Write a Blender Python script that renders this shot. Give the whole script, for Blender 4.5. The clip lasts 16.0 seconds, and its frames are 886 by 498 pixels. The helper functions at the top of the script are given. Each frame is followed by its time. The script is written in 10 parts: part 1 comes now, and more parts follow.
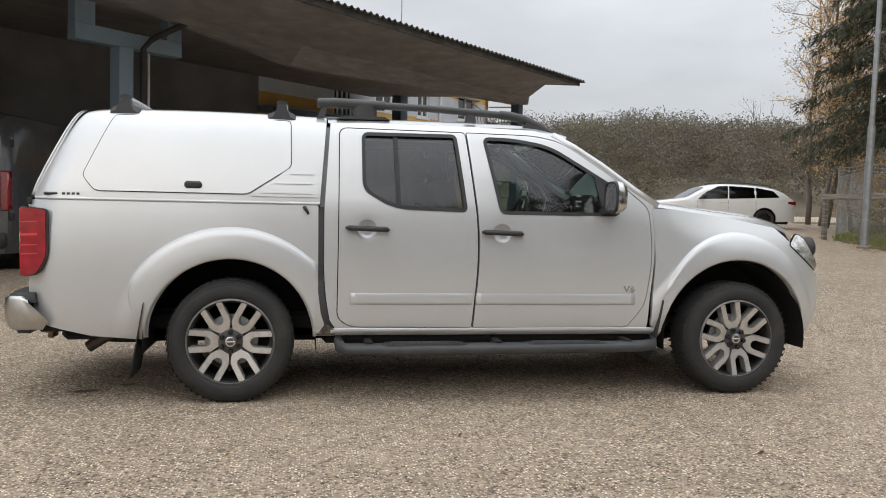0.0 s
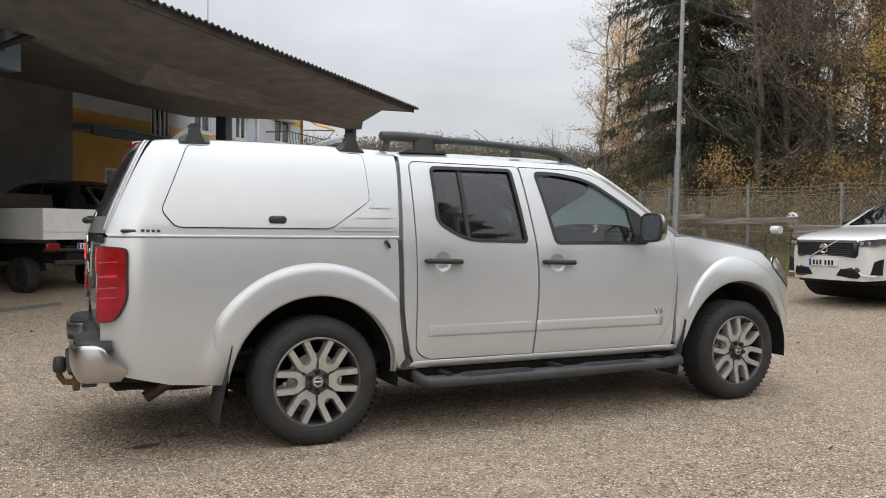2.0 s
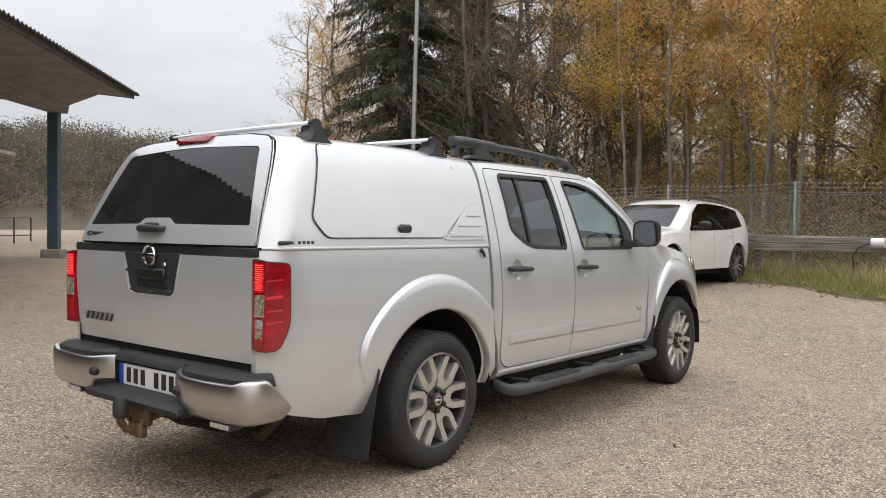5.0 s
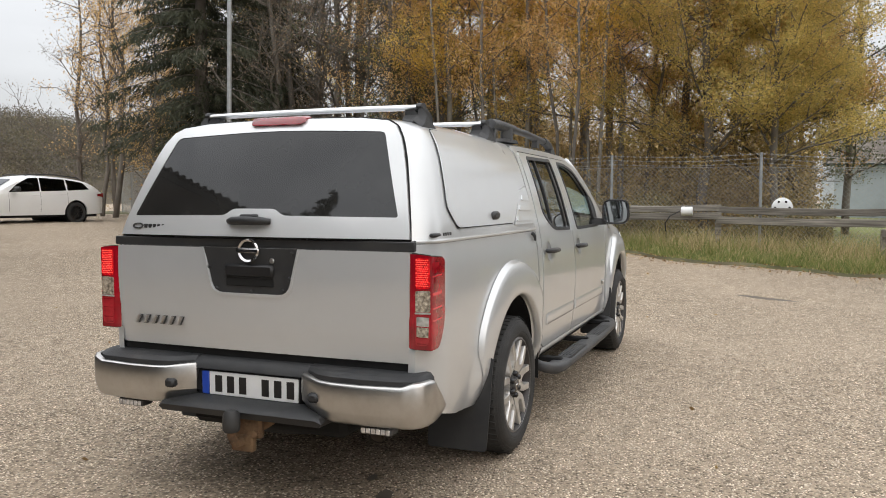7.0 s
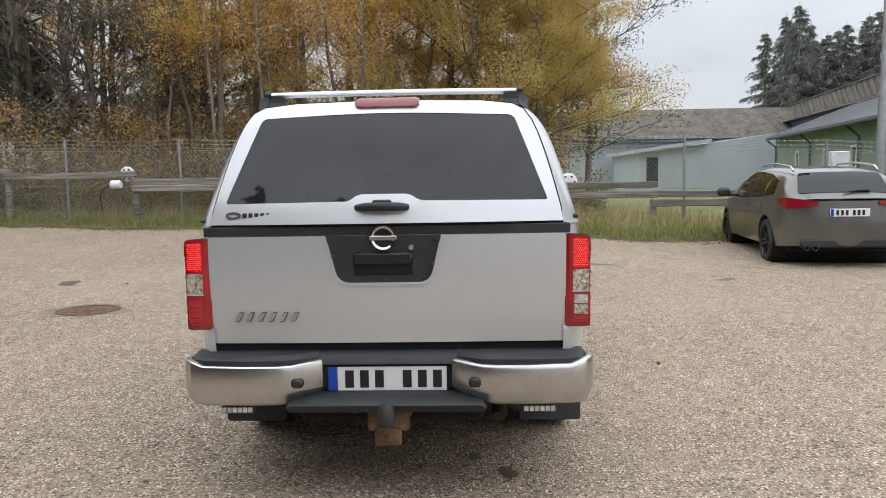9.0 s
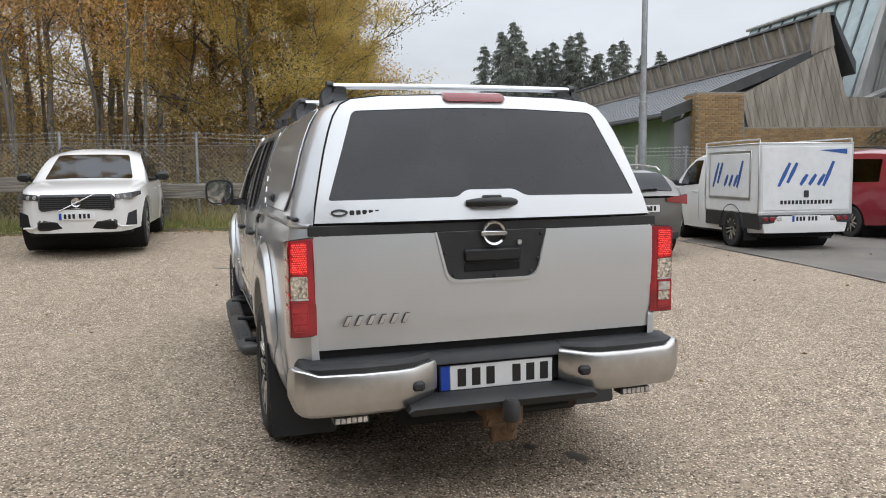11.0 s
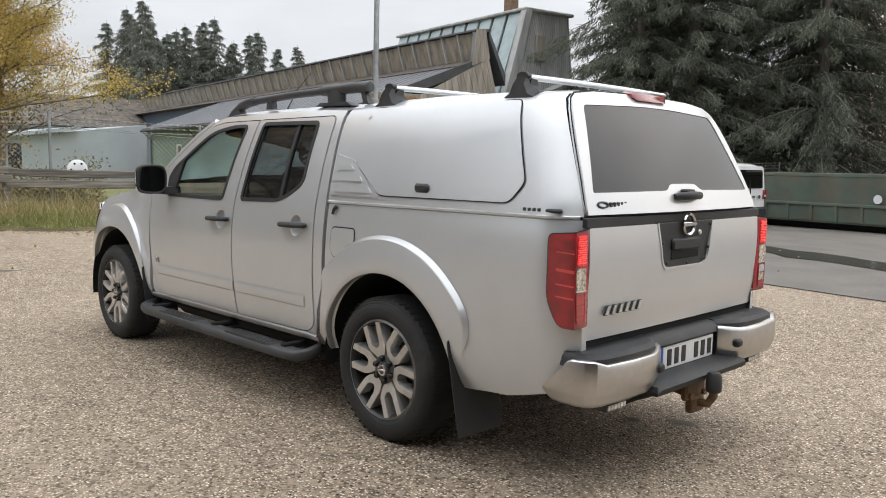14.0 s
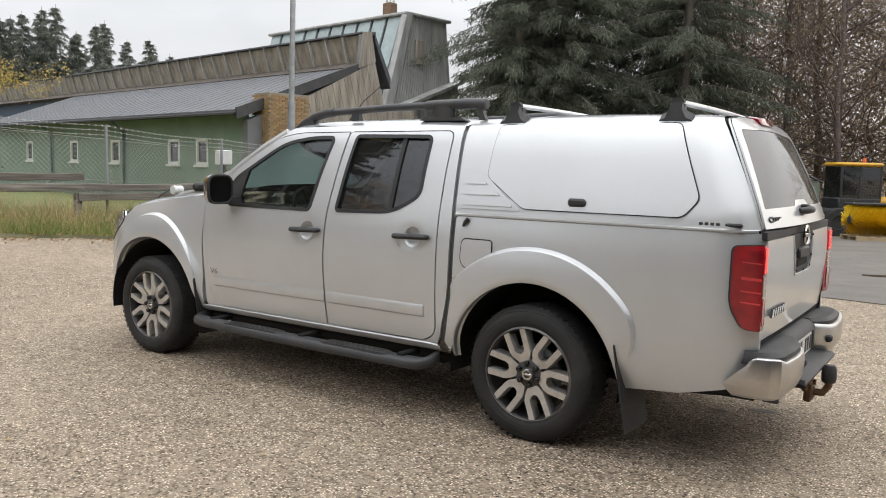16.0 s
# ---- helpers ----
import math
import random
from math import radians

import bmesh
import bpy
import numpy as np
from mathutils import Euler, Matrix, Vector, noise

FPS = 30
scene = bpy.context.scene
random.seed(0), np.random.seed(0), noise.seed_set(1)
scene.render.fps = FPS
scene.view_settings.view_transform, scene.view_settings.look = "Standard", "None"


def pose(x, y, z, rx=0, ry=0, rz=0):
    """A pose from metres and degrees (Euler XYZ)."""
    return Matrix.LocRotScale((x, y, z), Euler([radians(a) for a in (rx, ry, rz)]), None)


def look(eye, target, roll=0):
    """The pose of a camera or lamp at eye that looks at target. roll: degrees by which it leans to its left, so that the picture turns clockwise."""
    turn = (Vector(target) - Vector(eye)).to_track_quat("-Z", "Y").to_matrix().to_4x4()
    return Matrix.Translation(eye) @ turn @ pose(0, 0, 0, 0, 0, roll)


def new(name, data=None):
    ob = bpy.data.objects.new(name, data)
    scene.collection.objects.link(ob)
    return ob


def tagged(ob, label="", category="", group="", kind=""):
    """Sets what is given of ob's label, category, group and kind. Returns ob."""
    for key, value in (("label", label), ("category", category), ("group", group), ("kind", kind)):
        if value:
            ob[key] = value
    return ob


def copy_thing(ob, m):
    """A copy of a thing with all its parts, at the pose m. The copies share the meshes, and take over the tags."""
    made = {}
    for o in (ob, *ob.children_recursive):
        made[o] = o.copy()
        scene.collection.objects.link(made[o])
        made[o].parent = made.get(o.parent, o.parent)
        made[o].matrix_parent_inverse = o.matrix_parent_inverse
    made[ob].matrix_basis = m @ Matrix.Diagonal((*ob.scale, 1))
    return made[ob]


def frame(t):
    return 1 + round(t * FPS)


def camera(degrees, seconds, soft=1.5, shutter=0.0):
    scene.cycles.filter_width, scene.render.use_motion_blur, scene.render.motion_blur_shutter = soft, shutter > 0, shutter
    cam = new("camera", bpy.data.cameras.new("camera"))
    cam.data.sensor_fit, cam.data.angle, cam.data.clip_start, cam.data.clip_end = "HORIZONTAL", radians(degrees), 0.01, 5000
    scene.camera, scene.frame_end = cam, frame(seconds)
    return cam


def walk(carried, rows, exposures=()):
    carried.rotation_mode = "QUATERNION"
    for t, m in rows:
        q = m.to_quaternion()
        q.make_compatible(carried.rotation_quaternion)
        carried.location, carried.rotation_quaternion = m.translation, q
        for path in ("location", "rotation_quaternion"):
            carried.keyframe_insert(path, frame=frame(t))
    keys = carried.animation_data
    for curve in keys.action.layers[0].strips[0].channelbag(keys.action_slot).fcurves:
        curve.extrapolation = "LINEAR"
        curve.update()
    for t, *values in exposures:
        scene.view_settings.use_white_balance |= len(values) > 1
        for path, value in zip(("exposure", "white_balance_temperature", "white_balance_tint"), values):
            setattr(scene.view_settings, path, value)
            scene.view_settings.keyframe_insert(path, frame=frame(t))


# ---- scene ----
cam = camera(57.7, 16.0, soft=1.0)
PATH = [
    (0, (0.412, -5.727, 1.197), (0.751, -3.759, 1.088), 1.3),
    (0.5, (-0.035, -5.655, 1.181), (0.446, -3.716, 1.086), 1.0),
    (1, (-0.5, -5.569, 1.19), (0.117, -3.668, 1.111), 0.9),
    (1.5, (-0.949, -5.493, 1.212), (-0.203, -3.638, 1.149), 0.8),
    (2, (-1.358, -5.295, 1.235), (-0.489, -3.494, 1.188), 0.6),
    (2.5, (-1.781, -5.104, 1.25), (-0.789, -3.368, 1.215), 0.4),
    (3, (-2.164, -4.848, 1.233), (-1.046, -3.19, 1.205), 0.2),
    (3.5, (-2.524, -4.594, 1.246), (-1.283, -3.025, 1.217), 0.1),
    (4, (-2.844, -4.298, 1.249), (-1.488, -2.829, 1.221), 0.3),
    (4.2, (-2.94, -4.141, 1.247), (-1.539, -2.714, 1.218), 0.4),
    (6.3, (-3.943, -2.744, 1.35), (-2.184, -1.797, 1.25), 0.5),
    (6.5, (-4.004, -2.568, 1.346), (-2.216, -1.678, 1.239), 0.4),
    (7, (-4.16, -2.131, 1.365), (-2.309, -1.383, 1.242), -0.0),
    (7.5, (-4.337, -1.706, 1.387), (-2.434, -1.105, 1.252), -0.5),
    (8, (-4.447, -1.246, 1.382), (-2.503, -0.8, 1.231), -0.8),
    (8.5, (-4.552, -0.808, 1.399), (-2.577, -0.541, 1.232), -1.0),
    (9, (-4.582, -0.388, 1.4), (-2.592, -0.306, 1.217), -1.0),
    (9.2, (-4.563, -0.214, 1.4), (-2.572, -0.211, 1.213), -1.0),
    (11.3, (-4.279, 1.469, 1.395), (-2.412, 0.779, 1.201), -0.6),
    (11.5, (-4.207, 1.63, 1.388), (-2.366, 0.875, 1.189), -0.4),
    (12, (-4.04, 2.033, 1.381), (-2.271, 1.123, 1.171), 0.0),
    (12.5, (-3.831, 2.398, 1.392), (-2.143, 1.347, 1.179), 0.5),
    (13, (-3.557, 2.753, 1.392), (-1.958, 1.571, 1.178), 0.8),
    (13.5, (-3.317, 3.117, 1.402), (-1.812, 1.817, 1.19), 0.9),
    (14, (-3.036, 3.463, 1.391), (-1.623, 2.063, 1.185), 0.9),
    (14.5, (-2.804, 3.796, 1.4), (-1.482, 2.309, 1.194), 1.0),
    (15, (-2.522, 4.082, 1.409), (-1.283, 2.525, 1.207), 1.1),
    (15.5, (-2.211, 4.351, 1.425), (-1.04, 2.742, 1.227), 1.2),
    (16, (-1.99, 4.598, 1.436), (-0.867, 2.955, 1.239), 1.4),
]
EXPOSURE = [(0, 0.30, 6420, 10), (4, 0.36, 6480, 10), (6.5, 0.50, 6560, 10), (7.5, 0.52, 6520, 10), (9, 0.54, 6200, 10), (12, 0.47, 6250, 10), (14.5, 0.60, 6430, 10), (16, 0.61, 6500, 10)]
walk(cam, [(t, look(eye, target, roll)) for t, eye, target, roll in PATH], EXPOSURE)

# ---- light: an overcast autumn day ----
world = bpy.data.worlds.new("overcast_sky")
scene.world = world
world.use_nodes = True
wn, wl = world.node_tree.nodes, world.node_tree.links
wn.clear()
SUN_EL, SUN_AZ = radians(32), radians(200)
sky = wn.new("ShaderNodeTexSky")
sky.sky_type = "NISHITA"
sky.sun_disc = False
sky.sun_elevation, sky.sun_rotation = SUN_EL, SUN_AZ
sky.air_density, sky.dust_density, sky.ozone_density = 1.0, 4.0, 1.0
# cloud deck: brighter towards the zenith, as an overcast sky is
wco = wn.new("ShaderNodeTexCoord")
wsep = wn.new("ShaderNodeSeparateXYZ")
wl.new(wco.outputs["Generated"], wsep.inputs[0])
wgrad = wn.new("ShaderNodeMapRange")
wgrad.inputs["From Min"].default_value, wgrad.inputs["From Max"].default_value = 0.0, 1.0
wgrad.inputs["To Min"].default_value, wgrad.inputs["To Max"].default_value = 0.465, 1.70
wpow = wn.new("ShaderNodeMath")
wpow.operation = "POWER"
wpow.use_clamp = True
wpow.inputs[1].default_value = 1.5
wl.new(wsep.outputs["Z"], wpow.inputs[0])
wl.new(wpow.outputs[0], wgrad.inputs["Value"])
wmap = wn.new("ShaderNodeMapping")
wmap.inputs["Scale"].default_value = (1.0, 1.0, 3.2)
wl.new(wco.outputs["Generated"], wmap.inputs["Vector"])
wnoise = wn.new("ShaderNodeTexNoise")
wnoise.inputs["Scale"].default_value, wnoise.inputs["Detail"].default_value = 3.0, 7.0
wl.new(wmap.outputs[0], wnoise.inputs["Vector"])
wcl = wn.new("ShaderNodeMapRange")
wcl.inputs["From Min"].default_value, wcl.inputs["From Max"].default_value = 0.3, 0.7
wcl.inputs["To Min"].default_value, wcl.inputs["To Max"].default_value = 0.86, 1.12
wl.new(wnoise.outputs["Fac"], wcl.inputs["Value"])
wmul = wn.new("ShaderNodeMath")
wmul.operation = "MULTIPLY"
wl.new(wgrad.outputs[0], wmul.inputs[0])
wl.new(wcl.outputs[0], wmul.inputs[1])
wcol = wn.new("ShaderNodeVectorMath")
wcol.operation = "SCALE"
wcol.inputs[0].default_value = (0.97, 0.985, 1.01)
wl.new(wmul.outputs[0], wcol.inputs["Scale"])
wbg1, wbg2, wadd = wn.new("ShaderNodeBackground"), wn.new("ShaderNodeBackground"), wn.new("ShaderNodeAddShader")
wbg1.inputs["Strength"].default_value = 0.012
wl.new(sky.outputs[0], wbg1.inputs["Color"])
wl.new(wcol.outputs[0], wbg2.inputs["Color"])
wbg2.inputs["Strength"].default_value = 1.0
wl.new(wbg1.outputs[0], wadd.inputs[0])
wl.new(wbg2.outputs[0], wadd.inputs[1])
wout = wn.new("ShaderNodeOutputWorld")
wl.new(wadd.outputs[0], wout.inputs["Surface"])
sun_data = bpy.data.lights.new("sun", "SUN")
sun_data.energy, sun_data.angle, sun_data.color = 0.38, radians(160), (1.0, 0.97, 0.93)
sun = new("sun", sun_data)
sun.matrix_world = look((-20, -20, 30), (0, 6, 0))

# ---- materials ----
MATS = {}


def mat(name, colour, rough=0.6, metal=0.0, var=0.12, scale=3.0, bump=0.0, bscale=60.0, dirt=None, dscale=1.5, damount=0.5,
        coat=0.0, spec=0.5, alpha=None, per_object=0.0, emit=0.0, stretch=(1, 1, 1), island=0.0):
    """A painted, plastic, metal or stone surface: broad and fine variation, optional dirt of another colour, optional relief."""
    if name in MATS:
        return MATS[name]
    m = bpy.data.materials.new(name)
    m.use_nodes = True
    n, l = m.node_tree.nodes, m.node_tree.links
    b = n["Principled BSDF"]
    co = n.new("ShaderNodeTexCoord")
    mp = n.new("ShaderNodeMapping")
    mp.inputs["Scale"].default_value = stretch
    l.new(co.outputs["Object"], mp.inputs["Vector"])
    big = n.new("ShaderNodeTexNoise")
    big.inputs["Scale"].default_value, big.inputs["Detail"].default_value = scale, 6.0
    l.new(mp.outputs[0], big.inputs["Vector"])
    ramp = n.new("ShaderNodeMapRange")
    ramp.inputs["From Min"].default_value, ramp.inputs["From Max"].default_value = 0.3, 0.7
    ramp.inputs["To Min"].default_value, ramp.inputs["To Max"].default_value = 1.0 - var, 1.0 + var
    l.new(big.outputs["Fac"], ramp.inputs["Value"])
    sc = n.new("ShaderNodeVectorMath")
    sc.operation = "SCALE"
    sc.inputs[0].default_value = colour[:3]
    fac = ramp.outputs[0]
    for amount, src in ((per_object, "ShaderNodeObjectInfo"), (island, "ShaderNodeNewGeometry")):
        if amount:
            oi = n.new(src)
            r2 = n.new("ShaderNodeMapRange")
            r2.inputs["To Min"].default_value, r2.inputs["To Max"].default_value = 1.0 - amount, 1.0 + amount
            l.new(oi.outputs["Random" if amount is per_object and src == "ShaderNodeObjectInfo" else "Random Per Island"], r2.inputs["Value"])
            mu = n.new("ShaderNodeMath")
            mu.operation = "MULTIPLY"
            l.new(fac, mu.inputs[0])
            l.new(r2.outputs[0], mu.inputs[1])
            fac = mu.outputs[0]
    l.new(fac, sc.inputs["Scale"])
    out = sc.outputs[0]
    if dirt:
        dn = n.new("ShaderNodeTexNoise")
        dn.inputs["Scale"].default_value, dn.inputs["Detail"].default_value, dn.inputs["Roughness"].default_value = dscale, 8.0, 0.65
        l.new(mp.outputs[0], dn.inputs["Vector"])
        dr = n.new("ShaderNodeMapRange")
        dr.inputs["From Min"].default_value, dr.inputs["From Max"].default_value = 0.45, 0.72
        dr.inputs["To Min"].default_value, dr.inputs["To Max"].default_value = 0.0, damount
        l.new(dn.outputs["Fac"], dr.inputs["Value"])
        mx = n.new("ShaderNodeMix")
        mx.data_type = "RGBA"
        l.new(dr.outputs[0], mx.inputs["Factor"])
        l.new(out, mx.inputs["A"])
        mx.inputs["B"].default_value = (*dirt, 1)
        out = mx.outputs["Result"]
    l.new(out, b.inputs["Base Color"])
    b.inputs["Metallic"].default_value = metal
    b.inputs["Specular IOR Level"].default_value = spec
    rr = n.new("ShaderNodeMapRange")
    rr.inputs["To Min"].default_value, rr.inputs["To Max"].default_value = max(0.02, rough * 0.85), min(1, rough * 1.15)
    l.new(big.outputs["Fac"], rr.inputs["Value"])
    l.new(rr.outputs[0], b.inputs["Roughness"])
    if coat:
        b.inputs["Coat Weight"].default_value, b.inputs["Coat Roughness"].default_value = coat, 0.06
    if alpha is not None:
        b.inputs["Alpha"].default_value = alpha
    if emit:
        l.new(out, b.inputs["Emission Color"])
        b.inputs["Emission Strength"].default_value = emit
    if bump:
        fine = n.new("ShaderNodeTexNoise")
        fine.inputs["Scale"].default_value, fine.inputs["Detail"].default_value = bscale, 4.0
        l.new(mp.outputs[0], fine.inputs["Vector"])
        bp = n.new("ShaderNodeBump")
        bp.inputs["Strength"].default_value, bp.inputs["Distance"].default_value = bump, 0.01
        l.new(fine.outputs["Fac"], bp.inputs["Height"])
        l.new(bp.outputs[0], b.inputs["Normal"])
    MATS[name] = m
    return m


def glass(name, tint, gloss_rough=0.02, ior=1.5, dust_veil=0.0):
    """A thin pane: tinted see-through with a Fresnel gloss."""
    if name in MATS:
        return MATS[name]
    m = bpy.data.materials.new(name)
    m.use_nodes = True
    n, l = m.node_tree.nodes, m.node_tree.links
    n.remove(n["Principled BSDF"])
    tr, gl, fr, mx = n.new("ShaderNodeBsdfTransparent"), n.new("ShaderNodeBsdfGlossy"), n.new("ShaderNodeFresnel"), n.new("ShaderNodeMixShader")
    tr.inputs["Color"].default_value = (*tint, 1)
    gl.inputs["Roughness"].default_value = gloss_rough
    gl.inputs["Color"].default_value = (0.95, 0.97, 1.0, 1)
    fr.inputs["IOR"].default_value = ior
    l.new(fr.outputs[0], mx.inputs[0])
    l.new(tr.outputs[0], mx.inputs[1])
    l.new(gl.outputs[0], mx.inputs[2])
    last = mx.outputs[0]
    if dust_veil:
        # an uneven pale veil mixed in, standing for hazy sky reflection on the pane
        df, nz, mr, m2 = n.new("ShaderNodeBsdfDiffuse"), n.new("ShaderNodeTexNoise"), n.new("ShaderNodeMapRange"), n.new("ShaderNodeMixShader")
        df.inputs["Color"].default_value = (0.50, 0.49, 0.47, 1)
        nz.inputs["Scale"].default_value, nz.inputs["Detail"].default_value = 3.5, 6.0
        mr.inputs["From Min"].default_value, mr.inputs["From Max"].default_value = 0.3, 0.7
        mr.inputs["To Min"].default_value, mr.inputs["To Max"].default_value = dust_veil * 0.6, dust_veil * 1.4
        tc = n.new("ShaderNodeTexCoord")
        l.new(tc.outputs["Object"], nz.inputs["Vector"])
        l.new(nz.outputs["Fac"], mr.inputs["Value"])
        l.new(mr.outputs[0], m2.inputs[0])
        l.new(last, m2.inputs[1])
        l.new(df.outputs[0], m2.inputs[2])
        last = m2.outputs[0]
    l.new(last, n["Material Output"].inputs["Surface"])
    MATS[name] = m
    return m


def car_paint(name, colour, metal=0.0, rough=0.35, flake=0.0, dust_veil=(0.3, 0.27, 0.23), damount=0.18):
    m = mat(name, colour, rough=rough, metal=metal, var=0.03, scale=1.2, coat=1.0, dirt=dust_veil, dscale=2.2, damount=damount, bump=flake, bscale=900)
    return m


SILVER = car_paint("silver_paint", (0.612, 0.626, 0.634), metal=0.40, rough=0.30, damount=0.08)
WHITE_CAR = car_paint("white_paint", (0.78, 0.78, 0.77), rough=0.4, damount=0.06)
BLACK_CAR = car_paint("black_paint", (0.012, 0.012, 0.014), rough=0.3, damount=0.12)
GREY_CAR = car_paint("bronze_grey_paint", (0.105, 0.098, 0.088), metal=0.4, rough=0.35, damount=0.1)
DGREY_CAR = car_paint("dark_grey_paint", (0.035, 0.037, 0.04), metal=0.4, rough=0.35, damount=0.1)
RED_CAR = car_paint("red_paint", (0.26, 0.016, 0.028), rough=0.35, damount=0.08)
VAN_CAR = car_paint("slate_paint", (0.05, 0.056, 0.065), metal=0.3, rough=0.35)
RUBBER = mat("tyre_rubber", (0.022, 0.022, 0.022), rough=0.78, var=0.25, scale=6, bump=0.25, bscale=120, dirt=(0.070, 0.063, 0.056), dscale=5, damount=0.45)
PLASTIC = mat("black_plastic", (0.022, 0.023, 0.025), rough=0.55, var=0.15, bump=0.12, bscale=300, dirt=(0.09, 0.085, 0.075), dscale=4, damount=0.25)
PLASTIC_GREY = mat("grey_plastic", (0.045, 0.047, 0.05), rough=0.5, var=0.12, bump=0.1, bscale=300, dirt=(0.12, 0.11, 0.1), dscale=5, damount=0.3)
# near-black: the shade of gaps, recesses and undersides is in its colour
DARK = mat("underbody_shade_black", (0.006, 0.006, 0.006), rough=0.9, var=0.3)
CHROME = mat("chrome", (0.62, 0.62, 0.62), rough=0.10, metal=1.0, var=0.04, dirt=(0.25, 0.22, 0.19), dscale=6, damount=0.22)
SATIN_CHROME = mat("dusty_bumper_chrome", (0.60, 0.595, 0.585), rough=0.30, metal=1.0, var=0.08, scale=5, dirt=(0.22, 0.19, 0.16), dscale=5, damount=0.40)
MIRROR = mat("mirror_glass", (0.62, 0.66, 0.68), rough=0.02, metal=1.0, var=0.02)
ALLOY = mat("wheel_alloy", (0.66, 0.65, 0.63), rough=0.36, metal=0.75, var=0.08, scale=8, dirt=(0.20, 0.16, 0.13), dscale=9, damount=0.40)
ALLOY_DARK = mat("wheel_barrel", (0.05, 0.05, 0.052), rough=0.45, metal=0.7, var=0.2, dirt=(0.09, 0.06, 0.045), dscale=6, damount=0.5)
ALU = mat("aluminium", (0.72, 0.73, 0.74), rough=0.32, metal=1.0, var=0.06)
STEEL = mat("galvanised_steel", (0.36, 0.38, 0.39), rough=0.5, metal=0.6, var=0.15, scale=7, dirt=(0.24, 0.22, 0.2), dscale=6, damount=0.4)
RUST = mat("rusty_steel", (0.115, 0.065, 0.035), rough=0.9, var=0.5, scale=16, bump=0.6, bscale=90, dirt=(0.24, 0.15, 0.075), dscale=14, damount=0.7)
RED_LENS = mat("red_lens", (0.23, 0.003, 0.010), rough=0.10, var=0.15, scale=20, coat=1.0)
TAIL_RED = mat("dark_tail_lens", (0.34, 0.005, 0.015), rough=0.10, var=0.35, scale=9, coat=1.0, dirt=(0.12, 0.002, 0.006), dscale=7, damount=0.6)
RED_GLINT = mat("red_lens_ridge", (0.42, 0.016, 0.026), rough=0.10, var=0.25, scale=30, coat=1.0)
RED_RIB = mat("pale_red_rib", (0.68, 0.045, 0.055), rough=0.12, var=0.2, coat=1.0)
RED_LIT = mat("red_lens_lit", (0.62, 0.006, 0.012), rough=0.15, var=0.6, scale=90, coat=1.0, emit=0.16)
RED_DOT = mat("red_lamp_dot", (1.0, 0.09, 0.07), rough=0.15, var=0.45, scale=60, coat=1.0, emit=0.42)
CLEAR_LENS = mat("clear_lens", (0.66, 0.65, 0.64), rough=0.15, metal=0.5, var=0.35, scale=40, coat=1.0)
HEAD_LENS = mat("headlight_lens", (0.78, 0.78, 0.76), rough=0.08, metal=0.9, var=0.35, scale=22, coat=1.0, bump=0.6, bscale=26)
AMBER_LENS = mat("smoky_lens", (0.72, 0.64, 0.53), rough=0.10, metal=0.6, var=0.6, scale=55, coat=1.0, bump=0.8, bscale=70, dirt=(0.10, 0.06, 0.04), dscale=60, damount=0.8)
GLASS_CLEAR = glass("window_glass", (0.56, 0.66, 0.61), ior=1.70, dust_veil=0.012)
GLASS_TINT = glass("privacy_glass", (0.15, 0.165, 0.17), ior=1.70, dust_veil=0.022)
GLASS_BLACK = glass("smoked_glass", (0.012, 0.013, 0.014))
# rear window: the grey haze of reflected sky is put into the pane
GLASS_VEILED = glass("veiled_smoked_glass", (0.012, 0.0135, 0.0155), dust_veil=0.036)
WHITE_PL = mat("white_enamel", (0.78, 0.79, 0.79), rough=0.35, var=0.04, dirt=(0.4, 0.37, 0.33), dscale=8, damount=0.15)
BLUE_PL = mat("blue_enamel", (0.01, 0.06, 0.42), rough=0.35, var=0.05)
BLACK_PL = mat("black_enamel", (0.012, 0.012, 0.013), rough=0.4, var=0.1)
SEAT = mat("grey_seat_cloth", (0.05, 0.05, 0.052), rough=0.9, var=0.2, bump=0.2, bscale=200)
DASH = mat("dashboard_plastic", (0.03, 0.03, 0.031), rough=0.6, var=0.1)

# ---- mesh helpers ----
from mathutils.geometry import delaunay_2d_cdt


def thing(name, label, category, m=None, group="", kind=""):
    ob = new(name)
    ob.empty_display_size = 0.2
    if m is not None:
        ob.matrix_basis = m
    return tagged(ob, label, category, group, kind)


def finish(bm, angle=38.0):
    """Smooth shading with sharp edges past the angle."""
    lim = radians(angle)
    for f in bm.faces:
        f.smooth = True
    for e in bm.edges:
        if len(e.link_faces) == 2 and e.calc_face_angle(0.0) > lim:
            e.smooth = False


def part(name, bm, material, parent=None, label="", angle=38.0, recalc=True):
    if recalc:
        bmesh.ops.recalc_face_normals(bm, faces=bm.faces)
    finish(bm, angle)
    me = bpy.data.meshes.new(name)
    bm.to_mesh(me)
    bm.free()
    for x in (material if isinstance(material, (list, tuple)) else (material,)):
        me.materials.append(x)
    ob = new(name, me)
    if parent is not None:
        ob.parent = parent
    return tagged(ob, label)


def nb():
    return bmesh.new()


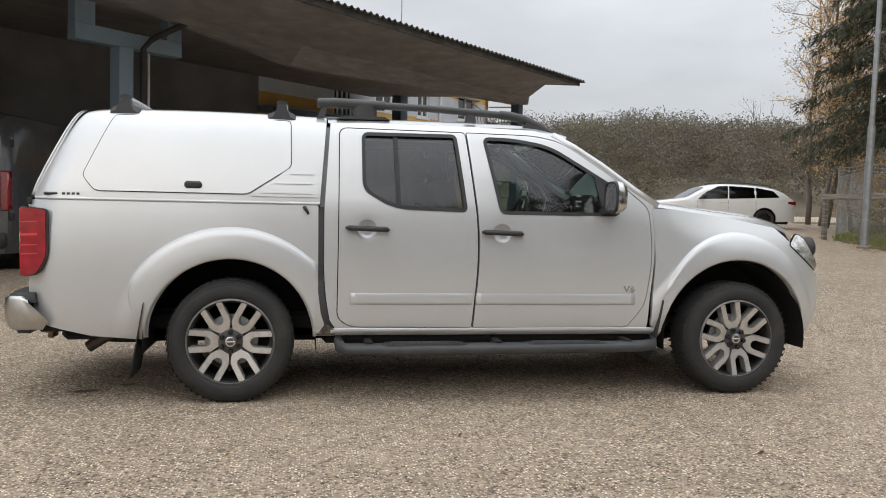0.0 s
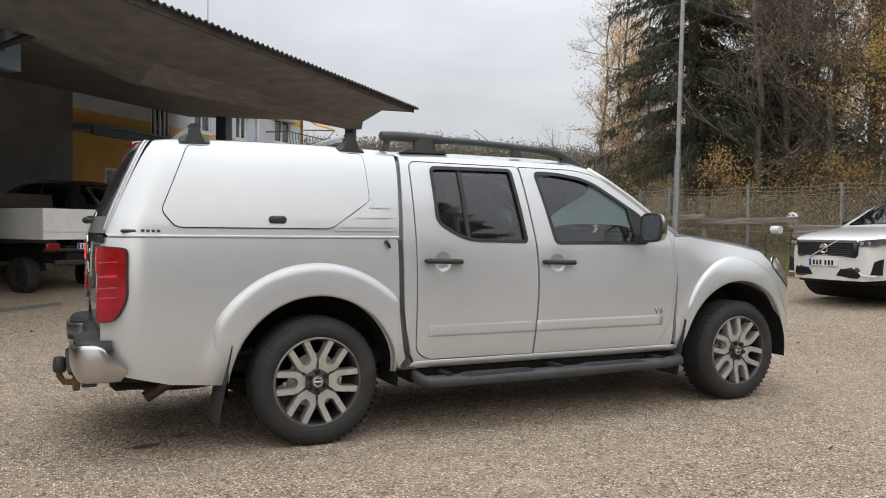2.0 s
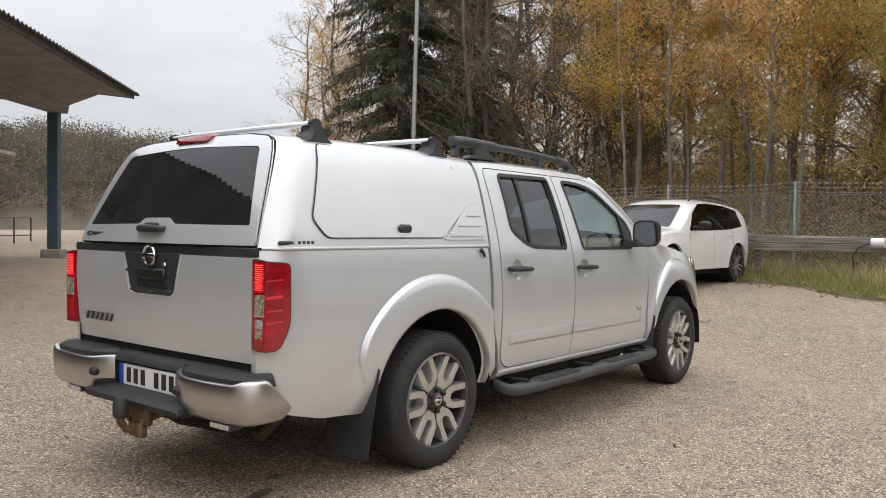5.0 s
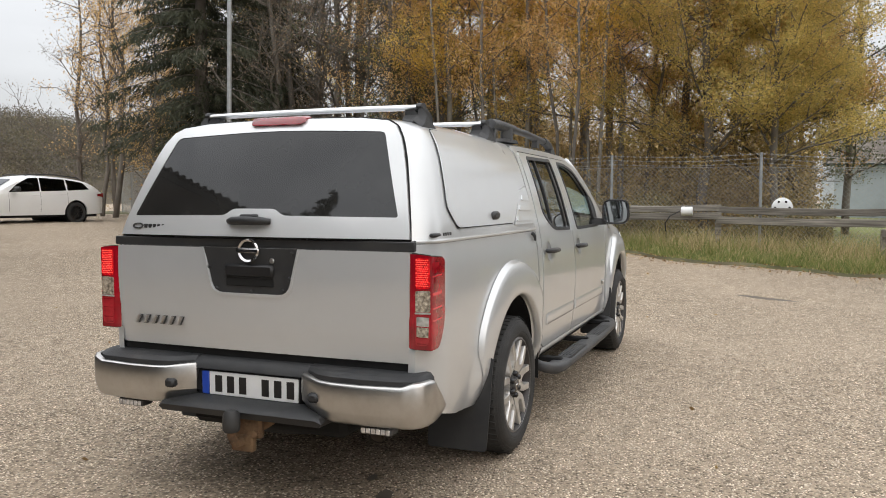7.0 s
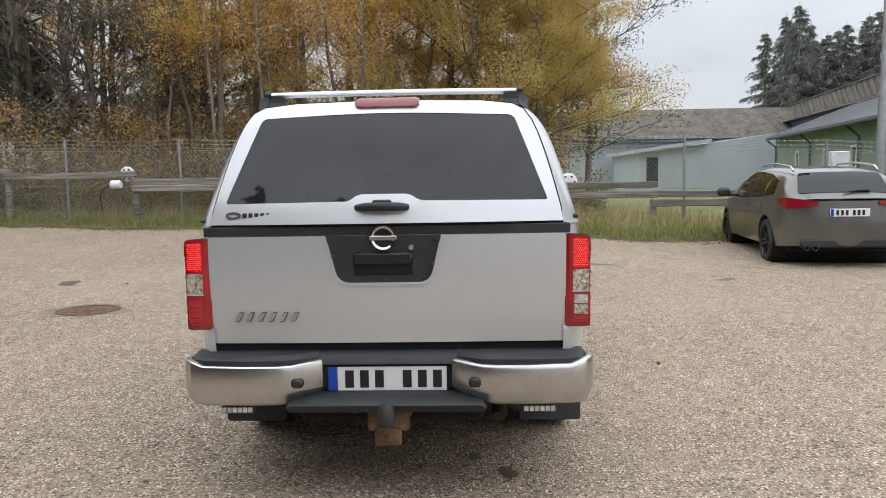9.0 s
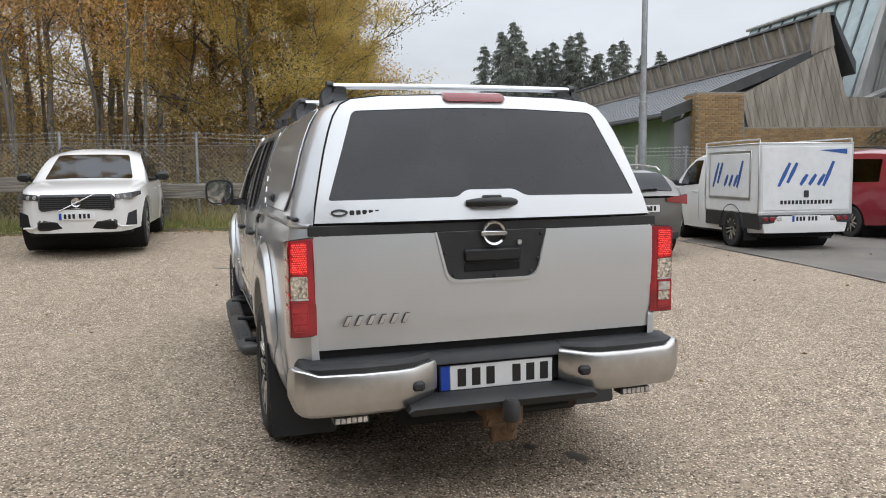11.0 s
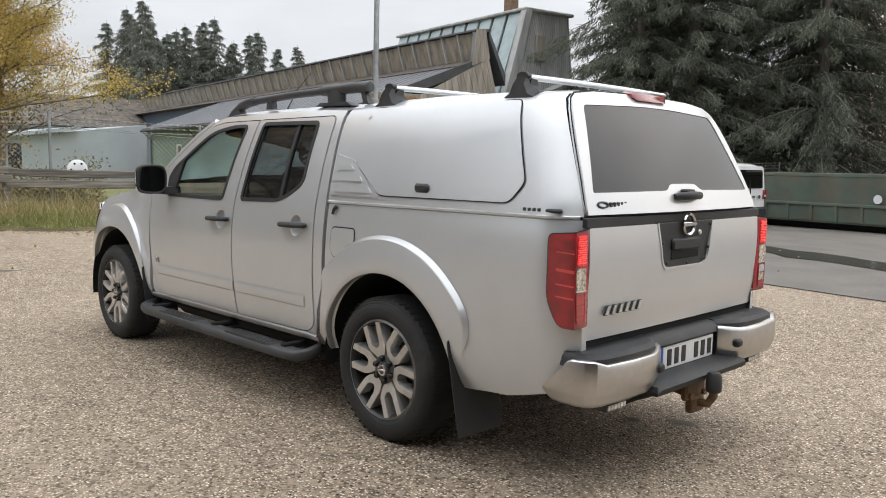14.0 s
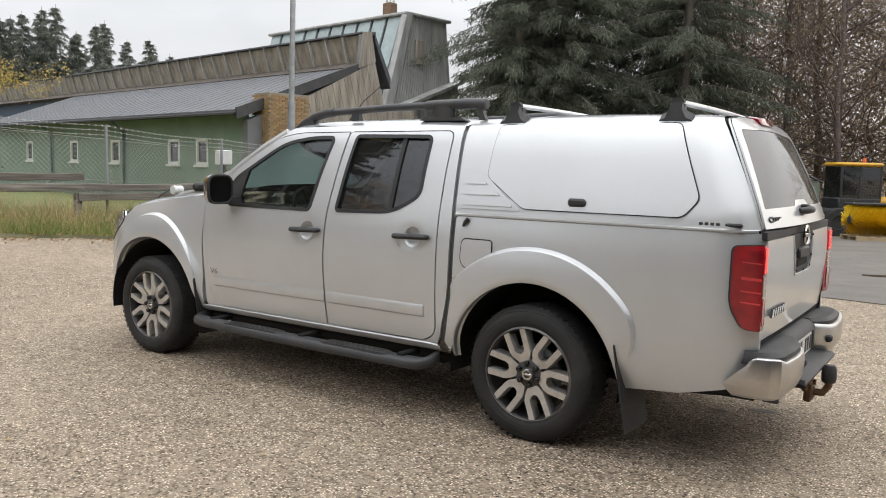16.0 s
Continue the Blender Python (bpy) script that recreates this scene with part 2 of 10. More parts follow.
def rbox(bm, x0, x1, y0, y1, z0, z1, r=0.01, m=None):
    """A box with chamfered edges."""
    r = min(r, 0.49 * min(abs(x1 - x0), abs(y1 - y0), abs(z1 - z0)))
    vs = []
    for sx, x in ((1, x0), (-1, x1)):
        for sy, y in ((1, y0), (-1, y1)):
            for sz, z in ((1, z0), (-1, z1)):
                for dx, dy, dz in ((0, r, r), (r, 0, r), (r, r, 0)):
                    p = Vector((x + sx * dx, y + sy * dy, z + sz * dz))
                    vs.append(bm.verts.new(m @ p if m is not None else p))
    bmesh.ops.convex_hull(bm, input=vs)


def hull(bm, pts, m=None):
    vs = [bm.verts.new(m @ Vector(p) if m is not None else p) for p in pts]
    r = bmesh.ops.convex_hull(bm, input=vs)
    dead = [g for g in r["geom_interior"] if isinstance(g, bmesh.types.BMVert)]
    if dead:
        bmesh.ops.delete(bm, geom=dead, context="VERTS")


def tube(bm, pts, rad, seg=8, cap=True, squash=1.0):
    """A tube along points; rad one number or one per point."""
    pts = [Vector(p) for p in pts]
    rads = rad if isinstance(rad, (list, tuple)) else [rad] * len(pts)
    rings, ref = [], None
    for i, p in enumerate(pts):
        d = (pts[min(i + 1, len(pts) - 1)] - pts[max(i - 1, 0)]).normalized()
        if ref is None:
            ref = Vector((0, 0, 1)) if abs(d.z) < 0.9 else Vector((1, 0, 0))
        a = d.cross(ref).normalized()
        b = a.cross(d).normalized()
        ref = b
        rings.append([bm.verts.new(p + (a * math.cos(2 * math.pi * k / seg) + b * squash * math.sin(2 * math.pi * k / seg)) * rads[i]) for k in range(seg)])
    for r0, r1 in zip(rings, rings[1:]):
        for k in range(seg):
            bm.faces.new((r0[k], r0[(k + 1) % seg], r1[(k + 1) % seg], r1[k]))
    if cap:
        bm.faces.new(rings[0][::-1])
        bm.faces.new(rings[-1])


def lathe(bm, prof, centre=(0, 0, 0), axis="y", seg=48, close=False):
    """Spin (radius, along) pairs round an axis through centre."""
    c = Vector(centre)
    rings = []
    for r, a in prof:
        ring = []
        for k in range(seg):
            t = 2 * math.pi * k / seg
            u, v = r * math.cos(t), r * math.sin(t)
            ring.append(bm.verts.new(c + Vector({"y": (u, a, v), "x": (a, u, v), "z": (u, v, a)}[axis])))
        rings.append(ring)
    pairs = list(zip(rings, rings[1:])) + ([(rings[-1], rings[0])] if close else [])
    for r0, r1 in pairs:
        for k in range(seg):
            bm.faces.new((r0[k], r0[(k + 1) % seg], r1[(k + 1) % seg], r1[k]))
    return rings


def grid(bm, rows, wrap=False):
    """Faces between equal rows of points."""
    vr = [[bm.verts.new(p) for p in row] for row in rows]
    for a, b in zip(vr, vr[1:]):
        for i in range(len(a) - 1):
            bm.faces.new((a[i], a[i + 1], b[i + 1], b[i]))
        if wrap:
            bm.faces.new((a[-1], a[0], b[0], b[-1]))
    return vr


def inside(poly, x, y):
    c = False
    j = len(poly) - 1
    for i in range(len(poly)):
        xi, yi = poly[i]
        xj, yj = poly[j]
        if (yi > y) != (yj > y) and x < (xj - xi) * (y - yi) / (yj - yi) + xi:
            c = not c
        j = i
    return c


def rounded(poly, r=0.03, n=4):
    """A polygon with rounded corners; r one number or one per corner."""
    out = []
    rs = r if isinstance(r, (list, tuple)) else [r] * len(poly)
    k = len(poly)
    for i in range(k):
        p, a, b = Vector(poly[i]), Vector(poly[i - 1]), Vector(poly[(i + 1) % k])
        da, db = (a - p), (b - p)
        t = min(rs[i], da.length * 0.45, db.length * 0.45)
        if t < 1e-4:
            out.append((p.x, p.y))
            continue
        s, e = p + da.normalized() * t, p + db.normalized() * t
        for j in range(n + 1):
            u = j / n
            q = s * (1 - u) ** 2 + p * 2 * u * (1 - u) + e * u * u
            out.append((q.x, q.y))
    return out


def dense(poly, step=0.03):
    out = []
    for i in range(len(poly)):
        a, b = Vector(poly[i]), Vector(poly[(i + 1) % len(poly)])
        n = max(1, int((b - a).length / step))
        out += [tuple(a.lerp(b, k / n)) for k in range(n)]
    return out


def grow(poly, d):
    """The polygon with its outline moved outwards by d."""
    k = len(poly)
    area = sum(poly[i][0] * poly[(i + 1) % k][1] - poly[(i + 1) % k][0] * poly[i][1] for i in range(k))
    s = 1 if area > 0 else -1
    out = []
    for i in range(k):
        p, a, b = Vector(poly[i]), Vector(poly[i - 1]), Vector(poly[(i + 1) % k])
        t = (b - a).normalized()
        out.append((p.x + s * t.y * d, p.y - s * t.x * d))
    return out


def sheet(bm, poly, surf, holes=(), step=0.05, thick=0.02, inward=None):
    """A panel: a polygon with holes in a plane, laid on the surface surf(u, v) -> point, with a turned-in rim."""
    outline = dense(poly, step)
    loops = [outline] + [dense(h, step) for h in holes]
    pts, edges = [], []
    for lp in loops:
        s = len(pts)
        pts += [Vector(p) for p in lp]
        edges += [(s + i, s + (i + 1) % len(lp)) for i in range(len(lp))]
    us, vs = [p[0] for p in outline], [p[1] for p in outline]
    nu, nv = int((max(us) - min(us)) / step), int((max(vs) - min(vs)) / step)
    for i in range(1, nu + 1):
        for j in range(1, nv + 1):
            u, v = min(us) + (i - 0.5 * (j % 2)) * step, min(vs) + j * step
            if inside(outline, u, v) and not any(inside(h, u, v) for h in loops[1:]):
                if all((p - Vector((u, v))).length > step * 0.45 for p in pts[:sum(len(q) for q in loops)]):
                    pts.append(Vector((u, v)))
    vo, eo, fo = delaunay_2d_cdt(pts, edges, [], 0, 1e-5)[:3]
    vv = [bm.verts.new(surf(p.x, p.y)) for p in vo]
    faces = []
    for f in fo:
        cx, cy = sum(vo[i].x for i in f) / len(f), sum(vo[i].y for i in f) / len(f)
        if inside(outline, cx, cy) and not any(inside(h, cx, cy) for h in loops[1:]):
            try:
                faces.append(bm.faces.new([vv[i] for i in f]))
            except ValueError:
                pass
    for v in vv:
        if not v.link_faces:
            bm.verts.remove(v)
    if inward is not None and faces:
        total = Vector()
        for f in faces:
            f.normal_update()
            total += f.normal * f.calc_area()
        if total.dot(Vector(inward)) > 0:
            bmesh.ops.reverse_faces(bm, faces=faces)
    if thick and inward is not None:
        rim = [e for f in faces for e in f.edges if len(e.link_faces) == 1]
        ret = bmesh.ops.extrude_edge_only(bm, edges=list(set(rim)))
        off = Vector(inward) * thick
        for g in ret["geom"]:
            if isinstance(g, bmesh.types.BMVert):
                g.co += off
    return faces


def blocks(name, spans, material, parent=None, label=""):
    """Many plain blocks (x0, x1, y0, y1, z0, z1) as one mesh."""
    a = np.asarray(spans, dtype=np.float32)
    c = np.stack([np.stack([a[:, i], a[:, 2 + j], a[:, 4 + k]], axis=1) for i in (0, 1) for j in (0, 1) for k in (0, 1)], axis=1)
    idx = np.array([[0, 1, 3, 2], [4, 6, 7, 5], [0, 4, 5, 1], [2, 3, 7, 6], [0, 2, 6, 4], [1, 5, 7, 3]])
    faces = (idx[None] + 8 * np.arange(len(a))[:, None, None]).reshape(-1, 4)
    me = bpy.data.meshes.new(name)
    me.from_pydata(c.reshape(-1, 3).tolist(), [], faces.tolist())
    me.materials.append(material)
    ob = new(name, me)
    if parent is not None:
        ob.parent = parent
    return tagged(ob, label)


def mirror_y(bm):
    for v in bm.verts:
        v.co.y = -v.co.y
    bmesh.ops.reverse_faces(bm, faces=bm.faces)


def spline(knots, x):
    """Smooth interpolation through (x, value) knots."""
    ks = knots
    if x <= ks[0][0]:
        return ks[0][1]
    if x >= ks[-1][0]:
        return ks[-1][1]
    for i in range(len(ks) - 1):
        if x <= ks[i + 1][0]:
            x0, y0 = ks[i]
            x1, y1 = ks[i + 1]
            m0 = (y1 - ks[i - 1][1]) / (x1 - ks[i - 1][0]) if i > 0 else (y1 - y0) / (x1 - x0)
            m1 = (ks[i + 2][1] - y0) / (ks[i + 2][0] - x0) if i + 2 < len(ks) else (y1 - y0) / (x1 - x0)
            h = x1 - x0
            t = (x - x0) / h
            return (2 * t ** 3 - 3 * t * t + 1) * y0 + (t ** 3 - 2 * t * t + t) * h * m0 + (3 * t * t - 2 * t ** 3) * y1 + (t ** 3 - t * t) * h * m1


def sstep(a, b, x):
    t = min(1.0, max(0.0, (x - a) / (b - a)))
    return t * t * (3 - 2 * t)


def text_mesh(bm, s, size, m, depth=0.004, squeeze=1.0):
    """Letters of the built-in font as solid mesh."""
    cu = bpy.data.curves.new("letters", "FONT")
    cu.body, cu.size, cu.extrude, cu.resolution_u = s, size, depth / 2, 2
    cu.align_x, cu.align_y = "CENTER", "CENTER"
    ob = new("letters", cu)
    dg = bpy.context.evaluated_depsgraph_get()
    me = bpy.data.meshes.new_from_object(ob.evaluated_get(dg))
    t = bmesh.new()
    t.from_mesh(me)
    t.transform(m @ Matrix.Diagonal((squeeze, 1, 1, 1)))
    t.to_mesh(me)
    t.free()
    bm.from_mesh(me)
    bpy.data.objects.remove(ob)
    bpy.data.curves.remove(cu)
    bpy.data.meshes.remove(me)

# ---- the yard ----
def ground_z(x, y):
    """Height of the yard: flat round the pickup, rising gently towards the fence and the canopy."""
    h = 0.34 * sstep(4.5, 13.5, x) * sstep(-9, 0, y) + 0.42 * sstep(5, 24, y) - 0.30 * sstep(-8, -25, y)
    h += 0.30 * sstep(9.6, 13.2, y) * (1 - sstep(15, 24, y)) * (1 - sstep(3.0, 9.0, x)) * sstep(-9, -4, x)
    return h + 0.02 * sstep(3, 8, math.hypot(x - 1.2, y)) * noise.noise(Vector((x * 0.22, y * 0.22, 0.3)))


def asphalt():
    m = bpy.data.materials.new("worn_asphalt")
    m.use_nodes = True
    n, l = m.node_tree.nodes, m.node_tree.links
    b = n["Principled BSDF"]
    co = n.new("ShaderNodeTexCoord")

    def noise_at(scale, detail=4.0, rough=0.55):
        t = n.new("ShaderNodeTexNoise")
        t.inputs["Scale"].default_value, t.inputs["Detail"].default_value, t.inputs["Roughness"].default_value = scale, detail, rough
        l.new(co.outputs["Object"], t.inputs["Vector"])
        return t.outputs["Fac"]

    def ramp(src, a, b_, c, d):
        r = n.new("ShaderNodeMapRange")
        for k, v in (("From Min", a), ("From Max", b_), ("To Min", c), ("To Max", d)):
            r.inputs[k].default_value = v
        l.new(src, r.inputs["Value"])
        return r.outputs[0]

    def mixc(fac, a, b_):
        x = n.new("ShaderNodeMix")
        x.data_type = "RGBA"
        l.new(fac, x.inputs["Factor"])
        for k, v in (("A", a), ("B", b_)):
            if isinstance(v, tuple):
                x.inputs[k].default_value = (*v, 1)
            else:
                l.new(v, x.inputs[k])
        return x.outputs["Result"]

    # pale stone chips in a warm grey-brown binder, with a few dark bits
    warp = n.new("ShaderNodeVectorMath")
    warp.operation = "SCALE"
    warp.inputs["Scale"].default_value = 1.0
    l.new(co.outputs["Object"], warp.inputs[0])

    def chips(scale):
        v = n.new("ShaderNodeTexVoronoi")
        v.inputs["Scale"].default_value = scale
        l.new(warp.outputs[0], v.inputs["Vector"])
        q = n.new("ShaderNodeSeparateColor")
        l.new(v.outputs["Color"], q.inputs[0])
        return v, q

    vor, sep = chips(72.0)
    vor2, sep2 = chips(30.0)
    body = ramp(vor.outputs["Distance"], 0.38, 0.50, 1.0, 0.0)
    pale = ramp(sep.outputs[0], 0.60, 0.64, 0.0, 1.0)
    mul = n.new("ShaderNodeMath")
    mul.operation = "MULTIPLY"
    l.new(body, mul.inputs[0])
    l.new(pale, mul.inputs[1])
    binder = mixc(ramp(sep.outputs[2], 0.0, 1.0, 0.0, 1.0), (0.120, 0.093, 0.066), (0.45, 0.358, 0.262))
    chip = mixc(ramp(sep.outputs[1], 0.0, 1.0, 0.0, 1.0), (0.62, 0.505, 0.38), (1.0, 0.89, 0.735))
    base = mixc(mul.outputs[0], binder, chip)
    dark = n.new("ShaderNodeMath")
    dark.operation = "MULTIPLY"
    l.new(ramp(sep2.outputs[0], 0.83, 0.84, 0.0, 1.0), dark.inputs[0])
    l.new(ramp(vor2.outputs["Distance"], 0.20, 0.30, 1.0, 0.0), dark.inputs[1])
    base = mixc(dark.outputs[0], base, (0.032, 0.026, 0.020))
    patch = ramp(noise_at(0.35, 7.0, 0.6), 0.42, 0.66, 0.0, 0.24)
    base = mixc(patch, base, (0.56, 0.455, 0.345))
    stain = ramp(noise_at(1.1, 8.0, 0.7), 0.58, 0.78, 0.0, 0.42)
    base = mixc(stain, base, (0.16, 0.125, 0.092))
    fine = ramp(noise_at(7.0, 6.0), 0.3, 0.7, 0.84, 1.16)
    sc = n.new("ShaderNodeVectorMath")
    sc.operation = "SCALE"
    l.new(base, sc.inputs[0])
    l.new(fine, sc.inputs["Scale"])
    l.new(sc.outputs[0], b.inputs["Base Color"])
    b.inputs["Roughness"].default_value = 0.86
    b.inputs["Specular IOR Level"].default_value = 0.3
    bp = n.new("ShaderNodeBump")
    bp.inputs["Strength"].default_value, bp.inputs["Distance"].default_value = 1.0, 0.011
    l.new(ramp(vor.outputs["Distance"], 0.0, 0.6, 1.0, 0.0), bp.inputs["Height"])
    l.new(bp.outputs[0], b.inputs["Normal"])
    return m


ASPHALT = asphalt()
bm = nb()
xs = [-1500, -300, -80, -40] + [-24 + 1.5 * k for k in range(44)] + [45, 60, 90, 300, 1500]
ys = [-1500, -300, -90, -60] + [-46 + 1.5 * k for k in range(58)] + [45, 60, 90, 300, 1500]
grid(bm, [[Vector((x, y, ground_z(x, y))) for x in xs] for y in ys])
tagged(part("ground", bm, ASPHALT), "worn grey-brown asphalt yard with pale stone chips", "ground", kind="structure")

# ---- the silver pickup: nose towards +x, origin between the rear wheels ----
RA, FA, WR, WZ = -0.012, 3.212, 0.368, 0.364          # axles, tyre radius, hub height
HALF = [(0.30, 0.800), (0.42, 0.838), (0.55, 0.858), (0.75, 0.869), (0.95, 0.866), (1.10, 0.853), (1.19, 0.838), (1.30, 0.812),
        (1.42, 0.780), (1.55, 0.737), (1.64, 0.700), (1.70, 0.655), (1.74, 0.600)]


def flare(x, z):
    """How far the wheel-arch flares stand out."""
    best = 0.0
    for cx, r0, r1, p in ((RA, 0.49, 0.650, 0.032), (FA, 0.52, 0.650, 0.032)):
        r = math.hypot((x - cx) * (0.985 if z > WZ else 0.93), z - WZ)
        best = max(best, p * sstep(r1, r1 - 0.07, r) * (0.72 + 0.28 * sstep(r1 - 0.03, r0 + 0.05, r)))
    return best * sstep(0.30, 0.55, z)


def half(x, z):
    """Half the body's width."""
    w = spline(HALF, z)
    if x < -0.93:
        w -= 0.080 * ((-0.93 - x) / 0.22) ** 2
    if x > 2.75:
        w -= 0.018 * sstep(2.75, 3.3, x) * sstep(0.8, 1.1, z) + 0.055 * sstep(0.98, 1.22, z) * sstep(2.7, 3.2, x)
    if x > 3.35:
        w -= 0.115 * (max(0, x - 3.35) / 0.53) ** 2.4
    return w + flare(x, z)


def side(off=0.0):
    return lambda x, z: Vector((x, -(half(x, z) + off), z))


def arc(cx, r, a0, a1, n=22, cz=None):
    cz = WZ if cz is None else cz
    return [(cx + r * math.cos(radians(a0 + (a1 - a0) * k / n)), cz + r * math.sin(radians(a0 + (a1 - a0) * k / n))) for k in range(n + 1)]


truck = thing("pickup_truck", "silver double-cab pickup with hardtop canopy parked on worn asphalt", "pickup truck")


def both(name, build, material, parent=None, label="", angle=38.0):
    """A part for the right side and its mirror image for the left."""
    made = []
    for left in (False, True):
        bm = nb()
        build(bm)
        if left:
            mirror_y(bm)
        made.append(part(name, bm, material, parent[left] if isinstance(parent, list) else (parent or truck), label, angle, recalc=False))
    return made


# side panels
BED_TOP = 1.178
tail_hole = rounded([(-1.30, 1.137), (-1.035, 1.128), (-1.03, 0.83), (-1.075, 0.752), (-1.30, 0.745)], [0, 0.04, 0.05, 0.03, 0])
bed_poly = ([(-1.148, 0.60), (-1.148, BED_TOP), (0.490, BED_TOP), (0.494, 0.66), (0.512, 0.53), (0.535, 0.46), (0.478, 0.385)] + arc(RA, 0.495, 2, 178)
            + [(-0.515, 0.372), (-0.80, 0.395), (-1.04, 0.455)])
bed_poly = rounded(bed_poly, 0.012, 2)


def lip(bm, cx, r, z0):
    """The turned-in edge of a wheel arch."""
    rows = []
    for x, z in arc(cx, r, -2, 182, 30):
        z = max(z, z0)
        w = half(x, z)
        rows.append([Vector((x, -w, z)), Vector((x, -w + 0.035, z)), Vector((x - (x - cx) * 0.03, -w + 0.045, z))])
    grid(bm, rows)


both("bed_side", lambda bm: (sheet(bm, bed_poly, side(), [tail_hole], 0.035, 0.03, (0, 1, 0)), lip(bm, RA, 0.494, 0.378)), SILVER)


FLARE = [(0.0, 0.001), (0.03, 0.012), (0.075, 0.028), (0.10, 0.0315), (0.30, 0.036), (0.55, 0.040), (0.82, 0.043), (0.93, 0.041), (1.0, 0.033)]


def arch_flare(cx, r0, outer):
    """A broad flare round a wheel arch with a crisp outer edge; outer: rows of angle and radius, from the rear round to the front."""
    tab = sorted(outer)

    def build(bm):
        rows = []
        for k in range(61):
            a = 3 + 174 * k / 60
            ro = spline(tab, max(tab[0][0], min(tab[-1][0], a)))
            row = []
            for t, p in FLARE:
                r = ro - t * (ro - r0)
                x, z = cx + r * math.cos(radians(a)), WZ + r * math.sin(radians(a))
                if cx < 1:
                    x = min(0.494, x)
                p *= 0.25 + 0.75 * sstep(0.36, 0.56, z)
                if cx > 1:
                    p *= sstep(15, 80, a)
                row.append(Vector((x, -(half(x, z) + max(p - flare(x, z), 0.003)), z)))
            row.append(row[-1] + Vector((0, 0.035, 0)))
            rows.append(row)
        grid(bm, rows)
    return build


both("wheel_arch_flare", arch_flare(RA, 0.490, [(172, 0.53), (163, 0.585), (154, 0.645), (147, 0.672)] + [(a, 0.677) for a in range(140, 41, -7)] + [(36, 0.62), (20, 0.53), (8, 0.505)]), SILVER, None, "", 24)
both("wheel_arch_flare", arch_flare(FA, 0.517, [(172, 0.548), (163, 0.566), (152, 0.585), (140, 0.615), (132, 0.635), (124, 0.655), (117, 0.672), (110, 0.685), (100, 0.695), (90, 0.698), (80, 0.694), (70, 0.684), (60, 0.672), (45, 0.655), (30, 0.63), (12, 0.60)]), SILVER, None, "", 24)
rear_door = rounded([(0.617, 1.658), (0.612, 0.50), (0.690, 0.446), (1.441, 0.440), (1.480, 0.97), (1.400, 1.655)], [0.05, 0.10, 0.05, 0.01, 0.25, 0.02], 6)
front_door = rounded([(1.412, 1.655), (1.492, 0.97), (1.453, 0.440), (2.465, 0.440), (2.575, 0.583), (2.615, 0.876), (2.592, 1.203), (2.345, 1.408), (2.03, 1.615), (1.86, 1.651)],
                     [0.01, 0.25, 0.01, 0.03, 0.06, 0.12, 0.05, 0.05, 0.10, 0.08], 6)
rear_win = rounded([(0.765, 1.622), (1.330, 1.627), (1.388, 1.170), (0.950, 1.182), (0.770, 1.285)], [0.03, 0.02, 0.02, 0.12, 0.05], 5)
front_win = rounded([(1.528, 1.618), (1.700, 1.617), (1.945, 1.580), (2.335, 1.345), (2.385, 1.280), (2.375, 1.165), (1.625, 1.163)],
                    [0.03, 0.1, 0.1, 0.03, 0.02, 0.02, 0.03], 5)
cab_poly = [(0.605, 0.425), (0.566, 0.490), (0.541, 0.62), (0.528, 0.80), (0.526, 1.15), (0.535, 1.30), (0.560, 1.69), (0.80, 1.70), (1.45, 1.70), (1.86, 1.690), (2.02, 1.655), (2.36, 1.438), (2.63, 1.225), (2.632, 0.876), (2.61, 0.60), (2.60, 0.425)]


def crease(x, z):
    """The door moulding and the faint lines of the doors."""
    o = 0.0
    for hx in (0.80, 1.64):
        d = math.hypot((x - hx) / 1.0, z - 1.04)
        o -= 0.004 * (1 - sstep(0.058, 0.085, d))
    return o


def ring_at(cx, z, r=0.060):
    return [(cx + r * math.cos(2 * math.pi * k / 28), z + r * math.sin(2 * math.pi * k / 28)) for k in range(28)]


door_surf = lambda x, z: Vector((x, -(half(x, z) + crease(x, z)), z))
both("cab_side", lambda bm: sheet(bm, cab_poly, side(-0.004), [grow(rear_door, 0.006), grow(front_door, 0.006)], 0.04, 0.05, (0, 1, 0)), SILVER)
rdoors = both("rear_door", lambda bm: sheet(bm, rear_door, door_surf, [rear_win, ring_at(0.785, 1.040)], 0.022, 0.03, (0, 1, 0)), SILVER)
fdoors = both("front_door", lambda bm: sheet(bm, front_door, door_surf, [front_win, ring_at(1.625, 1.028)], 0.022, 0.03, (0, 1, 0)), SILVER)
both("door_glass", lambda bm: sheet(bm, grow(rear_win, 0.006), side(-0.016), [], 0.08, 0.004, (0, 1, 0)), GLASS_TINT, rdoors, "dark tinted window glass")
both("door_glass", lambda bm: sheet(bm, grow(front_win, 0.006), side(-0.016), [], 0.08, 0.004, (0, 1, 0)), GLASS_CLEAR, fdoors, "clear greenish window glass")
both("window_seal", lambda bm: sheet(bm, grow(rear_win, 0.016), side(0.004), [grow(rear_win, -0.006)], 0.05, 0.014, (0, 1, 0)), PLASTIC, rdoors, "black rubber window seal")
both("window_seal", lambda bm: sheet(bm, grow(front_win, 0.016), side(0.004), [grow(front_win, -0.006)], 0.05, 0.014, (0, 1, 0)), PLASTIC, fdoors, "black rubber window seal")
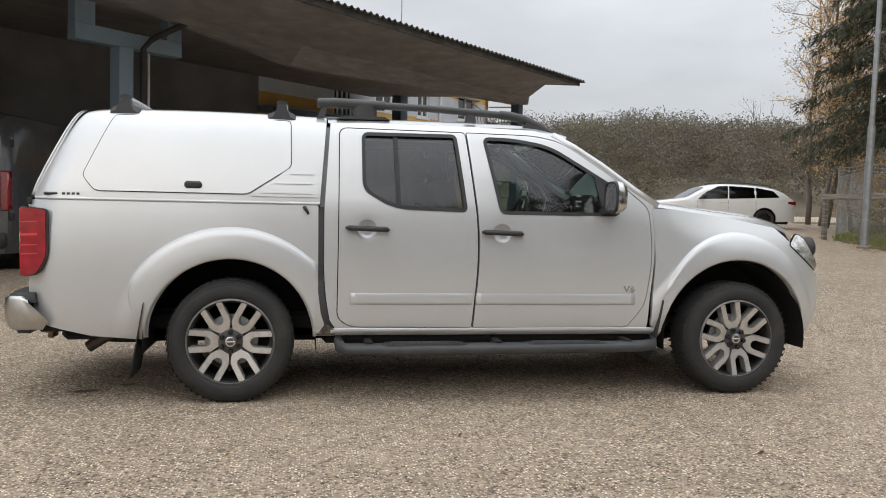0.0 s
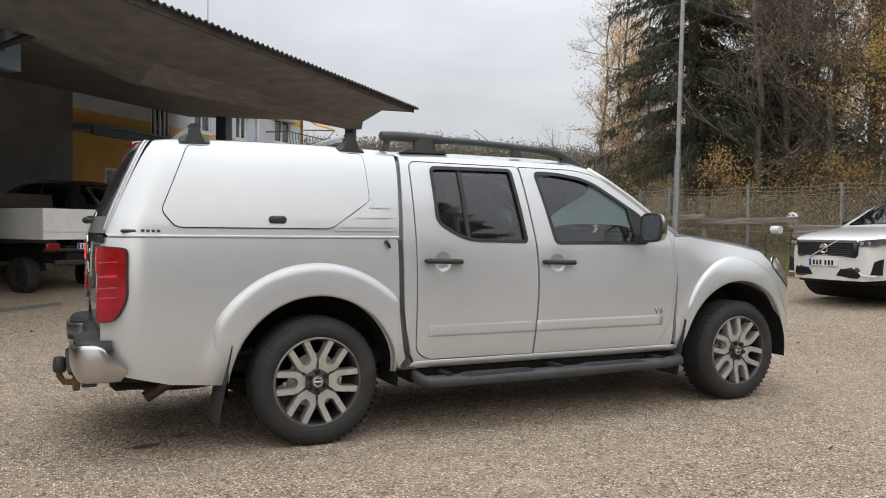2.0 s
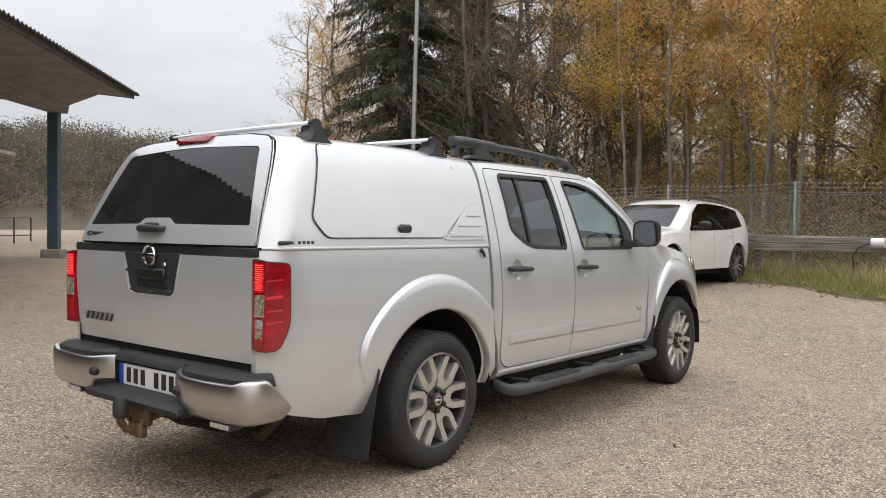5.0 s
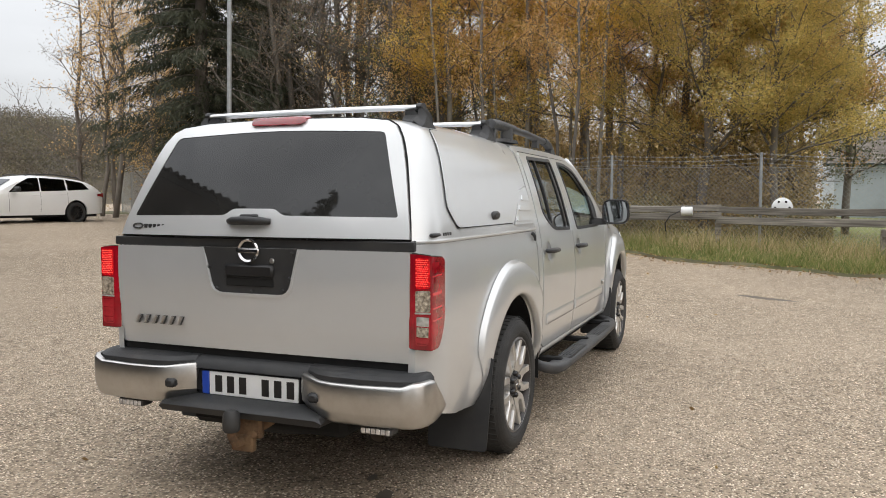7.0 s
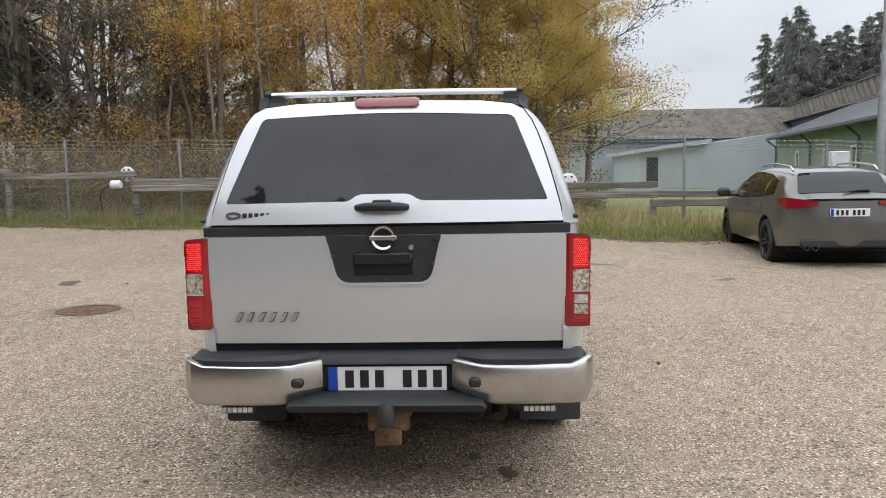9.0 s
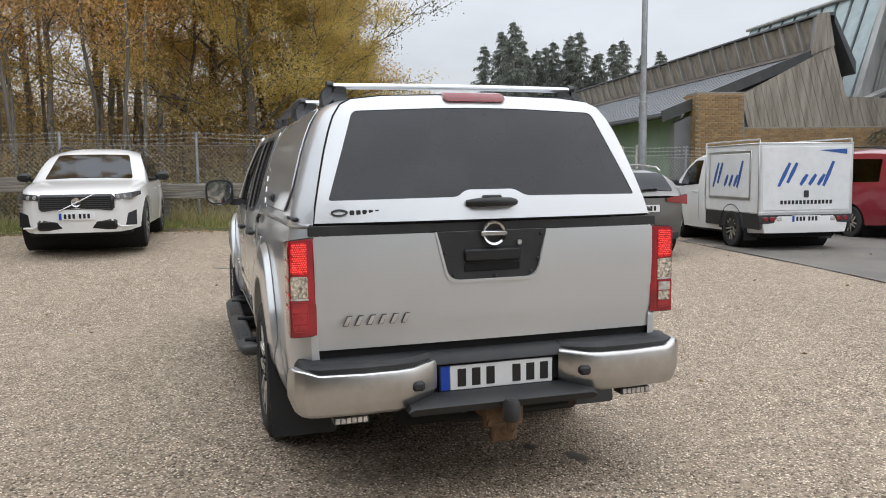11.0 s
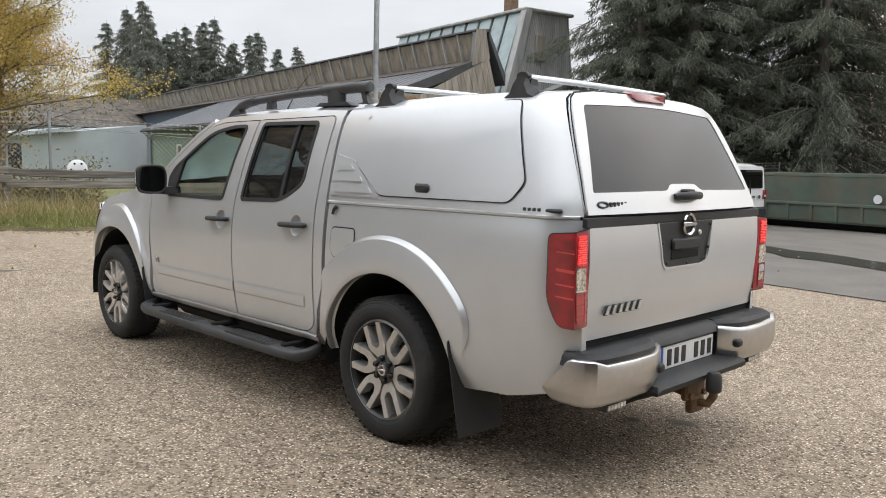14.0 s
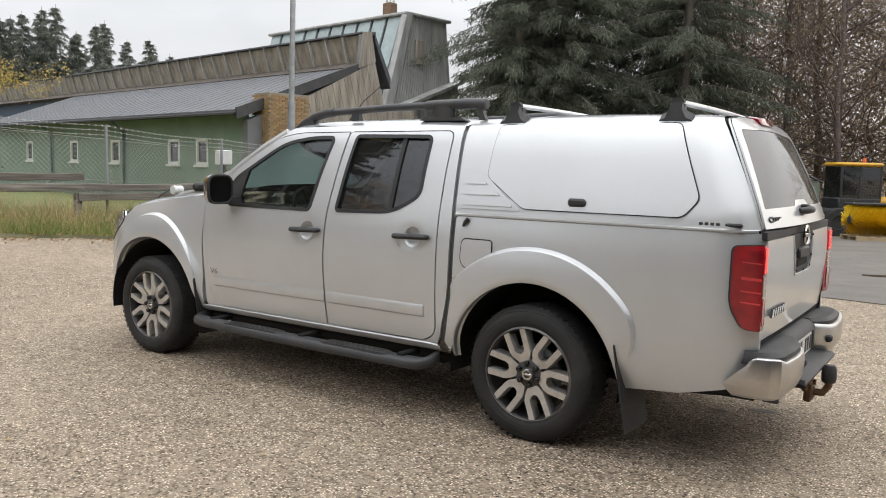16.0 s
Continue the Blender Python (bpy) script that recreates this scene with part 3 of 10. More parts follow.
both("window_divider", lambda bm: sheet(bm, [(0.945, 1.625), (0.972, 1.625), (0.990, 1.182), (0.962, 1.182)], side(-0.006), [], 0.06, 0.02, (0, 1, 0)), PLASTIC, rdoors)
both("mirror_triangle", lambda bm: sheet(bm, [(2.235, 1.405), (2.335, 1.338), (2.382, 1.275), (2.372, 1.168), (2.285, 1.166)], side(0.002), [], 0.05, 0.02, (0, 1, 0)), PLASTIC, fdoors)
# near-black sheet behind the doors, painted shade for their gaps
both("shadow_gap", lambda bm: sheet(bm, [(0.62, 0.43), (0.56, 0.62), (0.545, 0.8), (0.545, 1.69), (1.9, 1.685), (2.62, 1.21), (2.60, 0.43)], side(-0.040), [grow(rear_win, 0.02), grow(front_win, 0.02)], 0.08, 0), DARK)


def moulding(x0, x1):
    def build(bm):
        rows = []
        for k in range(27):
            x = x0 + (x1 - x0) * ((k - 1) / 24 if 0 < k < 26 else (0.012 if k == 0 else 0.988))
            x += -0.012 if k == 0 else 0.012 if k == 26 else 0.0
            e = 0.0 if k in (0, 26) else 1.0
            rows.append([Vector((x, -(half(x, z) + 0.0015 + e * d), z)) for z, d in ((0.583, 0.0), (0.588, 0.0045), (0.600, 0.0060), (0.630, 0.0060), (0.645, 0.0036), (0.655, 0.0))])
        grid(bm, rows)
    return build


both("door_moulding", moulding(0.690, 1.440), SILVER, rdoors, "", 24)
both("door_moulding", moulding(1.462, 2.505), SILVER, fdoors, "", 24)


def handle(cx, z):
    def build(bm):
        y = -(half(cx, z) + 0.020)
        tube(bm, [(cx - 0.125, y + 0.010, z + 0.004), (cx - 0.115, y - 0.004, z + 0.003), (cx, y - 0.010, z), (cx + 0.115, y - 0.004, z - 0.003), (cx + 0.125, y + 0.010, z - 0.006)],
             [0.012, 0.021, 0.022, 0.021, 0.012], 10, squash=0.75)
    return build


def cup(cx, z):
    def build(bm):
        rows = []
        for r, d in ((0.0605, 0.0), (0.0585, 0.004), (0.050, 0.015), (0.034, 0.023), (0.016, 0.027), (0.001, 0.028)):
            rows.append([Vector((x, -(half(x, zz) + crease(x, zz) - d), zz)) for x, zz in ring_at(cx, z, r)])
        grid(bm, rows, wrap=True)
    return build


both("handle_cup", cup(0.785, 1.040), SILVER, rdoors)
both("handle_cup", cup(1.625, 1.028), SILVER, fdoors)
both("door_handle", handle(0.785, 1.045), PLASTIC, rdoors, "black plastic door handle")
both("door_handle", handle(1.625, 1.033), PLASTIC, fdoors, "black plastic door handle")

# front wing and nose
fender_poly = ([(2.622, 0.45), (2.640, 0.876), (2.618, 1.205), (2.75, 1.205), (3.20, 1.150), (3.50, 1.095), (3.60, 1.005), (3.815, 0.815), (3.865, 0.74), (3.875, 0.62), (3.86, 0.48), (3.79, 0.40), (3.735, 0.37)]
               + arc(FA, 0.522, 1, 179) + [(2.685, 0.40)])
fender_poly = rounded(fender_poly, 0.012, 2)
both("front_wing", lambda bm: (sheet(bm, fender_poly, side(), [], 0.035, 0.03, (0, 1, 0)), lip(bm, FA, 0.521, 0.375)), SILVER)


def nose(bm):
    rows = []
    for u in range(17):
        y = -1 + 2 * u / 16
        row = []
        for z in (0.36, 0.44, 0.54, 0.66, 0.78, 0.86, 0.95, 1.02, 1.07):
            xe = spline([(0.36, 3.74), (0.48, 3.862), (0.62, 3.877), (0.74, 3.867), (0.82, 3.81), (1.0, 3.61), (1.07, 3.56)], z)
            we = half(xe, z) - 0.003
            bulge = spline([(0.36, 0.10), (0.6, 0.17), (0.8, 0.20), (1.07, 0.27)], z)
            row.append(Vector((xe + bulge * (1 - abs(y) ** 2.4), y * we, z)))
        rows.append(row)
    grid(bm, rows)


bm = nb()
nose(bm)
part("front_bumper", bm, SILVER, truck)


def bonnet(bm):
    rows = []
    for i in range(21):
        x = 2.56 + (3.58 - 2.56) * i / 20
        ze = spline([(2.56, 1.222), (2.75, 1.203), (3.20, 1.148), (3.5, 1.094), (3.58, 1.06)], x)
        row = []
        for j in range(25):
            s = -1 + 2 * j / 24
            we = half(x, ze) - 0.002
            xx = x + (0.25 * (1 - abs(s) ** 2.4) * sstep(3.1, 3.58, x)) - 0.10 * (1 - s * s) * (1 - sstep(2.56, 2.9, x))
            row.append(Vector((xx, s * we, ze + 0.075 * (1 - s * s) ** 0.75 - 0.025 * sstep(3.35, 3.58, x) * (1 - s * s) - 0.012 * math.exp(-((abs(s) - 0.62) / 0.05) ** 2))))
        rows.append(row)
    grid(bm, rows)


bm = nb()
bonnet(bm)
part("bonnet", bm, SILVER, truck)
hl_poly = rounded([(3.600, 0.985), (3.660, 1.055), (3.72, 1.035), (3.842, 0.86), (3.826, 0.812)], 0.02, 3)
headlights = both("headlight", lambda bm: sheet(bm, hl_poly, side(0.006), [], 0.03, 0.03, (0, 1, 0)), HEAD_LENS, None, "clear headlight lens")
both("headlight_frame", lambda bm: sheet(bm, grow(hl_poly, 0.006), side(0.002), [], 0.03, 0.01, (0, 1, 0)), DARK, headlights)


def bulb_ring(bm):
    """Chrome rim of the round lamp at the corner of the nose."""
    lathe(bm, [(0.055, -0.02), (0.075, 0.0), (0.078, 0.03), (0.06, 0.045), (0.001, 0.03)], (3.87, -0.60, 0.955), "x", 24)


both("auxiliary_lamp", bulb_ring, PLASTIC, None, "black round auxiliary driving lamp")

# roof, pillars, windscreen
def cab_roof(bm):
    rows = []
    for i in range(25):
        x = 0.545 + (2.06 - 0.545) * i / 24
        ze = spline([(0.545, 1.688), (0.8, 1.699), (1.45, 1.699), (1.86, 1.689), (2.06, 1.630)], x)
        ye = half(x, ze) - 0.004
        row = []
        for j in range(29):
            s = -1 + 2 * j / 28
            row.append(Vector((x + 0.16 * (1 - s * s) * sstep(1.6, 2.06, x), s * ye, ze + 0.066 * (1 - abs(s) ** 2.6) ** 0.8)))
        rows.append(row)
    grid(bm, rows)


bm = nb()
cab_roof(bm)
part("cab_roof", bm, SILVER, truck)
bm = nb()
rows = []
for i in range(13):
    u = i / 12
    x, z = 2.055 + (2.66 - 2.055) * u, 1.628 + (1.228 - 1.628) * u - 0.02 * u * (1 - u)
    ye = half(x, z) - 0.02
    rows.append([Vector((x + 0.17 * (1 - s * s), s * ye, z + 0.05 * (1 - s * s) * (1 - u))) for s in [-1 + 2 * j / 20 for j in range(21)]])
grid(bm, rows)
part("windscreen", bm, GLASS_CLEAR, truck, "clear curved windscreen")
both("windscreen_pillar", lambda bm: tube(bm, [(x, -half(x, z) + 0.02, z) for x, z in [(1.98, 1.66), (2.12, 1.582), (2.30, 1.466), (2.50, 1.322), (2.66, 1.22)]], 0.026, 8), SILVER)
bm = nb()
sheet(bm, rounded([(-0.63, 1.20), (0.63, 1.20), (0.54, 1.66), (-0.54, 1.66)], 0.05), lambda y, z: Vector((0.552, y, z)), [], 0.2, 0.01, (1, 0, 0))
part("cab_rear_wall", bm, DARK, truck)

# underbody, liners, sills
def wheel_well(bm, cx):
    rows = []
    for a in range(-8, 189, 7):
        x, z = cx + 0.50 * math.cos(radians(a)), WZ + 0.50 * math.sin(radians(a))
        rows.append([Vector((x, -0.90 + (0.06 if abs(a - 90) < 60 else 0.03), z)), Vector((x, -0.35, z))])
    grid(bm, rows)
    n = 20
    vs = [bm.verts.new((cx + 0.50 * math.cos(radians(-8 + 196 * k / n)), -0.42, WZ + 0.50 * math.sin(radians(-8 + 196 * k / n)))) for k in range(n + 1)]
    bm.faces.new(vs)


# near-black liners: the wells' shade is put into their colour
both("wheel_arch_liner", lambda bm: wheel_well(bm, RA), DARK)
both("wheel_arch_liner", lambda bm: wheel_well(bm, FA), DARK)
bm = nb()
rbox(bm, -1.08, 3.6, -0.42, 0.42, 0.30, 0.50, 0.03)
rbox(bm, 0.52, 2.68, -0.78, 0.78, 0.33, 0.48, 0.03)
# wide boxes added under the floor to keep light off the ground
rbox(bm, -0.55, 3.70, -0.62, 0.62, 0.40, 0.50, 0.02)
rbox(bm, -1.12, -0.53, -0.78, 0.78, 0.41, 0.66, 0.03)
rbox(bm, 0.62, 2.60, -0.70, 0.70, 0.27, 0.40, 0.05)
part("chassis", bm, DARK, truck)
# unseen spare wheel, added to darken the ground below the tail
bm = nb()
lathe(bm, [(0.001, 0.34), (0.16, 0.33), (0.20, 0.285), (0.24, 0.265), (0.33, 0.27), (0.362, 0.32), (0.362, 0.42), (0.33, 0.47), (0.001, 0.47)], (-0.68, 0.0, 0), "z", 32)
part("spare_wheel", bm, RUBBER, truck, "unseen spare wheel slung under the bed to block light")
bm = nb()
tube(bm, [(-0.30, -0.52, 0.50), (-0.52, -0.51, 0.475), (-0.66, -0.50, 0.415), (-0.80, -0.49, 0.335), (-0.90, -0.485, 0.270)], [0.034, 0.034, 0.035, 0.036, 0.036], 14, cap=False)
tube(bm, [(-0.90, -0.485, 0.270), (-0.80, -0.49, 0.335), (-0.70, -0.497, 0.392)], 0.032, 14)
part("exhaust_pipe", bm, mat("sooty_exhaust_steel", (0.10, 0.085, 0.072), rough=0.6, metal=0.7, var=0.35, scale=12, dirt=(0.12, 0.07, 0.04), dscale=9, damount=0.6), truck, "dark side-exit exhaust pipe")
both("rear_axle_end", lambda bm: tube(bm, [(RA, -0.75, WZ), (RA, 0.0, WZ - 0.02)], 0.06, 10), DARK)


def sill(bm):
    rows = [[Vector((x, -(half(x, 0.43) + dy), z)) for dy, z in ((-0.002, 0.436), (0.003, 0.428), (-0.004, 0.408), (-0.035, 0.388))] for x in [0.47 + (2.70 - 0.47) * k / 20 for k in range(21)]]
    grid(bm, rows)


both("sill", sill, SILVER)


def step_bar(bm):
    """A broad moulded step, turned in at both ends."""
    zs = 0.320
    rows = []
    for x, y, z, w in ((0.618, -0.80, zs + 0.035, 0.030), (0.628, -0.87, zs + 0.012, 0.040), (0.66, -0.912, zs, 0.052), (0.76, -0.925, zs, 0.060), (1.4, -0.932, zs + 0.001, 0.062), (2.0, -0.932, zs + 0.004, 0.062), (2.52, -0.925, zs + 0.008, 0.058), (2.63, -0.902, zs + 0.012, 0.048), (2.665, -0.80, zs + 0.05, 0.030)):
        turned = 0.75 if x < 0.64 or x > 2.65 else 0.0
        ring = []
        for q in range(16):
            a_ = 2 * math.pi * q / 16
            c, s_ = math.copysign(abs(math.cos(a_)) ** 0.7, math.cos(a_)), math.copysign(abs(math.sin(a_)) ** 0.7, math.sin(a_))
            ring.append(Vector((x + c * w * turned * (1 if x < 1 else -1), y + c * w * (1 - 0.6 * turned), z + 0.034 * s_)))
        rows.append(ring)
    grid(bm, rows, wrap=True)


bars = both("side_step", step_bar, PLASTIC_GREY, None, "dark grey moulded side step with tread pads")


def tread(x0, x1):
    def build(bm):
        hull(bm, [(x, y, z) for x, e in ((x0, 0.016), (x0 + 0.05, 0.0), (x1 - 0.05, 0.0), (x1, 0.016)) for y, z in ((-0.978 + e, 0.346), (-0.886 - e, 0.346), (-0.974 + e, 0.360 - e * 0.6), (-0.890 - e, 0.360 - e * 0.6))])
        for k in range(4):
            y = -0.966 + 0.021 * k
            rbox(bm, x0 + 0.07, x1 - 0.07, y, y + 0.010, 0.357, 0.3635, 0.002)
    return build


both("tread_pad", tread(0.86, 1.42), PLASTIC, bars)
both("tread_pad", tread(1.75, 2.32), PLASTIC, bars)
for bx in (0.80, 1.60, 2.45):
    both("step_bracket", lambda bm: rbox(bm, bx - 0.025, bx + 0.025, -0.94, -0.70, 0.335, 0.37, 0.008), DARK, bars)


def flap(x, z0, z1, w0, w1):
    def build(bm):
        sheet(bm, rounded([(-w1, z0), (-w0, z0), (-w0 + 0.005, z1), (-w1 - 0.01, z1)], 0.02, 3), lambda y, z: Vector((x - 0.17 * (z1 - z), y, z)), [], 0.08, 0.006, (1, 0, 0))
    return build


both("mud_flap", flap(-0.500, 0.155, 0.60, 0.60, 0.905), PLASTIC, None, "black rubber mud flap")
both("mud_flap", flap(2.685, 0.225, 0.62, 0.66, 0.90), PLASTIC, None, "black rubber mud flap")

# tail: gate, lamps, bumper
bm = nb()
gate = rounded([(-0.765, 0.680), (0.765, 0.680), (0.772, BED_TOP - 0.03), (-0.772, BED_TOP - 0.03)], 0.015, 3)
gx = lambda y, z: -1.150 - 0.010 * (1 - (y / 0.77) ** 2) - 0.012 * math.exp(-((z - 1.02) / 0.16) ** 2) + 0.012 * sstep(0.80, 0.70, z)
sheet(bm, gate, lambda y, z: Vector((gx(y, z), y, z)), [[p for p in rounded([(-0.238, 1.1475), (0.255, 1.1475), (0.205, 0.945), (-0.190, 0.945)], [0, 0, 0.05, 0.05], 4)]], 0.04, 0.03, (1, 0, 0))
tailgate = part("tailgate", bm, SILVER, truck, recalc=False)
bm = nb()
sheet(bm, rounded([(-0.244, 1.152), (0.261, 1.152), (0.210, 0.939), (-0.195, 0.939)], [0, 0, 0.05, 0.05], 4), lambda y, z: Vector((gx(y, z) + 0.006 - 0.010 * math.exp(-((z - 1.15) / 0.05) ** 2), y, z)), [], 0.04, 0.02, (1, 0, 0))
for y, z in ((-0.215, 1.13), (-0.165, 0.965), (0.0, 0.955), (0.185, 0.965), (0.225, 1.06), (-0.20, 1.02)):
    lathe(bm, [(0.009, -1.172), (0.006, -1.178), (0.001, -1.179)], (0, y, z), "x", 10)
rim_o = rounded([(-0.250, 1.150), (0.267, 1.150), (0.216, 0.932), (-0.201, 0.932)], [0, 0, 0.055, 0.055], 4)
rim = nb()
sheet(rim, rim_o, lambda y, z: Vector((gx(y, z) - 0.004, y, z)), [rounded([(-0.2405, 1.1495), (0.2575, 1.1495), (0.2075, 0.9425), (-0.1925, 0.9425)], [0, 0, 0.05, 0.05], 4)], 0.02, 0.004, (1, 0, 0))
part("trim_rim", rim, SILVER, tailgate, "bright raised edge round the trim")
gate_trim = part("gate_trim", bm, PLASTIC, tailgate, "matt black tailgate trim around the handle")
bm = nb()
rbox(bm, -1.181, -1.160, -0.118, 0.140, 1.018, 1.076, 0.010)
part("gate_handle", bm, BLACK_PL, tailgate, "black tailgate handle")
# near-black block, not hollow: its colour gives the recess its shade
bm = nb()
rbox(bm, -1.169, -1.15, -0.118, 0.140, 0.975, 1.017, 0.006)
part("handle_recess", bm, DARK, tailgate)
bm = nb()
lathe(bm, [(0.048, -1.172), (0.055, -1.180), (0.050, -1.188), (0.041, -1.182), (0.040, -1.172)], (0, 0.007, 1.138), "x", 36)
rbox(bm, -1.190, -1.178, -0.053, 0.067, 1.127, 1.149, 0.004)
part("maker_badge", bm, CHROME, tailgate, "round chrome maker's badge with a cross bar")
bm = nb()
lathe(bm, [(0.013, -1.172), (0.010, -1.178), (0.001, -1.178)], (0, -0.112, 1.095), "x", 14)
part("lock_cylinder", bm, ALU, tailgate)
for k, w in enumerate((0.040, 0.038, 0.040, 0.038, 0.038, 0.038)):
    y = 0.662 - 0.049 * k
    bm = nb()
    hull(bm, [(x, y - d, z) for x in (-1.171, -1.160) for d, z in ((0.0, 0.780), (w * 0.50, 0.780), (w * 0.50, 0.820), (w * 0.99, 0.820))])
    part("model_bar", bm, PLASTIC_GREY, tailgate, "raised dark-edged chrome bar")
    bm = nb()
    hull(bm, [(x, y - d, z) for x in (-1.174, -1.168) for d, z in ((0.002, 0.783), (w * 0.46, 0.783), (w * 0.52, 0.818), (w * 0.94, 0.818))])
    part("bar_face", bm, ALU, tailgate)
# paint worn off along the tailgate's upper edge
bm = nb()
wr = random.Random(31)
for k in range(46):
    y = 0.765 - 0.0335 * k + wr.uniform(-0.01, 0.01)
    if abs(y) < 0.27:
        continue
    w, h = wr.uniform(0.008, 0.030), wr.uniform(0.003, 0.010) * (1.8 if abs(y) > 0.62 else 1.0)
    ring = [(y + w * math.cos(a_) * wr.uniform(0.6, 1.1), 1.150 + h * math.sin(a_) * wr.uniform(0.5, 1.2) - 0.001) for a_ in [2 * math.pi * q / 9 for q in range(9)]]
    x = -1.1545
    vs = [bm.verts.new((x - 0.0012, yy, zz)) for yy, zz in ring]
    bm.faces.new(vs)
tagged(part("bare_patch", bm, PLASTIC_GREY, tailgate, "dark bare patches where the paint has flaked"), kind="stuff")


def strip(y0, y1, z0, z1, x, off=0.004):
    bm = nb()
    rbox(bm, x - off, x + 0.02, y0, y1, z0, z1, 0.003)
    return bm


part("gate_seal", strip(-0.79, 0.79, BED_TOP - 0.028, BED_TOP + 0.012, -1.152, 0.004), PLASTIC, truck, "black rubber strip between canopy and tailgate")
# near-black box in place of the shade below the tailgate
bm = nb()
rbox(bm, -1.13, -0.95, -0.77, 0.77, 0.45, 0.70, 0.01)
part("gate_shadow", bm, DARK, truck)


def lamp_surf(off):
    def f(u, z):
        # u runs from the inner edge round the corner and forwards along the side
        if u < 0.085:
            y = 0.785 + u
            return Vector((-1.150 - 0.018 * (1 - ((0.085 - u) / 0.085) ** 2 * 0.4) - off, -y + 0.0, z))
        t = (u - 0.085) / 0.16
        a = min(1.0, t / 0.35)
        x = -1.168 - off + 0.035 * a * a + 0.100 * max(0, t - 0.35) / 0.65
        y = 0.870 + 0.006 * math.sin(a * math.pi / 2) + off
        return Vector((x, -max(y, half(x, z) + off if t > 0.35 else 0), z))
    return f


lamp_poly = rounded([(0.0, 1.142), (0.245, 1.122), (0.247, 0.85), (0.185, 0.750), (0.0, 0.748)], [0.012, 0.028, 0.05, 0.035, 0.01], 7)
lamps = both("tail_lamp", lambda bm: sheet(bm, lamp_poly, lamp_surf(0.0), [], 0.02, 0.02, (0.3, 1, 0)), TAIL_RED, None, "dark red tail lamp with a lit upper lens")
both("lamp_edge", lambda bm: sheet(bm, grow(lamp_poly, 0.004), lamp_surf(-0.008), [], 0.02, 0.01, (0.3, 1, 0)), PLASTIC, lamps)
both("lit_lens", lambda bm: sheet(bm, rounded([(0.014, 1.128), (0.078, 1.124), (0.082, 1.002), (0.014, 0.998)], 0.014), lamp_surf(0.003), [], 0.03, 0.004, (1, 0, 0)), RED_LIT, lamps, "glowing red brake light lens")


def lamp_dots(bm):
    f = lamp_surf(0.0045)
    for i in range(7):
        for j in range(13):
            u, z = 0.019 + 0.0088 * i + (0.0044 if j % 2 else 0.0), 1.118 - 0.0088 * j
            if u < 0.075:
                rbox(bm, *[w for k in range(3) for w in (f(u, z)[k] - 0.0024, f(u, z)[k] + 0.0024)], 0.0012)


both("lamp_pattern", lamp_dots, RED_DOT, lamps)
both("indicator_lens", lambda bm: sheet(bm, rounded([(0.014, 0.990), (0.082, 0.994), (0.082, 0.906), (0.014, 0.903)], 0.008), lamp_surf(0.003), [], 0.03, 0.004, (1, 0, 0)), AMBER_LENS, lamps, "clear indicator lens with bright facets")
both("lens_divider", lambda bm: sheet(bm, [(0.012, 0.902), (0.084, 0.905), (0.084, 0.898), (0.012, 0.895)], lamp_surf(0.005), [], 0.03, 0.004, (1, 0, 0)), CLEAR_LENS, lamps)
both("reversing_lens", lambda bm: sheet(bm, rounded([(0.014, 0.892), (0.082, 0.894), (0.078, 0.790), (0.070, 0.768), (0.014, 0.766)], 0.010), lamp_surf(0.004), [rounded([(0.018, 0.887), (0.078, 0.889), (0.074, 0.792), (0.067, 0.773), (0.018, 0.771)], 0.008)], 0.03, 0.003, (1, 0, 0)), RED_GLINT, lamps)
for left in (False, True):
    for (z0, z1), mt in zip(((0.776, 0.796), (0.801, 0.842), (0.846, 0.884)), (RED_GLINT, RED_GLINT, RED_GLINT) if left else (RED_GLINT, AMBER_LENS, CLEAR_LENS)):
        bm = nb()
        sheet(bm, rounded([(0.019, z0), (0.076, z0), (0.076, z1), (0.019, z1)], 0.004), lamp_surf(0.003), [], 0.03, 0.003, (1, 0, 0))
        if left:
            mirror_y(bm)
        part("lower_lens", bm, mt, lamps[left], recalc=False)
for zz, hh in ((1.048, 0.006), (0.972, 0.013), (0.916, 0.007), (0.866, 0.007)):
    both("lens_rib", lambda bm: sheet(bm, rounded([(0.112, zz), (0.205, zz + 0.004), (0.205, zz + hh + 0.004), (0.112, zz + hh)], 0.003), lamp_surf(0.003), [], 0.03, 0.003, (0, 1, 0)), RED_RIB, lamps)
both("side_shade", lambda bm: sheet(bm, rounded([(0.108, 1.112), (0.215, 1.102), (0.215, 1.068), (0.108, 1.066)], 0.008), lamp_surf(0.002), [], 0.03, 0.002, (0, 1, 0)), mat("deep_red_lens", (0.30, 0.004, 0.012), rough=0.08, var=0.3, scale=20, coat=1.0), lamps)

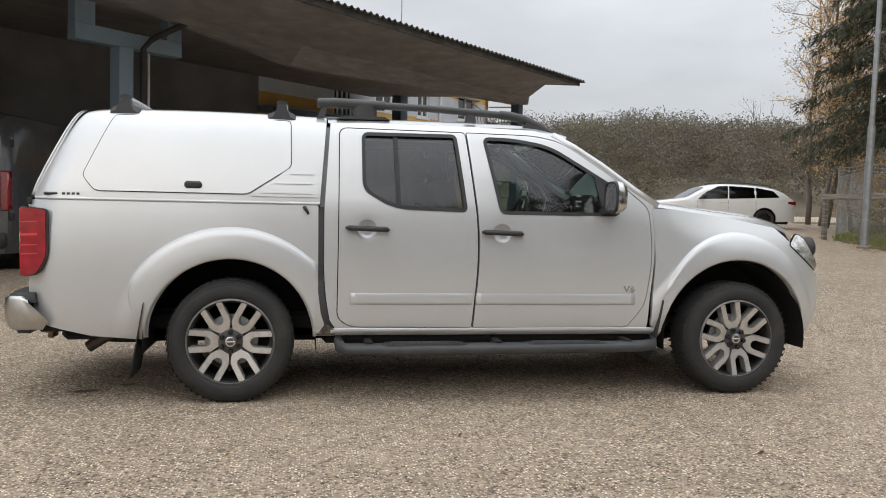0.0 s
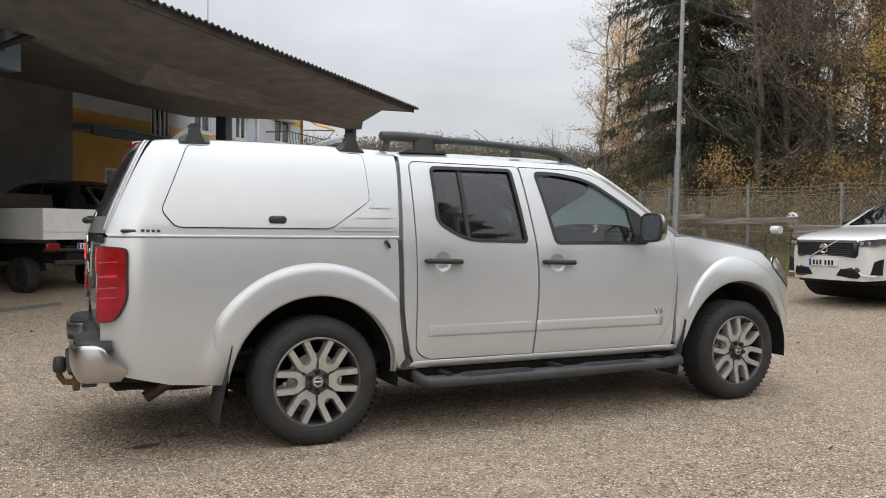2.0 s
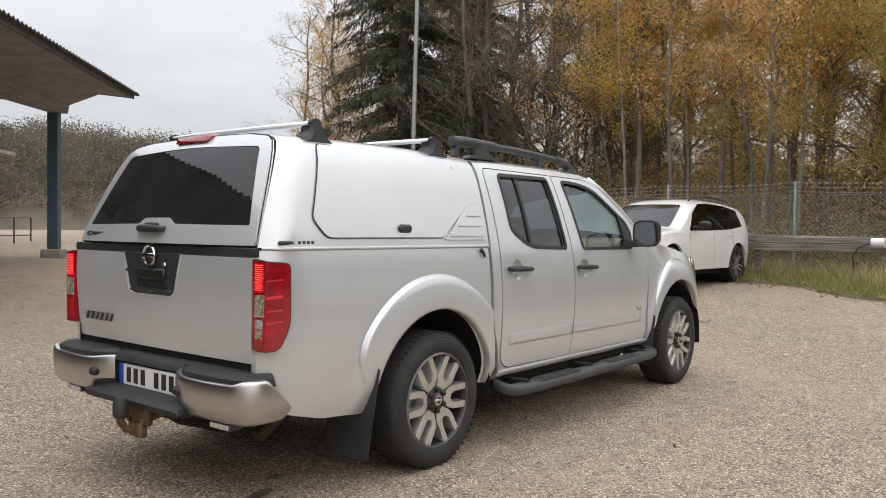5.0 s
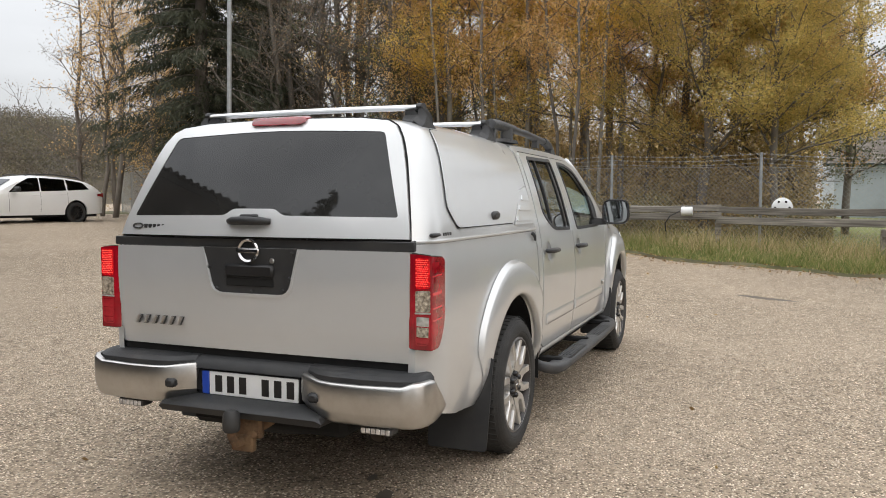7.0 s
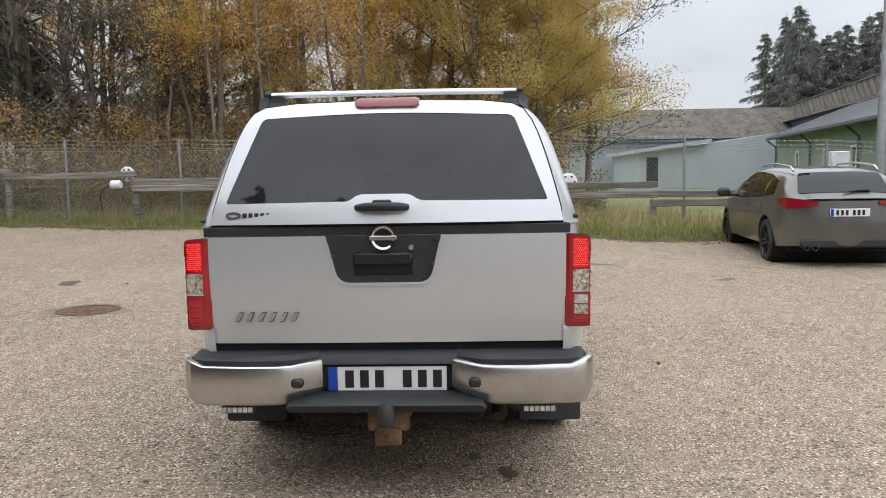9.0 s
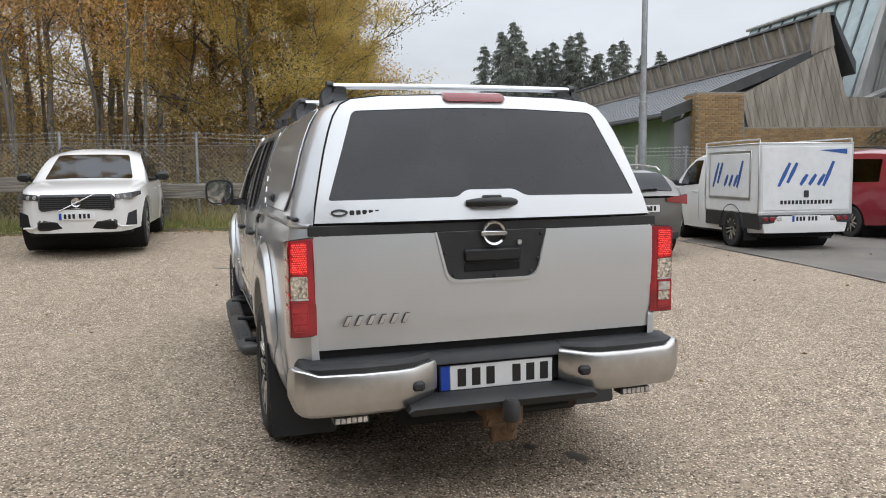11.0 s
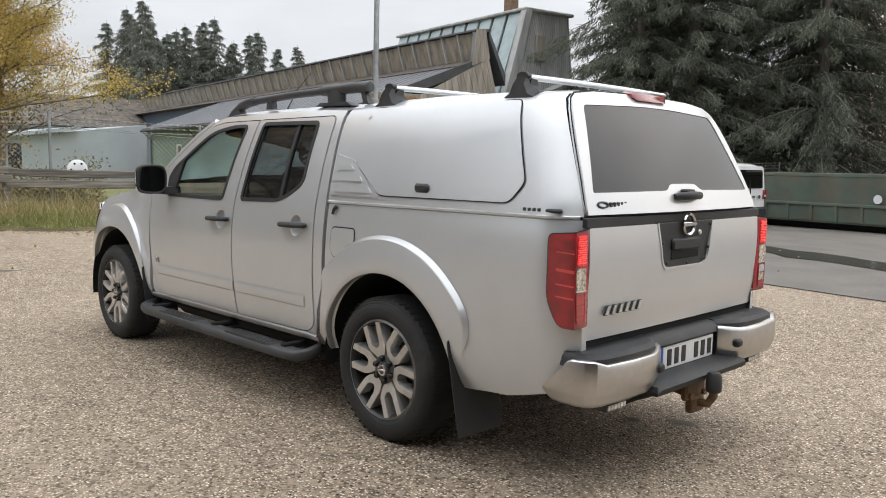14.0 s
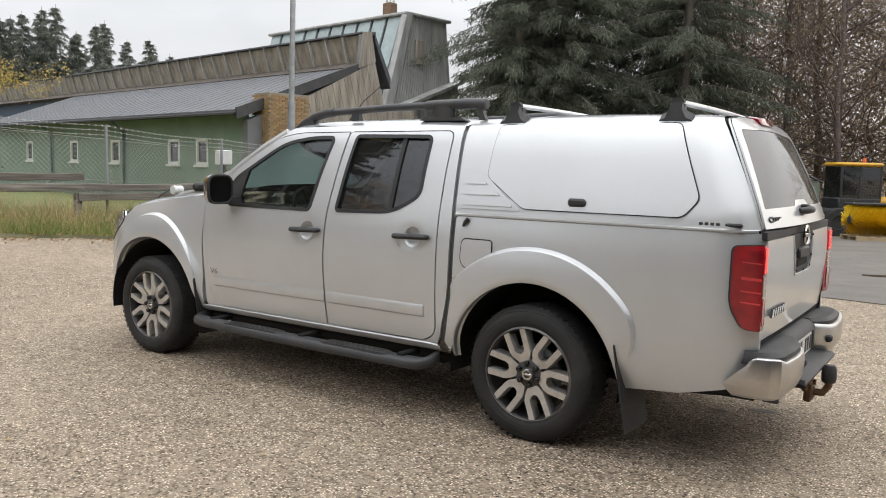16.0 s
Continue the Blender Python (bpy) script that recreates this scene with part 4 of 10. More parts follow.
# rear bumper
def bumper_half(bm):
    """Chrome wing of the rear bumper."""
    rows = []
    path = [(-1.205, 0.282), (-1.228, 0.305), (-1.272, 0.400), (-1.285, 0.46), (-1.287, 0.60), (-1.275, 0.78), (-1.258, 0.832), (-1.222, 0.866), (-1.165, 0.881), (-1.09, 0.883), (-1.02, 0.875)]
    sec = [(0.607, -0.024), (0.606, -0.006), (0.601, 0.000), (0.588, 0.004), (0.54, 0.005), (0.492, 0.002), (0.480, -0.003), (0.446, -0.016), (0.434, -0.028), (0.430, -0.060)]
    for i, (x, y) in enumerate(path):
        a, b = Vector(path[max(i - 1, 0)]), Vector(path[min(i + 1, len(path) - 1)])
        t = (b - a).normalized()
        nrm = Vector((-t.y, t.x))
        row = []
        for z, d in sec:
            # the forward end slopes: short at the top edge, longest low down
            xx = x if x < -1.165 else -1.165 + (x + 1.165) * (0.26 + 0.74 * sstep(0.605, 0.485, z) - 0.22 * sstep(0.475, 0.435, z))
            lift = 0.012 * sstep(0.42, 0.29, y) + 0.022 * sstep(4.6, 6.4, i) * sstep(10.2, 8.2, i)
            row.append(Vector((xx + nrm.x * d, -(y + nrm.y * d), z + (lift if z > 0.58 else 0.0) + 0.03 * sstep(0.46, 0.30, y) * sstep(0.52, 0.44, z))))
        rows.append(row)
    grid(bm, rows)
    # inner end
    vs = [bm.verts.new(p) for p in rows[0]] + [bm.verts.new((p.x + 0.09, p.y, p.z)) for p in rows[0][::-1]]
    bm.faces.new(vs)


bumper = part("rear_bumper", (lambda b: (rbox(b, -1.175, -1.05, -0.80, 0.80, 0.47, 0.60, 0.02), b)[1])(nb()), PLASTIC, truck, "chrome rear step bumper with a black plastic top")
both("bumper_wing", bumper_half, SATIN_CHROME, bumper, "polished chrome bumper section with road dirt", 22)


def pad(bm):
    pts = []
    for x, y in ((-1.262, 0.385), (-1.280, 0.46), (-1.282, 0.60), (-1.268, 0.78), (-1.235, 0.842), (-1.170, 0.866), (-1.10, 0.864), (-1.06, 0.30), (-1.20, 0.30)):
        pts += [(x + 0.010, -y + (0.008 if y > 0.7 else 0), 0.590), (x + (0.012 if x < -1.1 else 0), -y + (0.010 if y > 0.7 else 0), 0.628), (x + (0.034 if x < -1.1 else 0), -y + (0.026 if y > 0.7 else 0), 0.646)]
    hull(bm, pts)


both("bumper_pad", pad, PLASTIC, bumper, "black plastic step pad")
bm = nb()
hull(bm, [(-1.205, -0.34, 0.596), (-1.205, 0.34, 0.596), (-1.05, -0.34, 0.652), (-1.05, 0.34, 0.652), (-1.196, -0.34, 0.618), (-1.196, 0.34, 0.618), (-1.17, -0.34, 0.640), (-1.17, 0.34, 0.640), (-1.06, 0.34, 0.59), (-1.06, -0.34, 0.59)])
part("bumper_pad", bm, PLASTIC, bumper, "black plastic step pad")
bm = nb()
hull(bm, [(-1.168, -0.30, 0.60), (-1.168, 0.30, 0.60), (-1.168, -0.30, 0.45), (-1.168, 0.30, 0.45), (-1.10, -0.335, 0.45), (-1.10, 0.335, 0.45), (-1.10, -0.335, 0.62), (-1.10, 0.335, 0.62)])
part("plate_recess", bm, PLASTIC, bumper)
bm = nb()
hull(bm, [(-1.302, -0.40, 0.442), (-1.302, 0.40, 0.442), (-1.296, -0.425, 0.428), (-1.296, 0.425, 0.428), (-1.20, -0.315, 0.478), (-1.20, 0.315, 0.478), (-1.288, -0.41, 0.452), (-1.288, 0.41, 0.452), (-1.12, -0.43, 0.46), (-1.12, 0.43, 0.46), (-1.14, -0.40, 0.402), (-1.14, 0.40, 0.402), (-1.285, -0.41, 0.410), (-1.285, 0.41, 0.410)])
part("bumper_step", bm, PLASTIC, bumper, "black plastic centre step")
both("parking_sensor", lambda bm: rbox(bm, -1.286, -1.235, -0.402, -0.350, 0.512, 0.552, 0.010), PLASTIC, bumper)
work = both("work_lamp", lambda bm: rbox(bm, -1.235, -1.16, -0.72, -0.575, 0.392, 0.425, 0.006), PLASTIC_GREY, truck, "small LED lamp bar under the bumper")
both("lamp_lens", lambda bm: [rbox(bm, -1.239, -1.234, -0.714 + 0.0225 * k, -0.695 + 0.0225 * k, 0.397, 0.420, 0.002) for k in range(6)], CLEAR_LENS, work)

# number plate: blank bars stand for the characters
plate = part("number_plate", (lambda b: (rbox(b, -1.1920, -1.1720, -0.262, 0.266, 0.456, 0.590, 0.004), b)[1])(nb()), BLACK_PL, truck, "white number plate in a black holder")
part("plate_face", (lambda b: (rbox(b, -1.1960, -1.1900, -0.255, 0.218, 0.478, 0.584, 0.003), b)[1])(nb()), WHITE_PL, plate)
part("country_band", (lambda b: (rbox(b, -1.1960, -1.1900, 0.219, 0.259, 0.478, 0.584, 0.003), b)[1])(nb()), BLUE_PL, plate, "blue country band")
for y in (0.165, 0.100, 0.035, -0.085, -0.150, -0.215):
    part("character_bar", (lambda b: (rbox(b, -1.1985, -1.1950, y - 0.019, y + 0.019, 0.493, 0.569, 0.001), b)[1])(nb()), BLACK_PL, plate)
for y0, y1 in ((0.18, 0.12), (0.10, -0.05), (-0.06, -0.09), (-0.105, -0.165)):
    part("dealer_bar", (lambda b: (rbox(b, -1.1945, -1.1910, y1, y0, 0.461, 0.472, 0.001), b)[1])(nb()), WHITE_PL, plate)

# tow bar
bm = nb()
hull(bm, [(-1.15, -0.10, 0.44), (-1.15, 0.09, 0.44), (-1.220, -0.07, 0.43), (-1.220, 0.06, 0.43), (-1.15, -0.10, 0.36), (-1.15, 0.09, 0.36), (-1.210, -0.06, 0.33), (-1.210, 0.05, 0.33)])
rbox(bm, -1.250, -1.215, -0.095, 0.085, 0.315, 0.435, 0.01)
rbox(bm, -1.265, -1.225, -0.060, 0.055, 0.255, 0.33, 0.008)
tube(bm, [(-1.240, -0.005, 0.30), (-1.310, -0.005, 0.305), (-1.335, -0.005, 0.345), (-1.335, -0.005, 0.39)], 0.020, 10)
for y in (-0.07, 0.06):
    for z in (0.34, 0.41):
        lathe(bm, [(0.016, -1.250), (0.016, -1.265), (0.001, -1.266)], (0, y, z), "x", 6)
tow = part("tow_bar", bm, RUST, truck, "rusty tow bar bracket", 30)
bm = nb()
lathe(bm, [(0.001, 0.462), (0.026, 0.458), (0.036, 0.44), (0.038, 0.40), (0.036, 0.372), (0.030, 0.365), (0.001, 0.365)], (-1.335, -0.005, 0), "z", 20)
part("ball_cover", bm, PLASTIC, tow, "black rubber tow ball cover")
bm = nb()
tube(bm, [(-1.2, 0.14, 0.42), (-1.160, 0.15, 0.405), (-1.180, 0.15, 0.40)], 0.032, 12)
part("trailer_socket", bm, PLASTIC, tow)

# canopy
CAN = [(0.0, 0.840, 1.192), (0.15, 0.826, 1.26), (0.3, 0.799, 1.355), (0.45, 0.765, 1.465), (0.58, 0.725, 1.575), (0.68, 0.675, 1.665), (0.76, 0.610, 1.712), (0.85, 0.45, 1.742), (0.93, 0.22, 1.757), (1.0, 0.0, 1.762)]
CY, CZ = [(s, y) for s, y, z in CAN], [(s, z) for s, y, z in CAN]
CW = sorted([(z, y) for s, y, z in CAN[:8]])


def can_half(x, z):
    w = spline(CW, z)
    xr = can_rear(z)
    if x < xr + 0.16:
        w -= 0.075 * (max(0, xr + 0.16 - x) / 0.16) ** 2.2
    return w


def can_rear(z):
    return spline([(1.19, -1.125), (1.30, -1.085), (1.50, -0.995), (1.66, -0.915), (1.72, -0.87), (1.77, -0.80)], z)


def can_front(z):
    return 0.498 + 0.075 * (z - 1.19)


bm = nb()
rows = []
for i in range(41):
    u = (i / 40) ** 1.35
    row = []
    for j in range(-26, 27):
        s = 1 - abs(j) / 26
        y0, z = spline(CY, s), spline(CZ, s)
        x = can_rear(z) + (can_front(z) - can_rear(z)) * u
        d = max(0.0, 0.16 - (x - can_rear(z))) / 0.16
        y = max(0.0, y0 - 0.075 * d ** 2.2 * (y0 / 0.84) ** 2)
        zz = z - 0.006 * d ** 2 * sstep(1.5, 1.72, z) + 0.012 * math.sin(math.pi * u) * (z > 1.65)
        row.append(Vector((x, math.copysign(y, j) if j else 0.0, zz)))
    rows.append(row)
grid(bm, rows)
canopy = part("canopy_shell", bm, SILVER, truck, "silver fibreglass canopy over the load bed")
both("canopy_skirt", lambda bm: grid(bm, [[Vector((x, -(can_half(x, 1.195) + dy), z)) for dy, z in ((0.000, 1.197), (0.008, 1.192), (0.008, 1.184), (0.0, 1.179))] for x in [can_rear(1.19) + 0.01 + (0.497 - can_rear(1.19) - 0.01) * k / 24 for k in range(25)]]), SILVER, canopy)
both("canopy_gap", lambda bm: sheet(bm, [(-1.12, 1.165), (0.50, 1.165), (0.50, 1.20), (-1.12, 1.20)], lambda x, z: Vector((x, -(min(half(x, 1.18), can_half(x, 1.195)) - 0.012), z)), [], 0.08, 0), DARK, canopy)
hatch = rounded([(-0.700, 1.690), (0.318, 1.690), (0.325, 1.405), (0.075, 1.238), (-0.780, 1.238), (-0.850, 1.325)], [0.03, 0.03, 0.03, 0.03, 0.035, 0.03], 5)
can_surf = lambda off: (lambda x, z: Vector((x, -(can_half(x, z) + off), z)))
both("hatch_gap", lambda bm: sheet(bm, grow(hatch, 0.0045), can_surf(0.006), [grow(hatch, -0.02)], 0.05, 0), DARK, canopy)
hatches = both("side_hatch", lambda bm: sheet(bm, hatch, can_surf(0.010), [], 0.04, 0.006, (0, 1, 0)), SILVER, None, "silver lift-up side hatch")


def hatch_lock(bm):
    y = -(can_half(-0.235, 1.275))
    rbox(bm, -0.285, -0.185, y - 0.026, y + 0.0, 1.262, 1.305, 0.012)


both("hatch_lock", hatch_lock, PLASTIC, hatches, "black hatch lock")
for k, (x0, x1) in enumerate(((0.135, 0.455), (0.225, 0.458), (0.315, 0.461))):
    zz = 1.245 + 0.058 * k
    both("vent_rib", lambda bm: sheet(bm, rounded([(x0, zz), (x1, zz), (x1, zz + 0.030), (x0 + 0.035, zz + 0.030)], 0.012, 3), can_surf(0.0150), [], 0.04, 0.006, (0, 1, 0)), SILVER, canopy)
both("vent_panel", lambda bm: sheet(bm, rounded([(0.09, 1.225), (0.487, 1.225), (0.495, 1.445), (0.34, 1.415)], 0.012, 3), can_surf(0.008), [], 0.04, 0.006, (0, 1, 0)), SILVER, canopy)
both("side_marker", lambda bm: rbox(bm, -1.055, -0.975, -(can_half(-1.0, 1.218) + 0.008), -(can_half(-1.0, 1.218) - 0.02), 1.205, 1.222, 0.007), PLASTIC, canopy)
both("maker_bar", lambda bm: [rbox(bm, -0.955 + 0.026 * k, -0.938 + 0.026 * k, -(can_half(-0.9, 1.218) + 0.004), -(can_half(-0.9, 1.218) - 0.02), 1.208, 1.222, 0.002) for k in range(4)], PLASTIC_GREY, canopy)

# canopy tailgate
def back(off):
    """The sloping rear face of the canopy."""
    return lambda y, z: Vector((can_rear(z) - 0.012 - 0.045 * (1 - (abs(y) / 0.80) ** 2.2) - off, y, z))


edge = [(spline(CW, z) - 0.075 * (spline(CW, z) / 0.84) ** 2 - 0.002, z) for z in (1.20, 1.26, 1.34, 1.42, 1.50, 1.58, 1.64, 1.69, 1.715)]
face_poly = [(-y, z) for y, z in edge] + [(-0.42, 1.732), (0.0, 1.742), (0.42, 1.732)] + [(y, z) for y, z in edge[::-1]]
glass_poly = rounded([(-0.705, 1.285), (-0.565, 1.668), (0.0, 1.690), (0.565, 1.668), (0.705, 1.285), (0.155, 1.290), (0.115, 1.320), (-0.105, 1.320), (-0.150, 1.290)], [0.02, 0.03, 0.4, 0.03, 0.02, 0.03, 0.04, 0.04, 0.03], 5)
bm = nb()
sheet(bm, face_poly, back(0.004), [grow(glass_poly, -0.004)], 0.03, 0.025, (1, 0, 0))
cgate = part("canopy_door", bm, SILVER, truck, "silver canopy rear door", recalc=False)
bm = nb()
sheet(bm, glass_poly, back(0.001), [], 0.08, 0.004, (1, 0, 0))
part("rear_window", bm, GLASS_VEILED, cgate, "dark smoked rear window", recalc=False)
# near-black sheet close behind the glass, in place of a shaded interior
bm = nb()
sheet(bm, face_poly, lambda y, z: back(-0.035)(y, z), [], 0.08, 0)
part("canopy_inside", bm, DARK, cgate)
bm = nb()
sheet(bm, grow(face_poly, 0.007), back(-0.006), [grow(face_poly, -0.012)], 0.05, 0)
part("door_seal", bm, DARK, canopy)
bm = nb()
xh = back(0.0)(0, 1.265).x
tube(bm, [(xh - 0.005, 0.122, 1.268), (xh - 0.03, 0.085, 1.270), (xh - 0.036, 0.01, 1.272), (xh - 0.03, -0.065, 1.270), (xh - 0.005, -0.100, 1.268)], [0.013, 0.019, 0.020, 0.019, 0.013], 10)
rbox(bm, xh - 0.03, xh + 0.01, -0.03, 0.05, 1.285, 1.300, 0.006)
part("door_grip", bm, PLASTIC, cgate, "black door grip")
bm = nb()
pts = [(0.66 + 0.034 * math.cos(a), 1.241 + 0.014 * math.sin(a)) for a in [2 * math.pi * k / 24 for k in range(24)]]
sheet(bm, pts, back(0.010), [[(0.66 + 0.026 * math.cos(2 * math.pi * k / 24), 1.241 + 0.008 * math.sin(2 * math.pi * k / 24)) for k in range(24)]], 0.02, 0.006, (1, 0, 0))
for k in range(5):
    rbox(bm, back(0.010)(0.6, 1.24).x, back(0.0)(0.6, 1.24).x, 0.600 - 0.026 * k, 0.618 - 0.026 * k, 1.231, 1.250, 0.002)
part("emblem", bm, PLASTIC, cgate, "small dark oval emblem with bars")
bm = nb()
hull(bm, [p for y, e in ((-0.142, 0.012), (-0.126, 0.0), (0.132, 0.0), (0.148, 0.012)) for p in ((-0.952 + e, y, 1.710 + e), (-0.942 + e, y, 1.745 - e * 0.6), (-0.88, y, 1.756 - e * 0.6), (-0.86, y, 1.72))])
part("third_brake_light", bm, RED_LENS, truck, "red high-level brake light")

# roof bars on the canopy
def bar(cx, zb):
    rail = tagged(new("roof_bar"), "silver aluminium roof bar on black feet")
    rail.parent = truck
    bm = nb()
    rows = []
    for k in range(9):
        y = -0.60 + 1.2 * k / 8
        zz = zb + 0.005 * (1 - (y / 0.6) ** 2)
        rows.append([Vector((cx + 0.042 * math.cos(a) * 0.75, y, zz + 0.014 * math.sin(a))) for a in [2 * math.pi * j / 14 for j in range(14)]])
    grid(bm, rows, wrap=True)
    part("bar", bm, ALU, rail)
    for s in (-1, 1):
        bm = nb()
        z0 = 1.716
        prof_f = [(-0.086, 0.0), (-0.080, 0.010), (-0.052, 0.022), (-0.032, 0.046), (-0.026, zb - z0), (0.026, zb - z0), (0.032, 0.046), (0.052, 0.022), (0.080, 0.010), (0.086, 0.0)]
        for y0, y1 in ((0.645, 0.60), (0.60, 0.53)):
            v0 = [bm.verts.new((cx + a_, s * (y0 if k_ not in (4, 5) else y0 - 0.025), z0 + b_ - (0.02 if y0 > 0.61 and b_ < 0.03 else 0))) for k_, (a_, b_) in enumerate(prof_f)]
            v1 = [bm.verts.new((cx + a_ * (1 if y1 > 0.55 else 0.7), s * y1, z0 + b_ + (0.012 if b_ < 0.03 else 0))) for a_, b_ in prof_f]
            bm.faces.new(v0)
            bm.faces.new(v1[::-1])
            for i in range(len(prof_f)):
                j = (i + 1) % len(prof_f)
                bm.faces.new((v0[i], v0[j], v1[j], v1[i]))
        hull(bm, [(cx + 0.034 * math.cos(a), s * (0.600 + d), zb + 0.004 + 0.018 * math.sin(a)) for a in [2 * math.pi * j / 12 for j in range(12)] for d in (-0.01, 0.018)])
        part("bar_foot", bm, PLASTIC, rail, "black plastic bar foot")
    return rail


bar(-0.655, 1.797)
bar(0.262, 1.800)

# cab roof rails
def roof_rail(bm):
    tube(bm, [(0.478, -0.565, 1.820), (0.484, -0.565, 1.820), (0.60, -0.57, 1.824), (0.90, -0.575, 1.818)], [0.026, 0.034, 0.035, 0.033], 14, squash=0.92)
    tube(bm, [(0.88, -0.575, 1.818), (1.2, -0.578, 1.812), (1.68, -0.575, 1.790)], [0.0245, 0.0245, 0.0245], 12, squash=0.95)
    tube(bm, [(1.655, -0.575, 1.792), (1.72, -0.575, 1.788), (1.82, -0.572, 1.768), (1.93, -0.568, 1.722), (2.05, -0.560, 1.660)], [0.030, 0.031, 0.031, 0.029, 0.016], 12, squash=0.95)
    # stands: a broad drum at the sleeve, a slim leg at the middle, the front foot
    hull(bm, [(0.775 + 0.078 * math.cos(a_), -0.575 + 0.034 * math.sin(a_), z) for a_ in [2 * math.pi * q / 14 for q in range(14)] for z in (1.735, 1.815)])
    hull(bm, [(x, y, z) for x, z in ((0.60, 1.722), (0.935, 1.728), (0.64, 1.744), (0.90, 1.746)) for y in (-0.606, -0.548)])
    hull(bm, [(x, y, z) for x, z in ((0.475, 1.728), (0.520, 1.728), (0.545, 1.80), (0.510, 1.80)) for y in (-0.585, -0.553)])
    hull(bm, [(x, y, z) for x, z in ((1.425, 1.735), (1.495, 1.733), (1.435, 1.80), (1.485, 1.798)) for y in (-0.594, -0.556)])
    hull(bm, [(x, y, z) for x, z in ((1.80, 1.705), (2.10, 1.635), (1.84, 1.755), (1.93, 1.720)) for y in (-0.598, -0.545)])


both("roof_rail", roof_rail, PLASTIC_GREY, None, "dark grey plastic roof rail")
bm = nb()
tube(bm, [(1.86, 0.20, 1.755), (1.72, 0.20, 1.90), (1.55, 0.20, 2.01)], [0.005, 0.003, 0.002], 6)
part("aerial", bm, PLASTIC, truck)

# mirrors
MIR = [(2.262, 0.97, 0.0), (2.272, 1.0, 0.0), (2.292, 0.99, 0.0), (2.318, 0.94, 0.003), (2.338, 0.80, 0.006), (2.350, 0.54, 0.009), (2.355, 0.20, 0.010)]


def mirror_ring(x, k, dy, cy=-1.008, cz=1.268, hy=0.106, hz=0.098):
    """Round-cornered outline of the mirror housing."""
    ring = []
    for q in range(28):
        a_ = 2 * math.pi * q / 28
        c, s_ = math.cos(a_), math.sin(a_)
        ring.append(Vector((x, cy + dy + hy * k * math.copysign(abs(c) ** 0.55, c), cz + hz * k * math.copysign(abs(s_) ** 0.55, s_))))
    return ring


def mirror(bm):
    vr = grid(bm, [mirror_ring(x, k, dy) for x, k, dy in MIR], wrap=True)
    bm.faces.new(vr[-1])
    grid(bm, [mirror_ring(2.262, 0.97, 0), mirror_ring(2.264, 0.88, 0), mirror_ring(2.272, 0.86, 0)], wrap=True)


mir = both("wing_mirror", lambda bm: (mirror(bm), hull(bm, [(2.29, -0.93, 1.165), (2.36, -0.93, 1.165), (2.29, -0.93, 1.21), (2.36, -0.93, 1.21), (2.26, -0.80, 1.16), (2.38, -0.80, 1.16), (2.28, -0.80, 1.22), (2.37, -0.80, 1.22)])), PLASTIC, None, "chrome-capped black wing mirror")
both("mirror_cap", lambda bm: grid(bm, [mirror_ring(x + 0.004, k * 1.015 + 0.006, dy) for x, k, dy in MIR[1:]], wrap=True), CHROME, mir, "chrome mirror cap")
both("mirror_glass", lambda bm: hull(bm, mirror_ring(2.2685, 0.875, 0) + mirror_ring(2.2745, 0.875, 0)), MIRROR, mir, "mirror glass")

# small badges, catches, fuel flap
def v6(bm):
    y = -(half(2.48, 0.68) + 0.004)
    text_mesh(bm, "V6", 0.058, Matrix.Translation((2.465, y, 0.685)) @ Matrix.Rotation(radians(90), 4, "X"), 0.006, 1.2)


for left in (False, True):
    bm = nb()
    y = half(2.48, 0.68) + 0.004
    if left:
        text_mesh(bm, "V6", 0.058, Matrix.Translation((2.505, y, 0.685)) @ Matrix.Rotation(radians(180), 4, "Z") @ Matrix.Rotation(radians(90), 4, "X"), 0.006, 1.2)
    else:
        v6(bm)
    part("engine_badge", bm, CHROME, fdoors[left], "small chrome engine badge")
bm = nb()
sheet(bm, rounded([(0.245, 1.055), (0.435, 1.055), (0.445, 0.90), (0.245, 0.875)], [0.02, 0.03, 0.07, 0.03], 5), lambda x, z: Vector((x, half(x, z) + 0.007, z)), [], 0.03, 0.006, (0, -1, 0))
fuel = part("fuel_flap", bm, SILVER, truck)
bm = nb()
sheet(bm, grow(rounded([(0.245, 1.055), (0.435, 1.055), (0.445, 0.90), (0.245, 0.875)], [0.02, 0.03, 0.07, 0.03], 5), 0.006), lambda x, z: Vector((x, half(x, z) + 0.004, z)), [], 0.03, 0)
part("flap_gap", bm, DARK, fuel)
bm = nb()
lathe(bm, [(0.016, half(0.33, 0.93) + 0.002), (0.014, half(0.33, 0.93) + 0.008), (0.001, half(0.33, 0.93) + 0.009)], (0.31, 0, 0.935), "y", 14)
part("fuel_lock", bm, ALU, fuel)
both("canopy_catch", lambda bm: tube(bm, [(0.405, -0.852, 1.168), (0.42, -0.862, 1.150), (0.432, -0.862, 1.125)], [0.012, 0.010, 0.007], 8), PLASTIC)
